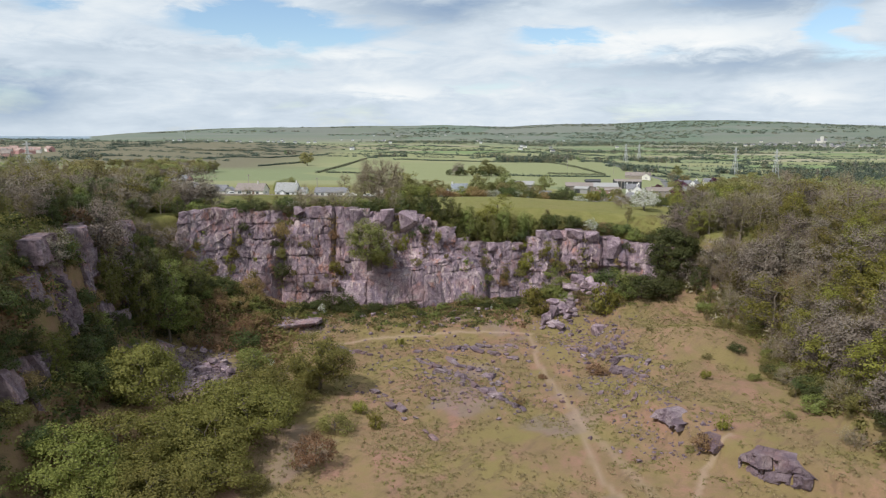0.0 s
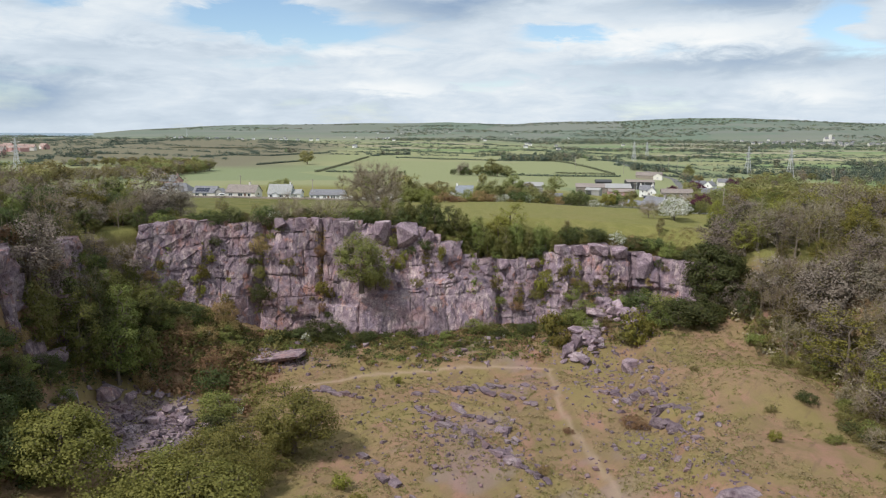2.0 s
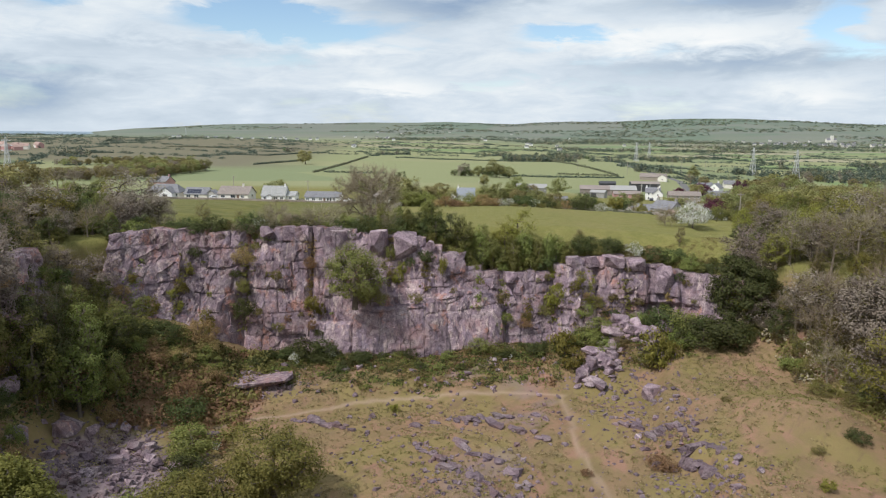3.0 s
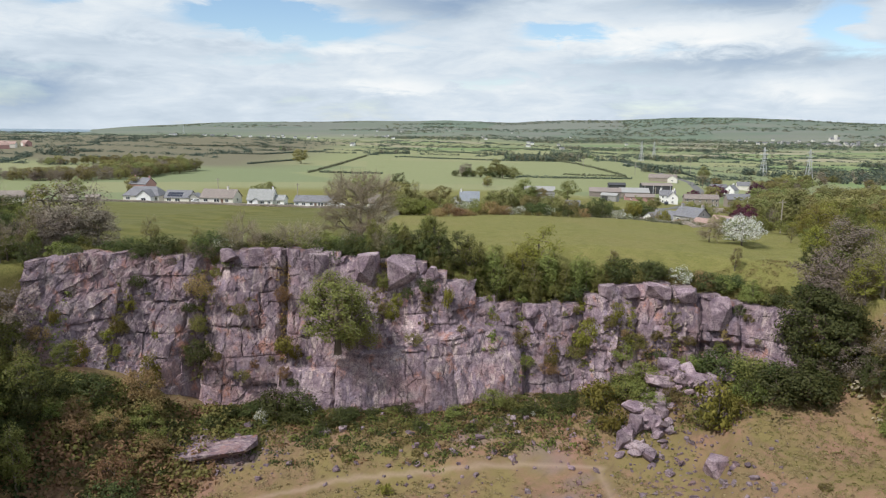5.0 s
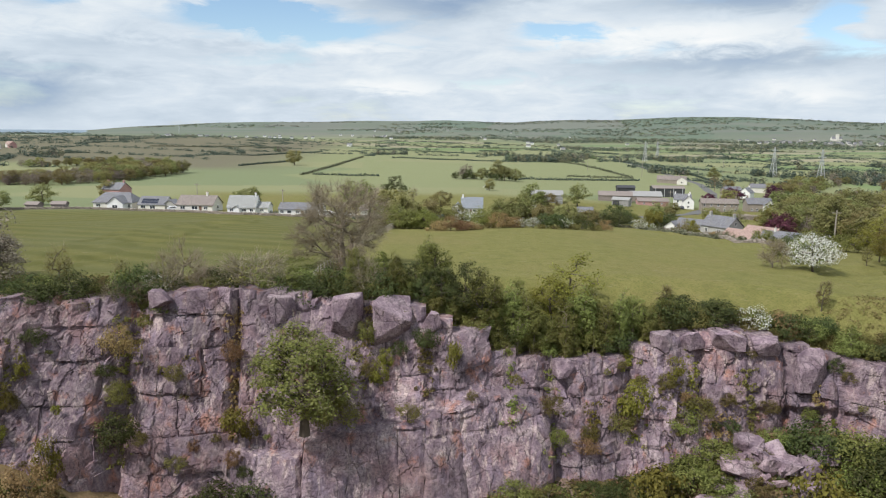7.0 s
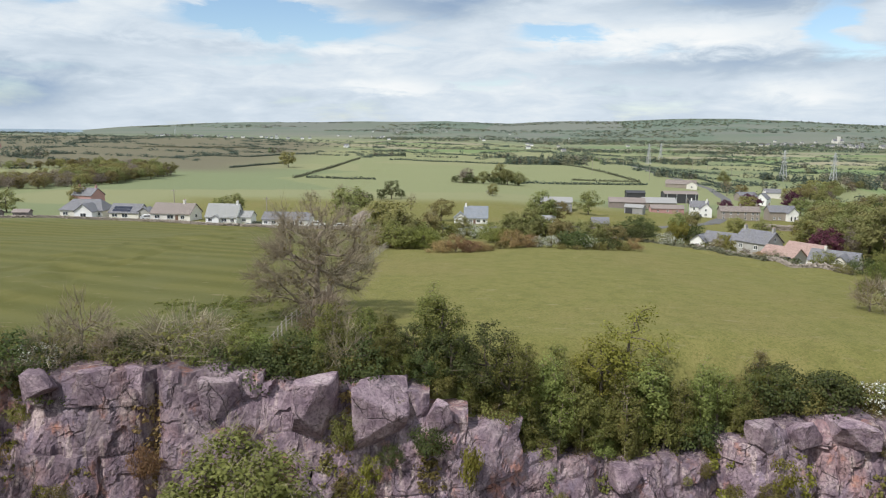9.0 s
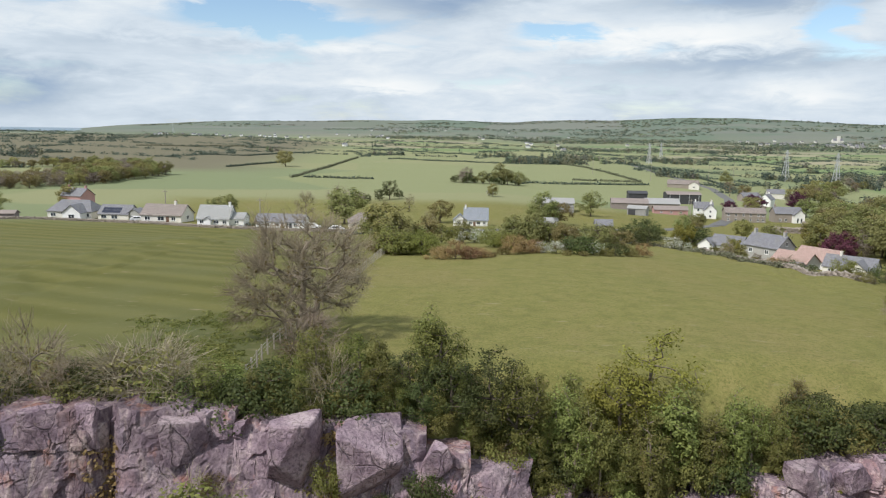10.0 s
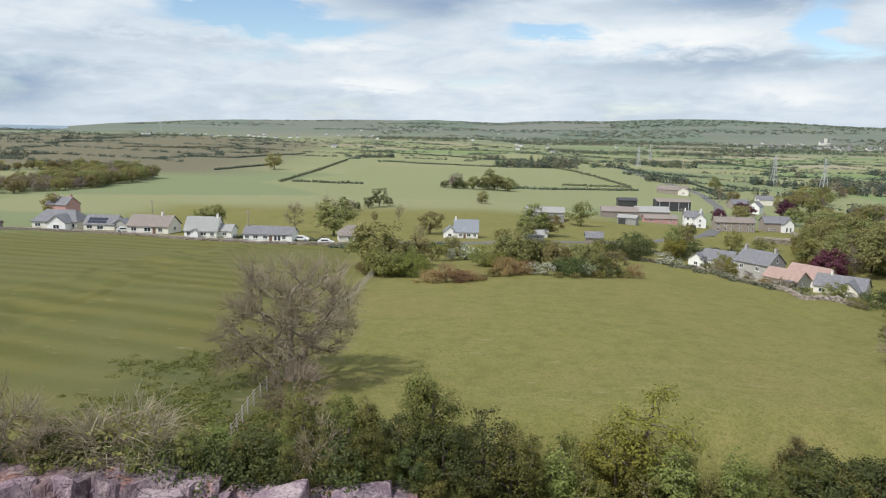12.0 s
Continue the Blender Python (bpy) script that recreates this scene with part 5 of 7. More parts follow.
for _i in range(5):
    for _j in range(2):
        pan = part("solar_panel", box_bm(1.5, 1.45, 0.06), SOLAR, roof)
        pan.matrix_basis = pose(-4.4 + 1.6 * _i, -3.55 + 1.35 * _j, 3.45 + 0.99 * _j, slope, 0, 0)
block(h, 6.0, 7.0, 2.4, 4.6, WALL_GREY, ROOF_GREY, (8.5, -1.0, 0), 90, [("l", 0, 1.4, 2.0, 1.2)])
h = start("bungalow", -115, 331.5, -4, "grey-roofed bungalow with projecting front gable", group=ROW, size=0.92)
block(h, 15.0, 9.0, 2.6, 5.8, WALL_CREAM, ROOF_GREY, wins=[("f", -5.5, 1.4, 1.8, 1.2), ("f", 6, 1.4, 1.5, 1.2)], hip=3.0)
block(h, 6.0, 6.0, 2.6, 5.0, WALL_WHITE, ROOF_GREY, (3.0, -5.5, 0), 90, [("l", 0, 1.4, 2.0, 1.3)])
h = start("brick_house", -124.5, 352, -20, "tall red brick house with slate roof and end chimneys", size=0.76)
block(h, 11.0, 8.0, 7.2, 10.2, WALL_BRICK, ROOF_GREY, wins=[("f", -3.4, 4.4, 1.1, 1.6), ("f", 0, 4.4, 1.1, 1.6), ("f", 3.4, 4.4, 1.1, 1.6), ("r", 0, 4.4, 1.0, 1.5)], stacks=[-4.8, 4.8])
h = start("bungalow", -23.4, 307, 10, "low bungalow with hipped brown tile roof", group=ROW)
block(h, 11.5, 8.5, 2.3, 5.0, WALL_CREAM, ROOF_BROWN, wins=[("f", 3.0, 1.3, 1.8, 1.1), ("f", -2, 1.3, 1.6, 1.1)], hip=3.6)
h = start("cottage", 7.6, 321, -3, "cottage with steep blue slate roof and white walls", size=0.72)
block(h, 9.6, 8.0, 2.8, 7.2, WALL_WHITE, ROOF_BLUE, wins=[("f", 1.0, 1.5, 1.5, 1.2), ("f", 3.4, 1.5, 1.1, 1.2), ("f", -2.2, 1.5, 1.3, 1.2)], doors=[("f", -0.6)], stacks=[-4.3])
block(h, 4.6, 5.0, 2.6, 4.8, WALL_WHITE, ROOF_BLUE, (-6.6, -1.6, 0), 90, [("l", 0, 1.4, 1.4, 1.1)])
h = start("garage", 27, 318, 8, "small outbuilding with pale grey roof", "outbuilding")
block(h, 6.5, 5.0, 2.2, 3.6, WALL_GREY, METAL, wins=[("f", 1.0, 1.3, 1.0, 0.8)])
h = start("garage", 45.5, 322, -8, "small outbuilding with slate roof beside gardens", "outbuilding")
block(h, 6.0, 5.0, 2.2, 4.0, WALL_STONE, ROOF_GREY, wins=[("f", 0, 1.3, 1.0, 0.8)])
h = start("white_shed", 31.0, 330, 4, "small white garden shed", "shed")
block(h, 4.6, 3.5, 1.9, 2.9, WALL_WHITE, METAL)

FARM = "farm buildings"
h = start("barn", 42, 394, -6, "long pale barn with corrugated metal roof", "barn", FARM)
w_, _ = block(h, 18.0, 11.0, 4.0, 6.0, METAL, METAL)
for _z in (1.4, 2.6):
    part("girt", box_bm(18.0, 0.16, 0.22, (0, -5.58, _z)), STEEL, w_)
h = start("barn", 76.5, 399, -28, "small open-fronted shed with white metal roof", "barn", FARM)
block(h, 9.0, 6.5, 3.4, 4.6, METAL, METAL)
# the opening is a dark panel on the closed wall, painting its inner shade
part("doorway", box_bm(3.4, 0.12, 2.9, (-2.2, -3.3, 1.45)), METAL_DARK, h)
h = start("barn", 124, 490, -4, "large open-sided black barn with grey roof", "barn", FARM)
block(h, 21.0, 12.0, 6.0, 7.4, METAL_DARK, METAL_RUST)
for _x in range(-9, 10, 6):
    part("post", box_bm(0.3, 0.3, 6.0, (_x, -6.25, 3.0)), STEEL, h)
h = start("barn", 80.5, 429, -10, "farm barn with rusty sheet roof", "barn", FARM)
block(h, 19.0, 12.0, 3.6, 5.6, METAL_RUST, METAL_RUST)
h = start("barn", 98, 440, -6, "farm barn with grey sheet roof", "barn", FARM)
block(h, 18.0, 13.0, 4.0, 6.4, WALL_STONE, METAL)
h = start("barn", 95, 417, -4, "low red brick farm range with patched roof", "barn", FARM)
block(h, 17.0, 6.0, 2.6, 4.2, WALL_BRICK, METAL_RUST, wins=[("f", -5, 1.4, 1.0, 0.9), ("f", 0, 1.4, 1.0, 0.9), ("f", 5, 1.4, 1.0, 0.9)])
h = start("barn", 103, 500, -4, "dark farm shed beside the lane", "barn", FARM)
block(h, 12.0, 8.0, 4.0, 5.4, METAL_DARK, METAL_DARK)
h = start("farmhouse", 108, 414, -14, "white rendered farmhouse with two chimneys")
block(h, 9.0, 7.5, 5.0, 7.8, WALL_WHITE, ROOF_GREY, wins=[("f", -2.6, 4.0, 1.0, 1.3), ("f", 2.6, 4.0, 1.0, 1.3), ("f", -2.6, 1.4, 1.0, 1.3), ("f", 2.6, 1.4, 1.0, 1.3)], doors=[("f", 0)], stacks=[-3.9, 3.9])
block(h, 7.5, 6.0, 4.4, 7.4, WALL_WHITE, ROOF_GREY, (2.8, -4.4, 0), 90, [("l", 0, 3.8, 0.9, 1.2), ("l", 0, 1.4, 1.2, 1.2)], stacks=[-2.8])
h = start("stone_cottages", 120, 401, -8, "row of two-storey stone cottages with slate roof", "house")
block(h, 19.0, 7.0, 4.8, 7.0, WALL_STONE, ROOF_BROWN, wins=[(s_, u_, z_, 1.0, 1.2) for s_ in "f" for u_ in (-8, -4.5, -1, 2.5, 6, 8.2) for z_ in (1.4, 3.8)], stacks=[-6, 0.5, 8.6])
h = start("house", 138.5, 404, -4, "grey stone house with white front gables")
block(h, 13.0, 8.0, 4.6, 7.4, WALL_STONE, ROOF_GREY, wins=[("f", -4, 1.4, 1.2, 1.2), ("f", -1.4, 1.4, 1.2, 1.2)], stacks=[-5.6])
block(h, 6.0, 5.0, 4.4, 7.0, WALL_WHITE, ROOF_GREY, (4.0, -4.2, 0), 90, [("l", -0.9, 1.6, 0.9, 2.2), ("l", 0.9, 1.6, 0.9, 2.2)])
h = start("house", 171, 495, -20, "white gabled house with yellow-cream front")
block(h, 9.0, 7.5, 4.6, 8.0, WALL_WHITE, ROOF_GREY, (0, 0, 0), 70, [("l", -1.4, 1.5, 1.0, 1.2), ("l", 1.4, 1.5, 1.0, 1.2), ("l", 0, 4.4, 1.1, 1.2)], stacks=[3.6])
h = start("house", 160, 598, -22, "long low stone farmstead with brown roof")
block(h, 24.0, 9.0, 3.4, 6.4, WALL_STONE, ROOF_BROWN, stacks=[6])
block(h, 8.0, 8.0, 3.4, 6.0, WALL_CREAM, ROOF_BROWN, (9.0, -6.0, 0), 90, [("l", 0, 1.6, 1.4, 1.2)])
h = start("house", 172, 520, 10, "stone house with grey roof among trees")
block(h, 13.0, 8.0, 3.6, 6.2, WALL_STONE, ROOF_GREY, stacks=[-5])
h = start("house", 205, 560, -10, "house with grey roof among trees")
block(h, 12.0, 8.0, 4.0, 6.8, WALL_CREAM, ROOF_GREY)

LANE = "houses below the field"
h = start("house", 72.5, 272, -60, "grey pebbledash two-storey house with gable chimney", group=LANE)
block(h, 10.5, 7.6, 5.0, 8.0, WALL_GREY, ROOF_GREY, wins=[("r", 0, 6.0, 0.9, 1.1), ("r", -1.6, 3.2, 1.0, 1.1), ("r", 1.6, 3.2, 0.8, 0.9), ("f", -3, 3.6, 1.2, 1.2), ("f", 2, 3.6, 1.2, 1.2)], stacks=[4.6, -4.6])
h = start("house", 71, 291, -45, "low white house with slate roof", group=LANE)
block(h, 9.5, 7.0, 2.9, 5.6, WALL_WHITE, ROOF_GREY, wins=[("f", -2, 1.5, 1.2, 1.1), ("f", 2, 1.5, 1.2, 1.1), ("r", 0, 1.5, 1.2, 1.1)])
block(h, 5.0, 5.0, 2.6, 4.6, WALL_WHITE, ROOF_GREY, (-5.5, -2.5, 0), 90, [("l", 0, 1.4, 1.2, 1.1)])
h = start("house", 77.5, 262, -58, "bungalow with faded terracotta tile roofs and white gables", group=LANE)
block(h, 10.5, 7.4, 2.6, 5.3, WALL_WHITE, ROOF_RED, (1.0, 2.0, 0), 0, [("r", -1.3, 1.5, 1.1, 1.1), ("r", 1.3, 1.5, 1.1, 1.1)])
block(h, 9.5, 6.0, 2.5, 4.6, WALL_GREY, ROOF_RED, (-1.6, -4.9, 0), 0, [("f", -3, 1.4, 1.3, 1.1), ("f", 0.4, 1.4, 1.3, 1.1), ("r", 0, 1.4, 1.2, 1.1)])
block(h, 7.0, 5.0, 2.5, 4.4, WALL_WHITE, ROOF_RED, (-3.0, 7.0, 0), 0)
h = start("house", 77.5, 247, -42, "bungalow with dark slate roof and front gable", group=LANE, size=0.66)
block(h, 13.5, 8.5, 2.6, 5.6, WALL_CREAM, ROOF_GREY, wins=[("f", -4.5, 1.4, 1.6, 1.2), ("f", -1.5, 1.4, 1.2, 1.2)], stacks=[-3])
block(h, 7.0, 6.0, 2.6, 5.2, WALL_CREAM, ROOF_GREY, (3.0, -4.4, 0), 90)
for _x, _y, _t in [(-131, 323, 5), (-138, 320, -8)]:
    h = start("garden_shed", _x, _y, _t, "small orange-brown timber garden shed", "shed", "garden sheds")
    block(h, 5.5, 3.6, 2.0, 2.9, METAL_RUST, METAL_RUST)
h = start("house", -152, 309, 10, "single-storey house with orange tile roof at the lane end")
block(h, 10.0, 7.0, 2.6, 5.0, WALL_CREAM, ROOF_BROWN)


def car(x, y, turn, paint, label):
    ob = start("car", x, y, turn, label, "car")
    bm = bmesh.new()
    prof = [(-2.1, 0.3), (2.1, 0.3), (2.15, 0.8), (1.3, 0.95), (0.7, 1.45), (-1.2, 1.5), (-1.9, 0.98), (-2.15, 0.9)]
    a = [bm.verts.new((px, -0.85, pz)) for px, pz in prof]
    b = [bm.verts.new((px, 0.85, pz)) for px, pz in prof]
    bm.faces.new(a), bm.faces.new(b[::-1])
    for i in range(len(prof)):
        j = (i + 1) % len(prof)
        bm.faces.new((a[i], b[i], b[j], a[j]))
    bmesh.ops.recalc_face_normals(bm, faces=bm.faces[:])
    bmesh.ops.bevel(bm, geom=bm.edges[:], offset=0.06, segments=2, affect="EDGES")
    body = part("body", bm, paint, ob)
    for s_ in (-1, 1):
        part("side_glass", box_bm(1.7, 0.03, 0.36, (-0.25, s_ * 0.86, 1.2)), GLASS, body)
        for wx in (-1.3, 1.3):
            w = bmesh.new()
            bmesh.ops.create_cone(w, cap_ends=True, segments=14, radius1=0.32, radius2=0.32, depth=0.2)
            bmesh.ops.rotate(w, matrix=Matrix.Rotation(radians(90), 3, "X"), verts=w.verts[:])
            bmesh.ops.translate(w, vec=(wx, s_ * 0.8, 0.32), verts=w.verts[:])
            part("wheel", w, METAL_DARK, ob)


PAINT_WHITE = plain("white_car_paint", (0.7, 0.7, 0.7), (0.8, 0.8, 0.8), 1.0, 0.3, 0.5, 0.0)
PAINT_DARK = plain("dark_car_paint", (0.03, 0.035, 0.05), (0.06, 0.065, 0.08), 1.0, 0.3, 0.5, 0.0)
for _x, _y, _t, _p, _l in [(-37.5, 303, 0, PAINT_WHITE, "white car parked beside a bungalow"), (-92, 321, 20, PAINT_WHITE, "white car parked by the lane"), (-30, 296.8, 4, PAINT_WHITE, "white car parked on the lane verge"),
                           (70.5, 254, 40, PAINT_DARK, "dark car parked between houses"), (104, 402, 80, PAINT_DARK, "dark car parked on the lane")]:
    car(_x, _y, _t, _p, _l)


def ribbon(name, pts, width, material, label, category, lift=0.06):
    pts = np.array(pts, float)
    d = np.concatenate([[0], np.cumsum(np.linalg.norm(np.diff(pts, axis=0), axis=1))])
    s = np.arange(0, d[-1], 1.5)
    x, y = np.interp(s, d, pts[:, 0]), np.interp(s, d, pts[:, 1])
    tx, ty = np.gradient(x), np.gradient(y)
    ln = np.hypot(tx, ty)
    nx, ny = -ty / ln, tx / ln
    rows = [np.stack([x + nx * o, y + ny * o, ground_z(x, y) + lift - (0.25 if abs(o) > width * 0.55 else 0)], 1) for o in np.array([-0.6, -0.5, 0.5, 0.6]) * width]
    v = np.stack(rows, 1).reshape(-1, 3)
    tagged(new(name, mesh_from(name, v, grid_faces(4, len(s)), material)), label, category, kind="structure")


ribbon("road", [(98, 372), (106, 388), (126, 425), (138, 459), (162, 524), (182, 605), (184, 669), (180, 715), (200, 900)], 5.0, TARMAC, "narrow grey tarmac lane through the hamlet", "road", 0.12)
ribbon("road_lane", [(-160, 316), (-123, 323), (-100, 321), (-83, 313.5), (-66, 303.5), (-47, 297.5), (-23, 299), (10, 304), (60, 330), (98, 372)], 3.6, TARMAC, "narrow tarmac lane in front of bungalows", "road", 0.12)


def long_wall(pts, label, high=0.75, thick=0.5):
    """A dry-stone wall: uneven stones in courses along a line."""
    pts = np.array(pts, float)
    d = np.concatenate([[0], np.cumsum(np.linalg.norm(np.diff(pts, axis=0), axis=1))])
    rng = np.random.default_rng(int(d[-1]))
    rows = []
    for c in range(3):
        s = np.arange(0, d[-1], 0.42) + rng.uniform(-0.15, 0.15)
        x, y = np.interp(s, d, pts[:, 0]), np.interp(s, d, pts[:, 1])
        rows.append(np.stack([x + rng.normal(0, 0.05, len(s)), y + rng.normal(0, 0.05, len(s)), ground_z(x, y) + high * (c + 0.5) / 3, rng.uniform(0.36, 0.52, len(s)) * max(1.0, high)], 1))
    tagged(new("field_wall", stones_mesh("field_wall", np.concatenate(rows), WALL_STONE, 3)), label, "stone wall", kind="structure")


long_wall([(-160, 313), (-123, 320), (-101, 318), (-83, 310.5), (-66, 300.5), (-47, 294.5), (-23, 296)], "low grey dry-stone wall along the mown field")
long_wall([(112, 362), (130, 358), (136, 384)], "tall stone garden wall in the hamlet", 2.0)
long_wall([(38, 285), (48, 288), (54, 276), (56, 255), (56, 238), (57, 222), (61, 212)], "low stone field wall behind gardens")


def beam(bm, a, b, r):
    a, b = Vector(a), Vector(b)
    made = bmesh.ops.create_cone(bm, cap_ends=True, segments=4, radius1=r, radius2=r, depth=(b - a).length)
    bmesh.ops.transform(bm, matrix=Matrix.Translation((a + b) / 2) @ (b - a).to_track_quat("Z", "Y").to_matrix().to_4x4(), verts=made["verts"])


def pylon(x, y, high, turn, label="grey steel lattice electricity pylon in a field", arms=True):
    ob = start("pylon", x, y, turn, label, "pylon", "electricity pylons")
    k = high / 36

    def half(z):
        return k * float(np.interp(z / high, [0, 0.6, 1], [3.4, 1.2, 0.35]))
    zs = [high * f for f in (0, 0.16, 0.31, 0.45, 0.58, 0.7, 0.81, 0.91, 1.0)]
    for sx in (-1, 1):
        for sy in (-1, 1):
            bm = bmesh.new()
            for a, b in zip(zs[:-1], zs[1:]):
                beam(bm, (sx * half(a), sy * half(a), a - (0.5 if a == 0 else 0)), (sx * half(b), sy * half(b), b), 0.2)
            part("leg", bm, STEEL, ob)
    bm = bmesh.new()
    for a, b in zip(zs[:-1], zs[1:]):
        for s_ in (-1, 1):
            beam(bm, (-half(a), s_ * half(a), a), (half(b), s_ * half(b), b), 0.1), beam(bm, (half(a), s_ * half(a), a), (-half(b), s_ * half(b), b), 0.1)
            beam(bm, (s_ * half(a), -half(a), a), (s_ * half(b), half(b), b), 0.1)
    part("bracing", bm, STEEL, ob)
    if arms:
        for f, reach in ((0.6, 5.2), (0.74, 6.4), (0.88, 4.6)):
            for s_ in (-1, 1):
                bm = bmesh.new()
                z = high * f
                for sy in (-1, 1):
                    beam(bm, (s_ * half(z), sy * half(z), z), (s_ * reach * k, 0, z + 0.4), 0.13)
                beam(bm, (s_ * half(z), 0, z + 2.0 * k), (s_ * reach * k, 0, z + 0.4), 0.11)
                part("arm", bm, STEEL, ob)


pylon(297, 744, 27, 20)
pylon(322, 708, 27, 20)
pylon(-292, 520, 23, 10)
pylon(300, 1120, 25, 20)
pylon(250, 1000, 25, 20)
pylon(-895, 2580, 30, 0, "slim steel mast on the far hill crest", False)


def pole(x, y, high, label="grey timber utility pole beside fields"):
    ob = start("utility_pole", x, y, 0, label, "pole", "utility poles")
    bm = bmesh.new()
    bmesh.ops.create_cone(bm, cap_ends=True, segments=8, radius1=0.17, radius2=0.12, depth=high + 0.5)
    bmesh.ops.translate(bm, vec=(0, 0, high / 2 - 0.25), verts=bm.verts[:])
    part("post", bm, WOOD, ob)
    part("crossarm", box_bm(1.8, 0.14, 0.14, (0, 0, high - 0.6)), WOOD, ob)


for _x, _y, _h in [(118, 690, 11), (150, 640, 11), (185, 860, 12), (236, 800, 14), (214, 700, 12), (248, 735, 14), (-87, 330, 9), (-52, 305, 8), (78, 226, 8), (128, 352, 8), (98, 400, 8)]:
    pole(_x, _y, _h)


def fence(pts, label):
    """A post and wire fence."""
    ob = tagged(new("wire_fence"), label, "fence")
    pts = np.array(pts, float)
    d = np.concatenate([[0], np.cumsum(np.linalg.norm(np.diff(pts, axis=0), axis=1))])
    s = np.arange(0, d[-1], 1.7)
    tops = []
    for v in s:
        x, y = float(np.interp(v, d, pts[:, 0])), float(np.interp(v, d, pts[:, 1]))
        z = place_z(x, y)
        part("post", box_bm(0.11, 0.11, 1.5, (x, y, z + 0.5)), WOOD, ob)
        tops.append((x, y, z))
    for hgt in (0.5, 0.8, 1.1):
        bm = bmesh.new()
        for a, b in zip(tops[:-1], tops[1:]):
            beam(bm, (a[0], a[1], a[2] + hgt), (b[0], b[1], b[2] + hgt), 0.012)
        part("wire", bm, STEEL, ob)


fence([(-16.0, 154), (-16.2, 160), (-15.8, 166), (-15.2, 175), (-13.5, 200), (-12, 232)], "weathered post and wire fence between two fields")


# ---- planting ----
R = random.Random(21)


def many(stock, spots, low, high, wide=(0.9, 1.15), label=""):
    for x, y in spots:
        stock.put(x, y, R.uniform(low, high), R, R.uniform(*wide), label=label)


def along(pts, step, rng, jitter=0.4):
    pts = np.array(pts, float)
    d = np.concatenate([[0], np.cumsum(np.linalg.norm(np.diff(pts, axis=0), axis=1))])
    s = np.arange(0, d[-1], step)
    return np.interp(s, d, pts[:, 0]) + rng.normal(0, jitter, len(s)), np.interp(s, d, pts[:, 1]) + rng.normal(0, jitter, len(s))


# above the cliff
big = Kind("bare_tree", 1, seed=31, height=12.2, radius=6.4, clear=0.8, lumps=290, leaves=3, leaf="olive", size=0.22, twigs=17, bark=BARK_PALE, clump=0.85, label="large spreading leafless tree at the edge of the mown field")
big.put(-14.6, 167.2, 12.2, R, 1.04)
BUSHES["bare"].put(-21.2, 149.6, 4.6, R, 1.25)
BUSHES["bare"].put(-28.2, 150.0, 4.4, R, 0.85)
BUSHES["bare"].put(-12.8, 158.6, 4.0, R, 0.9)
for _x, _y, _h in [(-34, 149, 4.2), (-39.5, 148, 5.0), (22.5, 156.5, 4.0), (40, 157, 3.6), (-44, 150, 5.4), (-24.6, 149.6, 3.4), (-30.6, 150.4, 3.8)]:
    TREES["olive"].put(_x, _y, _h, R, 0.8)
for _x, _y, _h, _k in [(-16.9, 148.4, 4.2, "slim"), (-10.6, 150.6, 5.4, "slim"), (-8.0, 151.8, 5.4, "green"), (-5.6, 152.4, 5.8, "olive"), (-3.6, 154.4, 6.4, "slim"), (-2.2, 150.6, 5.2, "dark"), (0.4, 151.6, 6.6, "dark"),
                       (2.6, 152.4, 7.0, "olive"), (4.4, 151.0, 8.8, "slim"), (5.6, 154.2, 8.4, "slim"), (7.0, 150.6, 9.4, "slim"), (8.2, 152.8, 8.6, "slim"), (9.6, 154.8, 7.4, "yellow"), (10.8, 151.0, 10.0, "slim"), (12.6, 152.6, 10.2, "slim"), (13.8, 150.8, 9.8, "slim"),
                       (15.2, 153.4, 9.4, "olive"), (16.8, 151.8, 9.0, "slim"), (17.6, 154.4, 7.8, "slim"), (19.4, 153.0, 7.2, "slim"), (-12.6, 149.6, 4.4, "slim"), (-7.0, 149.0, 3.8, "green"), (11.6, 155.4, 8.2, "yellow"), (-4.0, 149.2, 3.6, "dark"), (-0.8, 149.4, 4.2, "slim")]:
    TREES[_k].put(_x, _y, _h, R, R.uniform(0.85, 1.1))
for _i in range(30):
    _x = 20 + 28 * _i / 29 + R.uniform(-0.6, 0.6)
    BUSHES[R.choice(["olive", "dark", "green", "olive", "dark"])].put(_x, float(cliff_top_y(_x)) + R.uniform(1.8, 5.0), R.uniform(2.0, 3.2), R, 1.05)
BUSHES["may"].put(31.6, 154.2, 3.4, R)
BUSHES["rust"].put(34.4, 154.6, 2.6, R)
for _i in range(110):
    _x = -50 + 42 * _i / 109 + R.uniform(-0.6, 0.6)
    BUSHES[R.choice(["olive", "dark", "green", "green", "dark", "olive", "olive", "dark", "bare"])].put(_x, float(cliff_top_y(_x)) + R.uniform(0.8, 4.6), R.uniform(1.3, 3.2), R, 1.0)
for _i in range(20):
    _x = R.uniform(-2, 20)
    BUSHES[R.choice(["olive", "dark", "green"])].put(_x, float(cliff_top_y(_x)) + R.uniform(1.0, 5.0), R.uniform(1.6, 3.0), R, 1.0)
may_tree = Kind("hawthorn", 1, seed=61, height=6.4, radius=4.2, clear=0.5, lumps=110, leaves=46, leaf="mid", size=0.24, blossom=0.95, clump=0.85, category="hawthorn", label="large hawthorn in full white blossom at the field edge")
may_tree.put(49.2, 177.5, 6.4, R)
BUSHES["bare"].put(43.6, 177.5, 3.4, R)
BUSHES["may"].put(-30.5, 148.2, 2.6, R)

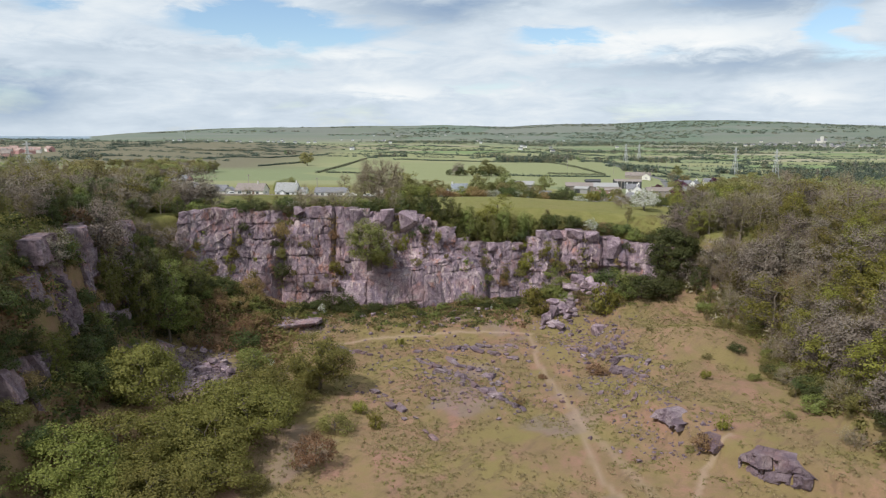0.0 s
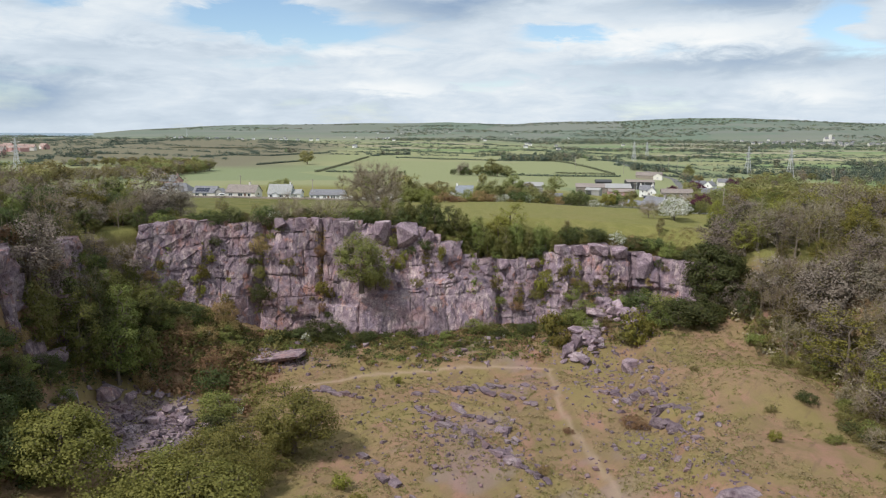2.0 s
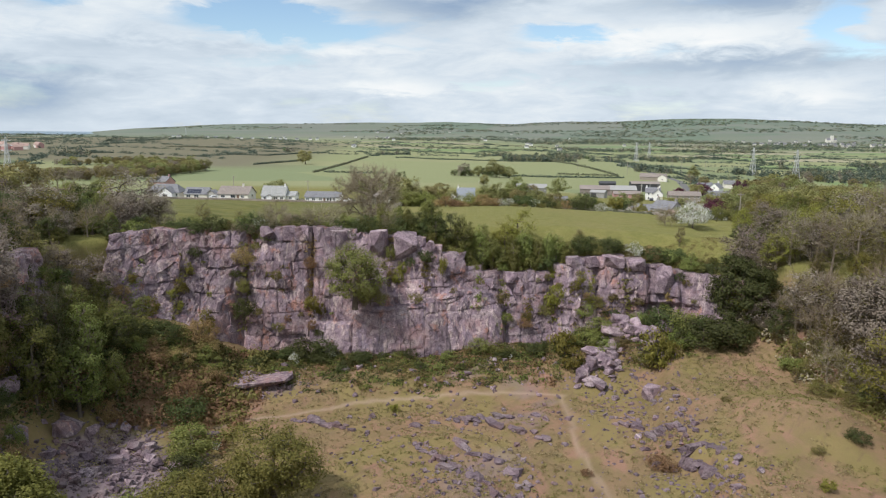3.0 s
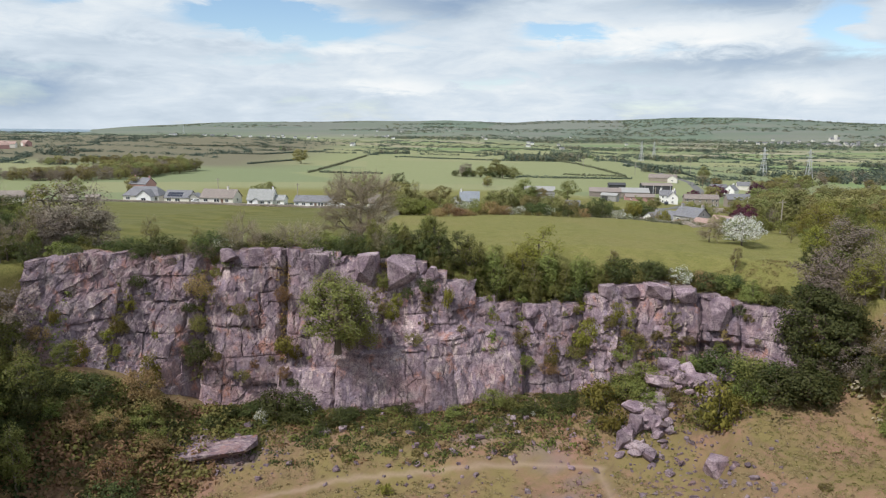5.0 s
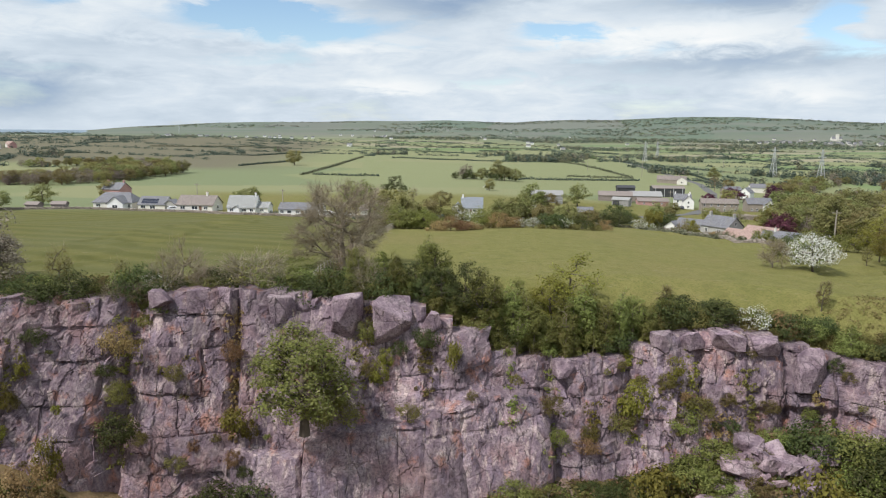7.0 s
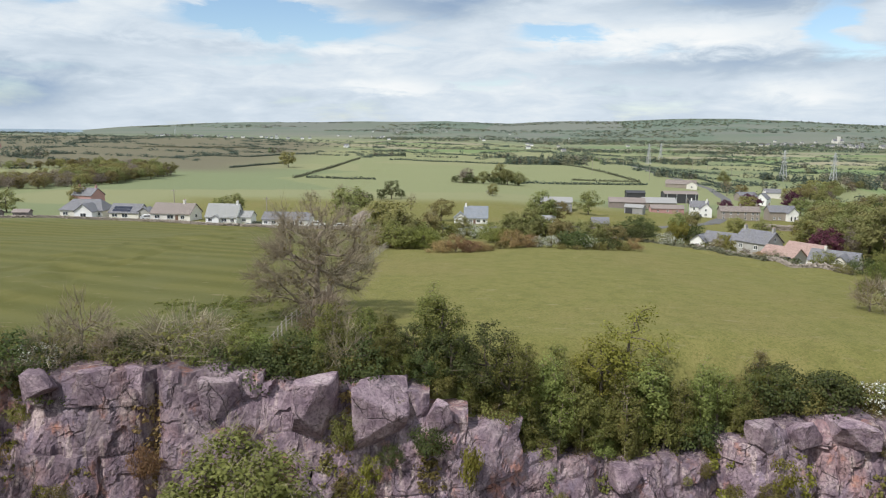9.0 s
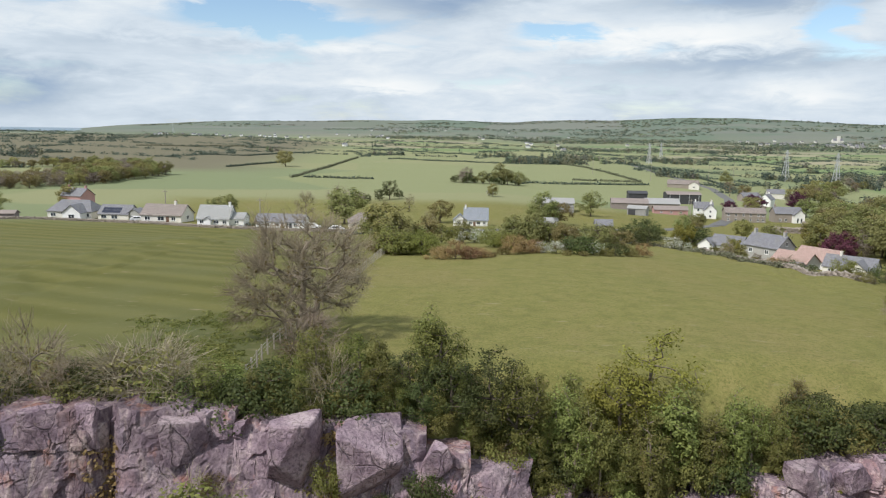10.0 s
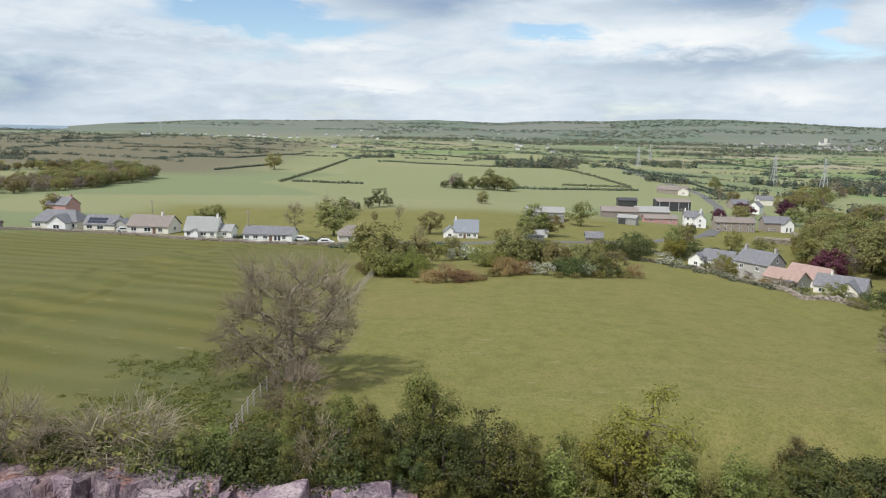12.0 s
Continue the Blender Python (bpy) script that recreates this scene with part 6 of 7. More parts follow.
for _i in range(34):
    _x = -15 + 38 * _i / 33 + R.uniform(-0.5, 0.5)
    BUSHES[R.choice(["green", "olive", "dark", "green"])].put(_x, float(cliff_top_y(_x)) + R.uniform(0.9, 2.4), R.uniform(1.6, 2.9), R, 0.95)
for _x, _y, _h in [(-14.2, 149.6, 3.8), (-11.8, 151.4, 4.4), (-9.4, 150.0, 4.2), (-6.2, 150.4, 4.6), (20.8, 154.2, 5.0), (6.2, 152.6, 7.6), (14.4, 154.8, 7.4), (9.2, 150.8, 6.6), (18.4, 151.8, 5.8), (3.6, 150.0, 5.4)]:
    TREES["slim"].put(_x, _y, _h, R, 1.0)

for _i in range(34):
    _x = -14 + 36 * _i / 33 + R.uniform(-0.7, 0.7)
    TREES["slim"].put(_x, float(cliff_top_y(_x)) + R.uniform(0.7, 2.2), R.uniform(4.0, 6.0) + 3.2 * float(ramp(0, 6, _x) * ramp(21, 16, _x)), R, R.uniform(0.75, 1.0))

for _x, _y, _h, _k in [(-8.6, 150.6, 5.6, "dark"), (-6.8, 151.6, 6.2, "slim"), (-4.8, 150.8, 6.4, "dark"), (-3.0, 152.0, 5.8, "green"), (-1.4, 151.0, 6.4, "slim"), (0.8, 152.6, 6.0, "dark"), (2.0, 150.8, 6.4, "green"), (3.4, 153.0, 7.4, "slim"), (-11.4, 150.4, 4.6, "green"), (-10.0, 151.8, 5.0, "dark"), (-13.2, 151.0, 4.4, "olive"), (-7.6, 152.8, 5.2, "green"), (-5.4, 149.6, 4.6, "green"), (5.2, 151.6, 9.4, "slim"), (8.6, 151.2, 9.8, "slim"), (11.8, 152.2, 9.2, "slim"), (13.4, 153.6, 8.8, "slim"), (15.8, 152.2, 9.4, "slim"), (18.2, 153.2, 8.2, "slim"), (20.2, 152.6, 7.0, "slim"), (6.6, 153.4, 8.6, "olive"), (14.8, 151.8, 9.0, "olive"), (22.0, 153.6, 5.2, "green"), (25.6, 153.8, 4.6, "slim"), (33.0, 153.4, 4.2, "green"), (37.0, 152.8, 4.4, "olive"), (40.6, 151.6, 4.8, "slim"), (43.8, 150.6, 5.2, "green"), (24.0, 155.0, 4.0, "slim"), (27.5, 154.6, 3.8, "green"), (30.0, 155.0, 3.6, "olive"),
                       (49, 148, 7.5, "olive"), (52, 150, 8, "green"), (50, 154, 7, "yellow"), (54, 146, 9, "olive"), (53, 154, 7, "olive"), (48.5, 152, 6, "dark"), (51, 144, 9, "dark")]:
    TREES[_k].put(_x, _y, _h, R, R.uniform(0.9, 1.1))

# on the cliff
ledge_tree = Kind("broadleaf_tree", 1, seed=81, height=11.0, radius=4.0, clear=1.4, lumps=150, leaves=70, leaf="mid", size=0.18, twigs=2, clump=0.85, label="broadleaf tree rooted on a cliff ledge")
ledge_tree.put(-14.2, 139.2, 11.6, R, 1.22, 6.4, 0.3)
CLIFF_PLANTS = [(-12.0, 140.6, 6.6, 4.6, "olive", 0.9), (-26.8, 142.3, 10.0, 2.6, "olive", 0.8), (-20.8, 141.4, 5.0, 3.2, "yellow", 0.7), (-5.2, 141.6, 6.6, 2.8, "olive", 0.9), (17.0, 147.4, 4.6, 4.2, "yellow", 0.6), (15.8, 147.0, 3.4, 3.0, "olive", 0.9),
                (-31.6, 141.6, 8.0, 4.0, "olive", 0.6), (-31.4, 140.4, 4.0, 3.0, "dark", 0.8), (-32.0, 142.8, 12.0, 3.0, "rust", 0.6), (8.8, 146.0, 5.6, 3.4, "olive", 0.7), (9.3, 145.2, 2.8, 2.4, "green", 0.8), (-40, 138.6, 8.6, 2.2, "olive", 0.8), (-43, 138, 5.2, 2.4, "rust", 0.9), (-9.2, 145.4, 12.6, 3.0, "green", 0.6), (-9.0, 144.6, 9.6, 3.2, "olive", 0.7),
                (-3.6, 145.8, 12.0, 2.6, "dark", 0.7), (-15.6, 145.0, 13.2, 2.2, "olive", 0.7), (-21.7, 143.8, 11.4, 2.0, "rust", 0.5), (-1.0, 144.8, 10.4, 2.6, "yellow", 0.5), (24, 148.4, 4.6, 3.0, "olive", 0.9), (22.2, 147.2, 3.0, 3.0, "green", 0.9), (27, 148.6, 5.6, 2.2, "olive", 0.9), (31, 148.0, 5.0, 2.4, "olive", 0.9), (12.6, 146.6, 2.6, 2.6, "olive", 0.8),
                (5.0, 144.8, 9.0, 1.8, "olive", 0.8), (-26, 139.6, 2.4, 2.6, "olive", 0.8), (-36, 137.0, 3.0, 2.2, "yellow", 0.8), (-28.8, 139.4, 5.0, 1.8, "olive", 0.7), (20.6, 148.6, 7.4, 2.6, "olive", 0.8), (-17.5, 146.2, 16.0, 1.6, "olive", 0.8)]
for _x, _y, _z, _h, _k, _w in CLIFF_PLANTS:
    BUSHES[_k].put(_x, _y, _h, R, _w, _z, 0.2)
hero = Kind("sycamore_tree", 1, seed=51, height=13.5, radius=6.2, clear=0.8, lumps=230, leaves=84, leaf="dark", size=0.25, clump=1.0, label="large spreading dark green sycamore below the cliff end")
hero.put(46.4, 142.6, 13.8, R)
TREES["dark"].put(43.2, 141.0, 6.0, R, 1.0)
for _i in range(64):
    _s, _z = R.uniform(-47, 42), R.uniform(1.5, 15)
    if _z < float(cliff_top_z(_s)) - 1 and not (-15 < _s < 9 and _z < 6):
        _p = cliff_face(np.array([_s]), np.array([_z]), np.array([0.15]))
        BUSHES[R.choice(["olive", "green", "rust", "yellow", "olive", "dark"])].put(_s, float(_p[1][0]), R.uniform(0.7, 1.9), R, R.uniform(0.7, 1.0), _z, 0.15)

# along the cliff foot
for _i in range(70):
    _x = R.uniform(-30, 40)
    _o = R.uniform(0.8, 6.0)
    _k = R.choice(["dark", "green", "olive", "dark", "olive"])
    BUSHES[_k].put(_x, float(cliff_base_y(_x)) - _o, R.uniform(0.7, 1.7), R, R.uniform(1.0, 1.5))
for _x, _y, _h, _k in [(-21.5, 138.6, 3.4, "dark"), (-24.6, 138.0, 2.8, "dark"), (-18.6, 139, 2.6, "dark"), (4.6, 139.8, 2.8, "green"), (7.6, 139.6, 2.4, "green"), (18.0, 140.2, 3.6, "yellow"), (21.4, 141.6, 4.6, "green"), (23.6, 143.0, 3.4, "green"), (31.2, 137.0, 3.4, "yellow"), (33.6, 143.6, 3.6, "dark"),
                       (36.6, 142.6, 4.4, "green"), (39.6, 141.4, 4.6, "dark"), (35.4, 139.4, 4.0, "green"), (38.4, 138.0, 4.2, "dark"), (42.0, 137.4, 4.6, "dark"), (24.0, 138.6, 2.6, "green"), (29.6, 137.2, 2.8, "green"), (33.2, 136.6, 2.6, "yellow"), (22.6, 141.4, 3.0, "green"), (30.4, 144.4, 2.6, "green"), (18.6, 136.6, 2.2, "yellow"), (26.2, 139.4, 2.4, "olive"), (22.8, 138.4, 2.0, "green"), (28.8, 144.8, 2.2, "olive")]:
    BUSHES[_k].put(_x, _y, _h, R, 1.1)
for _x, _y in [(-23, 136.4), (-17.6, 138.2), (-36.4, 128), (9.5, 138.4), (-27.5, 113), (36.8, 140.2)]:
    BUSHES["may"].put(_x, _y, 2.0, R, 0.8)

for _i in range(34):
    _x, _y = R.uniform(-48, -33), R.uniform(121, 134)
    BUSHES[R.choice(["dark", "olive", "green", "rust", "olive"])].put(_x, min(_y, float(cliff_base_y(_x)) - 0.8), R.uniform(1.4, 3.0), R, 1.1)

for _i in range(16):
    TREES[R.choice(["dark", "green", "olive", "brown"])].put(R.uniform(-58, -49.5), R.uniform(129, 147), R.uniform(5, 8), R, 1.1)

# quarry floor
fresh = Kind("round_tree", 2, seed=71, height=8.5, radius=4.6, clear=0.4, lumps=170, leaves=100, leaf="lime", size=0.17, clump=0.95, label="round fresh green tree standing in the quarry")
fresh.put(-36.8, 86.0, 9.8, R, 1.1)
fresh.put(-17.2, 97.6, 8.0, R, 1.15)
for _x, _y, _h in [(-21.4, 95.4, 5.8), (-24.6, 89.6, 5.4), (-20.4, 88.4, 4.4), (-27.4, 84.4, 5.2), (-23.0, 82.0, 5.0), (-30.8, 79.0, 5.0), (-26.2, 76.4, 5.0), (-34.6, 73.6, 4.6), (-30.4, 70.6, 4.6), (-24.6, 71.4, 4.2), (-37.8, 69.6, 4.4), (-33.6, 65.6, 4.4), (-28.2, 65.6, 4.2)]:
    BUSHES["lime"].put(_x, _y, _h, R, 1.1)
for _x, _y, _h, _k in [(-13.2, 84.4, 3.6, "olive"), (-14.2, 76.4, 2.8, "rust"), (-19.6, 71.6, 3.2, "olive"), (-10.6, 90.2, 1.6, "yellow"), (-8.4, 86.0, 1.4, "yellow"), (-29.5, 110.6, 4.2, "green"), (-28.4, 106.0, 3.8, "dark"), (-31.4, 115.2, 3.6, "green"), (-27.8, 101.6, 3.2, "green"), (-33.4, 119.6, 3.0, "dark"), (-30.2, 96.2, 3.6, "green"), (43.6, 98.0, 1.8, "green"),
                       (39.4, 105.0, 1.4, "olive"), (44.6, 106.8, 1.6, "dark"), (36.6, 97.6, 1.2, "yellow"), (45.8, 90.6, 1.6, "olive"), (41.8, 84.0, 1.2, "green"), (30.0, 78.6, 1.8, "rust"), (32.6, 80.6, 1.2, "yellow"), (24.0, 108.4, 1.6, "rust"), (10.6, 95.4, 0.9, "rust"), (-7.2, 125.2, 1.1, "yellow"), (15.4, 107.6, 0.8, "rust"), (34.5, 118.5, 1.3, "olive"), (47.5, 101.5, 2.4, "dark"), (28.6, 80.0, 1.4, "olive")]:
    BUSHES[_k].put(_x, _y, _h, R, 1.15)

# wooded sides of the quarry
for _x, _y, _h, _k in [(-41.0, 117.5, 15.6, "slim"), (-43.6, 113.4, 16.2, "green"), (-44.6, 118.6, 17.6, "slim"), (-46.4, 109.6, 16.2, "green"), (-42.8, 123.4, 14.3, "dark"), (-48.0, 114.0, 16.9, "dark"), (-47.2, 123.0, 16.2, "green"), (-50.0, 118.4, 15.6, "olive"), (-49.4, 106.0, 15.0, "slim"), (-45.2, 127.0, 14.3, "olive"), (-48.6, 130.4, 13.0, "green"), (-45.4, 121.0, 15.6, "slim"), (-51.5, 126.0, 14.3, "dark"),
                       (-47.6, 98.0, 9.0, "olive"), (-51.0, 82.0, 9.0, "dark"), (-51.6, 87.0, 9.5, "olive"), (-50.4, 92.0, 9.0, "brown"), (-51.0, 97.0, 10.0, "green"), (-45.0, 84.0, 7.0, "green"), (-45.4, 94.5, 8.5, "dark"), (-55.0, 84.0, 11.0, "brown"), (-56.0, 90.0, 11.0, "green"), (-55.0, 96.0, 12.0, "olive"), (-55.5, 102.0, 12.0, "dark"), (-43.8, 90.0, 6.0, "olive"), (-46.0, 78.0, 8.0, "dark"), (-49.0, 88.0, 7.0, "olive"), (-52.5, 110.0, 11.0, "brown"), (51.0, 130.0, 9.0, "olive"), (53.5, 134.0, 9.5, "bare"), (50.5, 137.0, 8.5, "yellow"), (55.0, 139.0, 10.0, "olive"), (52.0, 141.5, 9.0, "bare"), (57.0, 133.5, 10.5, "olive"), (56.5, 145.0, 10.0, "yellow"), (58.0, 150.0, 10.0, "olive"), (54.5, 126.0, 9.5, "olive"), (50.0, 124.0, 7.5, "bare"), (49.5, 133.0, 8.0, "olive"), (51.5, 139.0, 8.5, "green"), (48.8, 139.5, 7.0, "olive"), (53.0, 129.0, 9.0, "yellow"), (56.0, 136.5, 10.0, "olive"), (52.5, 146.0, 8.0, "olive"), (55.5, 142.0, 9.5, "brown"), (58.5, 141.0, 10.5, "olive"), (49.0, 127.0, 7.5, "olive"), (52.0, 120.5, 8.0, "yellow"), (60.0, 146.0, 10.0, "olive"), (50.5, 149.0, 7.0, "green"), (47.6, 131.0, 7.0, "olive"), (48.4, 135.5, 8.0, "dark"), (47.0, 126.5, 6.5, "olive"), (51.0, 143.0, 8.5, "olive"), (48.0, 145.5, 7.5, "dark")]:
    TREES[_k].put(_x, _y, _h, R, R.uniform(0.85, 1.0))


def wood(x0, x1, y0, y1, step, picks, low, high, keep=None, up=0.0):
    y = y0
    while y < y1:
        x = x0 + R.uniform(0, step)
        while x < x1:
            px, py = x + R.uniform(-0.4, 0.4) * step, y + R.uniform(-0.4, 0.4) * step
            if keep is None or keep(px, py):
                k = R.choice(picks)
                TREES[k].put(px, py, R.uniform(low, high), R, R.uniform(0.9, 1.2))
            x += step
        y += step * 0.9


LEFT = ["green", "dark", "olive", "brown", "slim", "dark", "bare", "green"]
RIGHT = ["olive", "bare", "olive", "yellow", "olive", "brown", "olive", "brown", "olive", "yellow"]
wood(-60, -42.5, 99, 142, 3.5, LEFT, 6, 10, lambda x, y: x < -46 + 3 * (y > 116) - 3.5 * (y < 112) and not (-53 < x and 86 < y < 111) and y < float(cliff_base_y(x)) + 1)
wood(-78, -53, 70, 160, 4.4, LEFT + ["olive", "yellow", "green"], 9, 12.5, lambda x, y: (x < -58 or y > 118))
wood(-130, -79, 80, 190, 9.5, ["far", "far_olive", "brown", "brown", "bare"], 8, 11)
for _i in range(70):
    _x, _y = R.uniform(-56, -40), R.uniform(72, 132)
    if not (-45 < _x and 97 < _y < 114):
        BUSHES[R.choice(["dark", "olive", "green", "rust", "dark"])].put(_x, _y, R.uniform(1.0, 2.6), R, 1.1)
for _i in range(70):
    BUSHES[R.choice(["dark", "olive", "green", "dark"])].put(R.uniform(-52, -40.5), R.uniform(62, 100), R.uniform(1.6, 3.8), R, 1.1)
for _x, _y, _h, _k in [(-46.6, 74.0, 9.0, "dark"), (-49.4, 79.0, 10.0, "olive"), (-44.0, 80.0, 7.5, "green"), (-43.2, 96.0, 6.5, "dark"), (-44.2, 100.5, 8.0, "green"), (-47.0, 103.0, 10.0, "dark"), (-52.0, 76.0, 11.0, "green"), (-48.4, 70.0, 9.0, "brown")]:
    TREES[_k].put(_x, _y, _h, R, 0.95)
wood(-64, -47, 138, 158, 3.8, LEFT, 6, 9, lambda x, y: y > float(cliff_top_y(x)) + 1)
wood(47, 66, 68, 150, 3.0, RIGHT, 7.5, 12.0, lambda x, y: x > float(np.interp(y, [70, 80, 100, 115, 130, 142, 160], [48, 48, 51, 52, 49, 46, 49])))
wood(66, 96, 70, 166, 4.4, RIGHT, 10, 13.5)
wood(96, 150, 90, 250, 10.0, ["far_olive", "far", "bare", "far_olive"], 7, 11)
wood(54, 96, 160, 196, 5.6, ["green", "yellow", "slim", "yellow", "yellow", "olive"], 7, 10.5, lambda x, y: x > 53 + 0.2 * (y - 150))
wood(72, 110, 192, 226, 6.0, ["green", "yellow", "olive", "yellow", "green"], 9, 13, lambda x, y: x > 64 + 0.46 * (y - 190))
wood(84, 150, 228, 300, 7.0, ["yellow", "far", "olive", "far_olive", "yellow"], 9, 13, lambda x, y: x > 10 + 0.5 * (y - 78))
for _i in range(90):
    _y = R.uniform(72, 144)
    _x = float(np.interp(_y, [70, 80, 100, 115, 130, 142], [46, 46, 49, 51, 48, 45])) + R.uniform(-1.5, 6)
    BUSHES[R.choice(["dark", "olive", "olive", "green", "bare", "olive"])].put(_x, _y, R.uniform(1.2, 3.6), R, 1.1)

# round the fields and the hamlet
for _x, _y, _h, _k in [(-30.7, 317, 11, "far"), (-38, 404, 10, "dark"), (-33, 408, 12, "dark"), (-29, 418, 12, "dark"), (-25, 424, 14, "dark"), (-21, 430, 13, "dark"), (-41, 398, 8, "dark"), (-35, 402, 6, "brown"), (-22, 360, 12, "olive"), (-14, 366, 9, "bare"), (-43, 325, 11, "bare"), (-36, 338, 12, "bare"), (52.5, 374.5, 11, "far"), (28.5, 331, 9.5, "far"),
                       (33.5, 334, 7, "far_olive"), (-10.6, 236, 6.4, "far"), (-13, 241, 6.0, "far_olive"), (2, 262, 6, "far"), (-6, 300, 8, "bare"), (14, 244, 6.4, "far"), (18, 246, 5.6, "far"), (26, 238, 6.4, "far"), (16, 300, 6, "far_olive"), (24, 312, 7, "far"), (-3, 328, 7, "far_olive"), (-70, 336, 8, "far"), (-74, 334, 7, "far"), (21.5, 451, 7, "far_olive"),
                       (72, 330, 6, "far"), (84, 352, 6, "far"), (80, 340, 5, "far_olive"), (90, 330, 6, "far_olive"), (97, 345, 6, "far"), (66, 278, 4.6, "far"), (158, 408, 9, "far"), (152, 376, 10, "far"), (160, 388, 11, "far_olive"), (104, 300, 9, "far"), (96, 285, 8, "far_olive"), (160, 430, 9, "far"), (140, 440, 8, "far_olive"), (-128, 352, 10, "far_olive"), (-146, 340, 9, "far"),
                       (186, 560, 9, "far_olive"), (173, 550, 11, "bare"), (205, 640, 10, "far"), (-128, 700, 13, "far_olive"), (-145, 312, 7, "far"), (62, 262, 4.2, "far_olive"), (64.5, 259, 3.6, "brown"), (66.5, 291, 5.0, "dark"), (88, 306, 8, "far"), (112, 330, 9, "far_olive")]:
    TREES[_k].put(_x, _y, _h, R, R.uniform(0.95, 1.2))
for _x, _y, _h, _k in [(-12, 240, 8.5, "far_olive"), (-8.5, 238, 7.6, "yellow"), (-15, 243, 7.0, "far"), (-5.5, 243, 6.5, "far_olive"), (11.5, 244, 6.6, "far"), (20.5, 241, 6.6, "far_olive"), (24.5, 243, 6.0, "far"), (30, 240, 4.6, "far_olive")]:
    TREES[_k].put(_x, _y, _h, R, 1.1)
wood(88, 175, 285, 400, 7.0, ["far", "far_olive", "dark", "brown", "olive", "yellow"], 8, 12.5, lambda x, y: 2 + 0.5 * (y - 108) < x < 6 + 0.66 * (y - 108))
TREES["copper"] = copper = Kind("copper_beech", 1, seed=41, height=9.5, radius=5.0, clear=0.8, lumps=110, leaves=60, leaf="copper", size=0.30, clump=0.9, label="round copper beech with dark purple leaves")
copper.put(86.0, 268, 9.6, R, 1.0)
copper.put(151, 462, 9.0, R, 1.3)
copper.put(133, 448, 6.0, R, 1.3)
copper.put(176, 470, 11, R, 1.0)
def band(pts, wide, step, picks, low, high):
    """A belt of trees along a line."""
    x, y = along(pts, step, np.random.default_rng(len(pts) + int(wide)), 0.0)
    for a, b in zip(x, y):
        for o in np.arange(0, wide, step):
            TREES[R.choice(picks)].put(a - o + R.uniform(-0.4, 0.4) * step, b + o * 0.35 + R.uniform(-0.4, 0.4) * step, R.uniform(low, high), R, R.uniform(1.0, 1.3))


band([(-218, 452), (-205, 460), (-191, 482), (-186, 505)], 46, 6.0, ["brown", "brown", "brown", "bare", "far_olive"], 6.5, 8.5)
band([(-186, 505), (-182, 528), (-180, 560), (-183, 585)], 40, 6.4, ["far_olive", "brown", "far", "far_olive", "brown"], 7.5, 10)
band([(-290, 590), (-255, 625), (-228, 664)], 12, 6.0, ["far_olive", "brown", "far", "far_olive"], 5, 7)
band([(10, 548), (22, 553)], 8, 4.5, ["brown", "dark", "brown"], 10, 12)
band([(24, 548), (36, 545), (48, 548)], 8, 4.5, ["dark", "far", "dark"], 9, 12)
band([(190, 470), (235, 560), (290, 640), (345, 700)], 16, 12.0, ["dark", "brown", "far_olive", "far"], 7, 10)
band([(215, 455), (275, 540), (345, 640)], 10, 12.0, ["dark", "far_olive", "brown"], 7, 10)
wood(104, 190, 262, 335, 9.0, ["far", "far_olive", "far"], 6.5, 10, lambda x, y: x > 112 + 0.5 * (y - 262))
wood(156, 240, 335, 470, 11.0, ["far_olive", "brown", "far", "yellow", "dark"], 8, 12, lambda x, y: x > 165 + 0.12 * (y - 335))
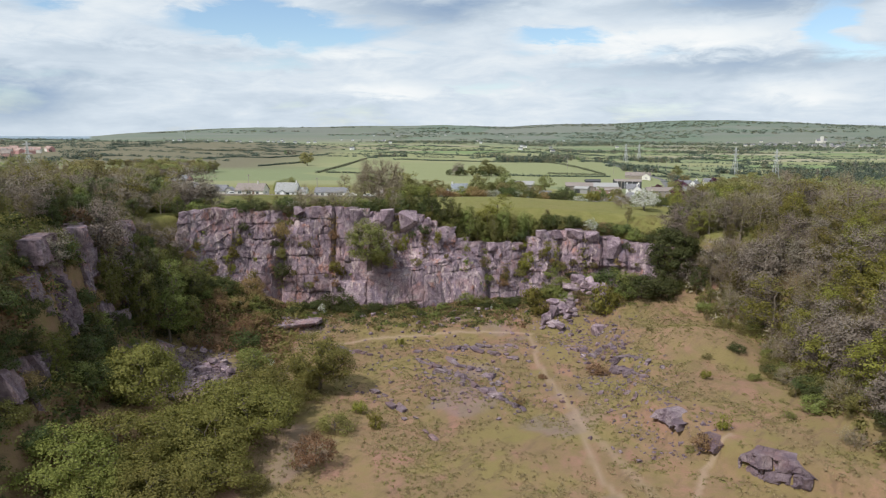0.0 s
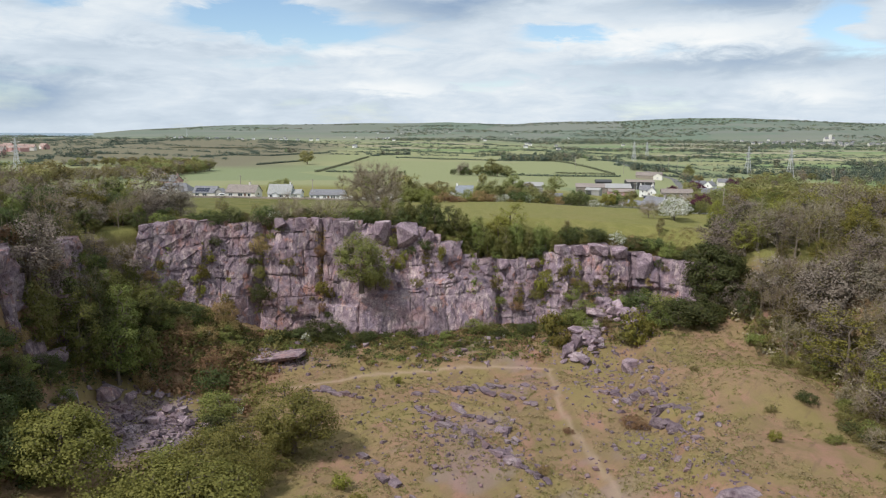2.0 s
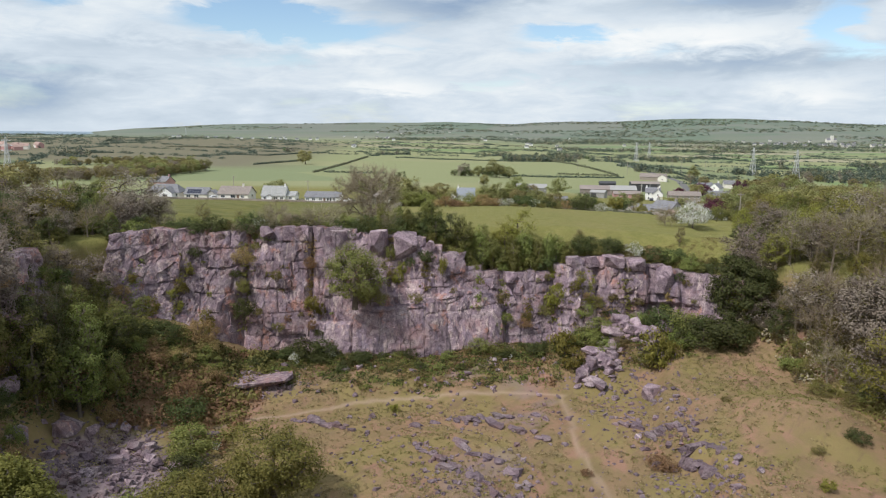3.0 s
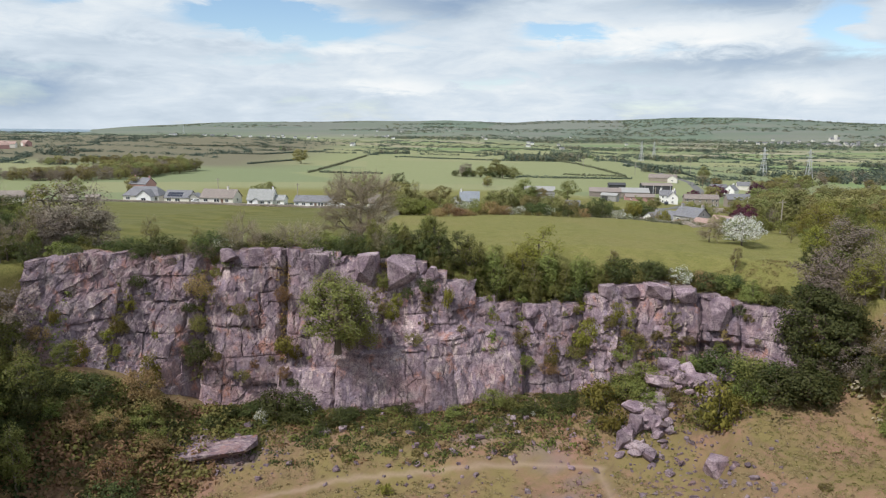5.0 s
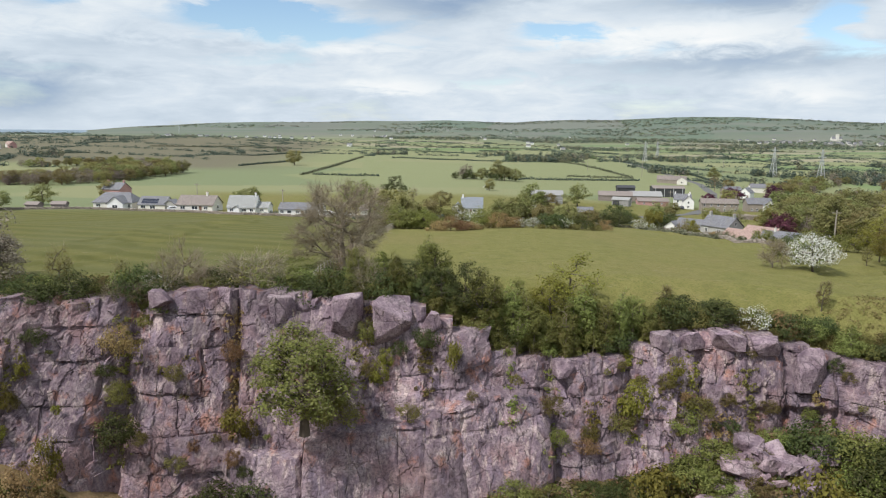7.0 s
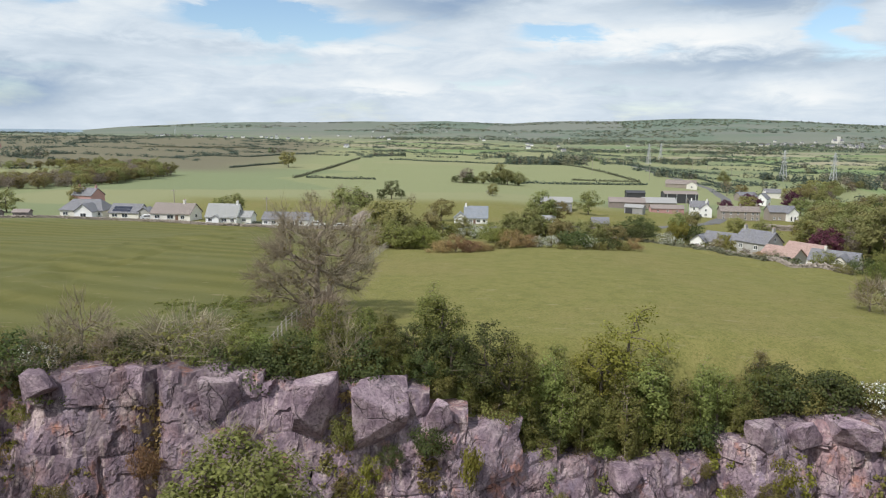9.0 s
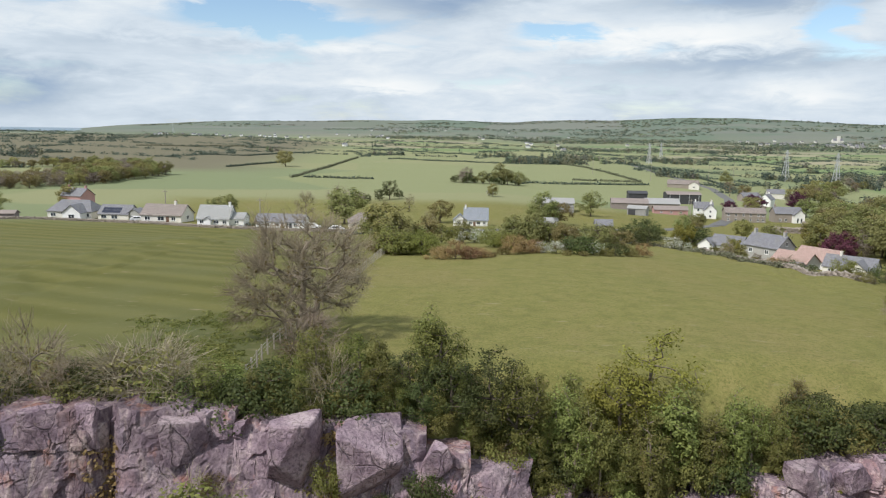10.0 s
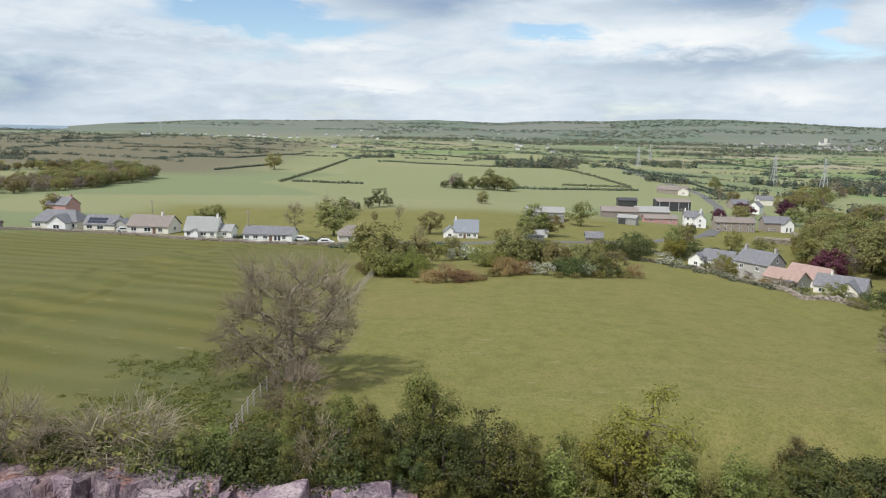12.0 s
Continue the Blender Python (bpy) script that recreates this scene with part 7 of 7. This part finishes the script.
for _x, _y, _h, _k in [(-10.4, 227.6, 5.6, "green"), (-8.6, 229.4, 3.2, "green"), (-6.0, 228.0, 3.0, "lime"), (-12.4, 229.6, 4.6, "olive"), (-5.0, 231, 3.4, "olive"), (-3.0, 219.8, 1.9, "rust"), (-0.6, 219.0, 2.1, "rust"), (1.8, 219.6, 2.0, "rust"), (3.6, 221.0, 1.6, "rust"), (5.4, 222.6, 1.6, "olive"), (-2.0, 223.0, 1.8, "olive"),
                       (7.4, 226.6, 2.0, "olive"), (9.4, 227.8, 2.4, "rust"), (11.8, 230.0, 2.4, "rust"), (13.2, 232.6, 2.2, "rust"), (1.2, 258, 6.0, "may"), (4.4, 261, 5.4, "may"), (-2.6, 256, 4.6, "green"), (7.6, 246.6, 4.6, "green"), (10.6, 247.6, 5.2, "may"), (12.6, 243.0, 5.2, "green"), (14.6, 247.0, 5.6, "may"), (17.0, 248.4, 6.0, "green"), (9.4, 239.0, 3.2, "lime"),
                       (14.8, 231.4, 3.4, "may"), (16.8, 229.4, 4.2, "may"), (19.0, 231.0, 4.6, "may"), (21.0, 229.6, 3.6, "dark"), (18.0, 226.0, 1.8, "olive"), (20.6, 225.4, 1.6, "olive"), (23.6, 231.4, 4.0, "may"), (25.4, 229.6, 2.2, "olive"), (27.6, 232.4, 3.6, "dark"), (30.6, 233.6, 2.8, "olive"), (33.0, 234.6, 1.8, "rust"), (-8, 238, 4.6, "green"), (-14.0, 234, 3.8, "olive"),
                       (20.6, 456, 5, "may"), (54, 272, 5.2, "may"), (52, 276, 4.8, "may"), (48, 284, 4.0, "dark"), (44, 288, 4.0, "dark"), (40, 290, 3.4, "olive"), (61, 263, 2.6, "yellow"), (60, 272, 2.4, "green"), (58, 246, 1.6, "olive"), (57.6, 238, 1.4, "rust"), (59, 235, 1.8, "bare"), (60, 228, 1.4, "dark"), (58.6, 252, 1.5, "green"), (57.4, 258, 2.0, "bare"), (30, 286, 4.6, "may"), (34, 289, 4.4, "may"), (27, 288, 4.0, "green"), (37, 286, 4.2, "green"), (47, 289, 4.6, "green"), (50, 296, 5.0, "dark"), (42, 296, 4.4, "green"), (62, 300, 5.0, "yellow"), (66, 304, 5.0, "dark"), (58, 310, 5.0, "green"), (61, 220, 3.4, "green"), (65, 216, 4.0, "dark"), (70, 217, 4.6, "green"), (60, 213, 3.0, "olive"), (74, 214, 5, "green")]:
    BUSHES[_k].put(_x, _y, _h * 1.05, R, 1.1)
for _x, _y in [(60.5, 204.5), (63.5, 203), (62, 207), (58, 200), (49.4, 188.6), (51.6, 187)]:
    TREES["green"].put(_x, _y, R.uniform(4, 6.5), R, 1.1)
for stock in (*TREES.values(), *BUSHES.values()):
    stock.close()


# ---- hedges, far woods, grass ----
def clumps(spots, size, count, leaf, rng, rows=False):
    """Leaf masses: each spot (x, y, z, half width, height) gets sprays spread over a ragged dome."""
    spots = np.asarray(spots, float)
    n = len(spots)
    c = np.repeat(spots, count, 0)
    d = rng.normal(size=(n * count, 3))
    d = d / np.linalg.norm(d, axis=1, keepdims=True)
    d[:, 2] = np.abs(d[:, 2]) * 0.98 + 0.02
    r = rng.uniform(0.55, 1.12, (n * count, 1))
    p = np.stack([c[:, 0] + d[:, 0] * r[:, 0] * c[:, 3], c[:, 1] + d[:, 1] * r[:, 0] * c[:, 3], c[:, 2] + d[:, 2] * r[:, 0] * c[:, 4]], 1)
    nrm = d + rng.normal(0, 0.35, d.shape) + np.array([0, 0, 0.3])
    return sprays(p, nrm, size, rng) if np.isscalar(size) else sprays(p, nrm, np.repeat(size, count)[:, None], rng)


HEDGES = [[(-98, 574), (-93, 693), (-90, 879)], [(-91, 580), (-68, 574), (-45, 569)], [(-57, 874), (-15, 841), (23, 819), (60, 801), (107, 805)], [(110, 821), (123, 765), (132, 692), (139, 627)], [(43, 567), (73, 577), (110, 596), (139, 606)], [(-167, 671), (-156, 712), (-141, 771)],
          [(-324, 889), (-292, 932), (-256, 1027), (-211, 1045)], [(-232, 820), (-194, 840), (-178, 920), (-154, 1000)], [(-99, 1141), (-4, 1063), (86, 948)], [(-60, 1320), (74, 1252), (172, 1260)], [(286, 1125), (372, 1216), (422, 1148), (430, 984)],
          [(196, 871), (209, 731), (203, 618)], [(36, 305), (45, 300), (52, 298), (69, 312), (86, 330)], [(-28, 289), (-12, 292), (4, 300)], [(-60, 312), (-40, 306)], [(90, 620), (140, 625)], [(-40, 305), (-30, 304)], [(-350, 710), (-322, 743)], [(62, 214), (56, 232), (55, 255), (52, 280), (40, 288)]]


def build_hedges():
    rng = np.random.default_rng(3)
    for k, pts in enumerate(HEDGES):
        x, y = along(pts, 1.1, rng, 0.3)
        z = ground_z(x, y)
        spots = np.stack([x, y, z, np.full(len(x), 1.0), rng.uniform(1.2, 2.3, len(x))], 1)
        near = float(np.min(y)) < 330
        spots[:, 4] *= 0.6 if near else 1.0
        v, f = clumps(spots, 0.36 if near else 0.8, 60 if near else 18, None, rng)
        tagged(new("hedge", mesh_from("hedge", v, f, HAZE_TONES["dark" if k % 3 else "olive"])), "clipped dark green field hedge", "hedge", "field hedges", "stuff")


build_hedges()


def build_far_land():
    rng = np.random.default_rng(9)
    # hedges round the far parcels
    m = 60000
    az, r = np.radians(rng.uniform(-36, 36, m)), 520 * (3700 / 520) ** rng.random(m)
    x, y = r * np.sin(az), 60 + r * np.cos(az)
    _, gap = parcels(x, y)
    keep = (gap < 3 + r * 0.004) & (y > 560) & (r < 1700) & ~((np.abs(x + 20) < 190) & (y < 900)) & (grain(x, y, 90, 6) > -0.35)
    x, y, r1 = x[keep], y[keep], r[keep]
    far = np.stack([x, y, ground_z(x, y), 1.6 + r1 * 0.0026, rng.uniform(1.5, 3.6, len(x))], 1)
    v, f = clumps(far, 0.75 + r1 * 0.0004, 20, None, rng)
    tagged(new("far_hedgerows", mesh_from("far_hedgerows", v, f, HAZE_TONES["dark"])), "dark hedgerows between far fields", "hedgerow", kind="stuff")
    # woods
    m = 34000
    az, r = np.radians(rng.uniform(-36, 36, m)), 470 * (4300 / 470) ** rng.random(m)
    x, y = r * np.sin(az), 60 + r * np.cos(az)
    dens = 0.9 * grain(x * 0.8, y * 0.45, 130, 14) + 0.5 * grain(x, y, 45, 15)
    dens = np.where(r > 1000, 1.1 * grain(x * 0.30, y * 0.62, 130, 14) + 0.45 * grain(x * 0.5, y, 60, 15), dens)
    want = np.interp(np.degrees(az), [-36, -22, -10, 4, 10, 16, 36], [0.75, 0.75, 0.75, 0.62, 0.36, 0.2, 0.12])
    want = want + 0.5 * ramp(700, 520, r) - 0.3 * ramp(1100, 1800, r)
    keep = (dens > want + 0.12 * ramp(1100, 1500, r)) & ~((np.abs(x + 30) < 200) & (y < 800)) & ~((x > 140) & (x < 330) & (y < 900) & (y > 640) & (grain(x, y, 30, 2) < 0.55)) & ~((np.abs(x - 150) < 80) & (y < 640))
    x, y, r1 = x[keep], y[keep], r[keep]
    r1 = np.hypot(x, y)
    grown = np.where(((x < -150) & (y < 700) & (x > -350)) | ((np.abs(x - 25) < 45) & (y < 640)), 1.55, 1.0)
    kind = (grain(x, y, 35, 4) * 0.9 + rng.normal(0, 0.4, len(x)))
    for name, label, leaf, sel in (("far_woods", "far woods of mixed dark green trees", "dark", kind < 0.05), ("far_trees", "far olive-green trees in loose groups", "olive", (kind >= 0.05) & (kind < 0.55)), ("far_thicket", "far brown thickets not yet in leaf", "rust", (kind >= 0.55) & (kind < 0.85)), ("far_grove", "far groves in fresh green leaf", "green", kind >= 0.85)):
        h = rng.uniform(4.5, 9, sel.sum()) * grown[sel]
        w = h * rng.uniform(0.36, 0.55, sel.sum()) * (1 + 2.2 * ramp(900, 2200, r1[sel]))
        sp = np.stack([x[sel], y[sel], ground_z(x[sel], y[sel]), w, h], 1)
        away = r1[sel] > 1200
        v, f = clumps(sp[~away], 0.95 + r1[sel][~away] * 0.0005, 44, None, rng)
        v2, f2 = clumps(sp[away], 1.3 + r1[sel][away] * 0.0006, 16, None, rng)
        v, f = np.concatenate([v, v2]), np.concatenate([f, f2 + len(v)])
        tagged(new(name, mesh_from(name, v, f, HAZE_TONES[leaf])), label, "woodland", kind="stuff")


build_far_land()


def undergrowth():
    """Brambles and saplings that fill the wooded slopes."""
    rng = np.random.default_rng(12)
    for name, leaf, n, region, label in (("undergrowth", "olive", 900, (46, 70, 70, 152), "olive undergrowth of brambles below trees"), ("undergrowth", "twig", 500, (47, 72, 70, 152), "brown leafless undergrowth below trees"),
                                         ("undergrowth", "dark", 900, (-64, -38, 58, 142), "dark green undergrowth on the quarry side"), ("undergrowth", "olive", 700, (-64, -37, 58, 142), "olive undergrowth on the quarry side"), ("undergrowth", "rust", 300, (-52, -36, 58, 136), "rusty brambles on the quarry side"), ("undergrowth", "olive", 260, (-46, -26, 112, 138), "olive scrub on the talus below the cliff"), ("undergrowth", "rust", 240, (-46, -26, 112, 138), "rusty scrub on the talus below the cliff")):
        x0, x1, y0, y1 = region
        x, y = rng.uniform(x0, x1, n), rng.uniform(y0, y1, n)
        keep = (y < cliff_base_y(x) - 0.5) & ~((x > -46) & (x < -30) & (y > 95) & (y < 115)) & (grain(x, y, 7, 3 + len(leaf)) > -0.35)
        if x0 > 0:
            keep &= x > np.interp(y, [70, 80, 100, 115, 130, 142], [46, 46, 49.5, 51, 48, 45])
        x, y = x[keep], y[keep]
        sp = np.stack([x, y, ground_z(x, y) - 0.1, rng.uniform(0.8, 1.7, len(x)), rng.uniform(0.7, 2.2, len(x))], 1)
        v, f = clumps(sp, 0.34, 46, None, rng)
        tagged(new(name, mesh_from(name, v, f, LEAF[leaf])), label, "undergrowth", kind="stuff")
    x = rng.uniform(-40, 44, 1700)
    y = cliff_base_y(x) - rng.uniform(0.0, 11.5, 1700) * rng.random(1700) ** 0.5
    sp = np.stack([x, y, ground_z(x, y) - 0.1, rng.uniform(0.6, 1.5, 1700), rng.uniform(0.2, 0.7, 1700)], 1)
    for leaf, sel in (("dark", slice(0, 560)), ("green", slice(560, 1000)), ("olive", slice(1000, 1500)), ("rust", slice(1500, 1700))):
        v, f = clumps(sp[sel], 0.26, 46, None, rng)
        tagged(new("ground_ivy", mesh_from("ground_ivy", v, f, LEAF[leaf])), "low leafy ground cover along the cliff foot", "ground cover", kind="stuff")


undergrowth()


def nettles():
    """Dark weeds standing in drifts round the foot of the big bare tree."""
    rng = np.random.default_rng(23)
    x = np.concatenate([rng.normal(-19.5, 4.4, 520), rng.normal(-25, 3.0, 200), rng.normal(-13, 3.0, 160)])
    y = np.concatenate([rng.normal(159.5, 4.2, 520), rng.normal(172, 2.2, 200), rng.normal(157, 2.0, 160)])
    keep = grain(x, y, 3.5, 6) > -0.2
    x, y = x[keep], y[keep]
    sp = np.stack([x, y, ground_z(x, y) - 0.05, rng.uniform(0.3, 0.8, len(x)), rng.uniform(0.08, 0.3, len(x))], 1)
    for leaf, sel in (("green", slice(0, None, 2)), ("mid", slice(1, None, 2))):
        v, f = clumps(sp[sel], 0.15, 40, None, rng)
        tagged(new("nettles", mesh_from("nettles", v, f, LEAF[leaf])), "drifts of green nettles in the mown field", "weeds", kind="stuff")


nettles()


def ivy():
    """Creepers that hang in the joints and along the ledges of the cliff."""
    rng = np.random.default_rng(19)
    runs = [(-31.6, 2, 16, 1.0), (-21.7, 4, 16, 0.5), (-40.6, 1, 14, 0.7), (9.1, 1, 9, 0.8), (17.3, 2, 10, 0.9), (-10.2, 6, 14, 0.9), (-9.0, 12, 16, 0.6), (-3.6, 8, 13, 0.7), (4.6, 5, 10, 0.6), (23.5, 4, 11, 0.7), (29.4, 3, 9, 0.9), (36, 5, 8, 0.6), (-26.0, 8, 12, 0.5), (-46, 3, 14, 0.9), (13, 2, 6, 0.6), (21, 2, 8, 1.0), (26, 2, 6, 1.4)]
    for k, (s, z0, z1, w) in enumerate(runs):
        n = int((z1 - z0) * 5 * (0.6 + w))
        ss, zz = s + rng.normal(0, w * 0.6, n), rng.uniform(z0, z1, n)
        x, y, z = cliff_face(ss, zz, np.full(n, 0.05))
        sp = np.stack([x, y, z - 0.2, rng.uniform(0.2, 0.55, n), rng.uniform(0.2, 0.6, n)], 1)
        v, f = clumps(sp, 0.19, 22, None, rng)
        tagged(new("creeper", mesh_from("creeper", v, f, LEAF[("olive", "rust", "olive", "mid", "yellow")[k % 5]])), "creeper hanging in a joint of the cliff", "creeper", "creepers on the cliff", "stuff")
    x = rng.uniform(-50, -30, 320)
    y = np.minimum(rng.uniform(118, 136, 320), cliff_base_y(x) - 0.4)
    sp = np.stack([x, y, ground_z(x, y) - 0.1, rng.uniform(0.8, 1.7, 320), rng.uniform(0.4, 1.1, 320)], 1)
    for leaf, sel in (("olive", slice(0, 140)), ("rust", slice(140, 220)), ("dark", slice(220, 320))):
        v, f = clumps(sp[sel], 0.28, 46, None, rng)
        tagged(new("talus_scrub", mesh_from("talus_scrub", v, f, LEAF[leaf])), "low scrub on the talus at the cliff corner", "scrub", kind="stuff")


ivy()


def far_house(x, y, turn, wall, roof, size, label):
    h = start("far_house", x, y, turn, label, "house", "far houses")
    part("wall", prism_bm(10 * size, 7 * size, 4.2 * size, 7.2 * size), wall, h)
    part("roof", roof_bm(10 * size, 7 * size, 4.2 * size, 7.2 * size), roof, h)


_r = random.Random(77)
for _i in range(34):
    far_house(-445 + _r.uniform(-38, 38), 735 + _r.uniform(-55, 55), _r.uniform(0, 180), WALL_BRICK if _i % 2 else WALL_CREAM, ROOF_RED if _i % 3 else ROOF_BROWN, 1.0, "far red-roofed house in a housing estate")
for _i in range(22):
    _a, _d = math.radians(_r.uniform(-21, -10)), _r.uniform(1500, 2600)
    far_house(_d * math.sin(_a), 60 + _d * math.cos(_a), _r.uniform(-30, 30), WALL_WHITE, ROOF_GREY, 0.95, "far white house on the ridge")
for _i in range(26):
    _a, _d = math.radians(_r.uniform(-9, 14)), _r.uniform(1200, 3200)
    far_house(_d * math.sin(_a), 60 + _d * math.cos(_a), _r.uniform(-30, 30), WALL_WHITE if _i % 2 else WALL_CREAM, ROOF_GREY, 0.9, "far white farmhouse among fields")
for _i in range(44):
    _a, _d = math.radians(27 + _r.gauss(0, 2.6)), 2600 + _r.gauss(0, 180)
    far_house(_d * math.sin(_a), 60 + _d * math.cos(_a), _r.uniform(-30, 30), WALL_CREAM if _i % 3 else WALL_GREY, ROOF_GREY, 1.15, "far pale house in a distant town")
_c = start("far_church", 1313, 2556, 0, "far pale stone church with tower in a distant town", "church")
part("nave", prism_bm(34, 14, 9, 16), WALL_CREAM, _c)
part("roof", roof_bm(34, 14, 9, 16), ROOF_GREY, _c)
part("tower", box_bm(8, 8, 24, (0, -6, 12)), WALL_CREAM, _c)


def tussocks(n, region, seed, leaf, label, wide=(0.25, 0.7), high=(0.12, 0.35), cut=0.15):
    """Low domes of fine blades in drifts."""
    rng = np.random.default_rng(seed)
    x0, x1, y0, y1 = region
    x, y = rng.uniform(x0, x1, n), rng.uniform(y0, y1, n)
    keep = (rough(x, y, 7, seed, 3) + rng.normal(0, 0.15, n) > cut) & (np.maximum(near_line(x, y, PATH_A, 1.0), near_line(x, y, PATH_B, 1.0)) < 0.2) & (y < cliff_base_y(x) + (60 if y0 > 140 else -0.5))
    x, y = x[keep], y[keep]
    sp = np.stack([x, y, ground_z(x, y) - 0.03, rng.uniform(*wide, len(x)), rng.uniform(*high, len(x))], 1)
    v, f = clumps(sp, 0.15, 16, None, rng)
    tagged(new("grass", mesh_from("grass", v, f, leaf)), label, "grass", kind="stuff")


TUFT_DRY = leaf_material("grass_dry", (0.22, 0.165, 0.09), (0.34, 0.26, 0.145), 0.3, 0.0)
TUFT_GREEN = leaf_material("grass_green", (0.165, 0.15, 0.055), (0.27, 0.235, 0.09), 0.3, 0.0)
tussocks(11000, (-32, 50, 66, 140), 31, TUFT_DRY, "dry straw-coloured grass tussocks on the quarry floor", (0.2, 0.6), (0.1, 0.32), 0.0)
tussocks(10000, (-40, 50, 66, 142), 32, TUFT_GREEN, "green turf tussocks on the quarry floor", (0.2, 0.65), (0.1, 0.34), 0.05)
tussocks(2600, (-60, -38, 70, 140), 34, TUFT_DRY, "rough dry grass on the quarry slope", (0.4, 0.9), (0.2, 0.5), -0.2)
tussocks(3200, (-50, 48, 146, 158), 35, TUFT_GREEN, "rough grass along the cliff edge", (0.3, 0.8), (0.15, 0.4), -0.3)
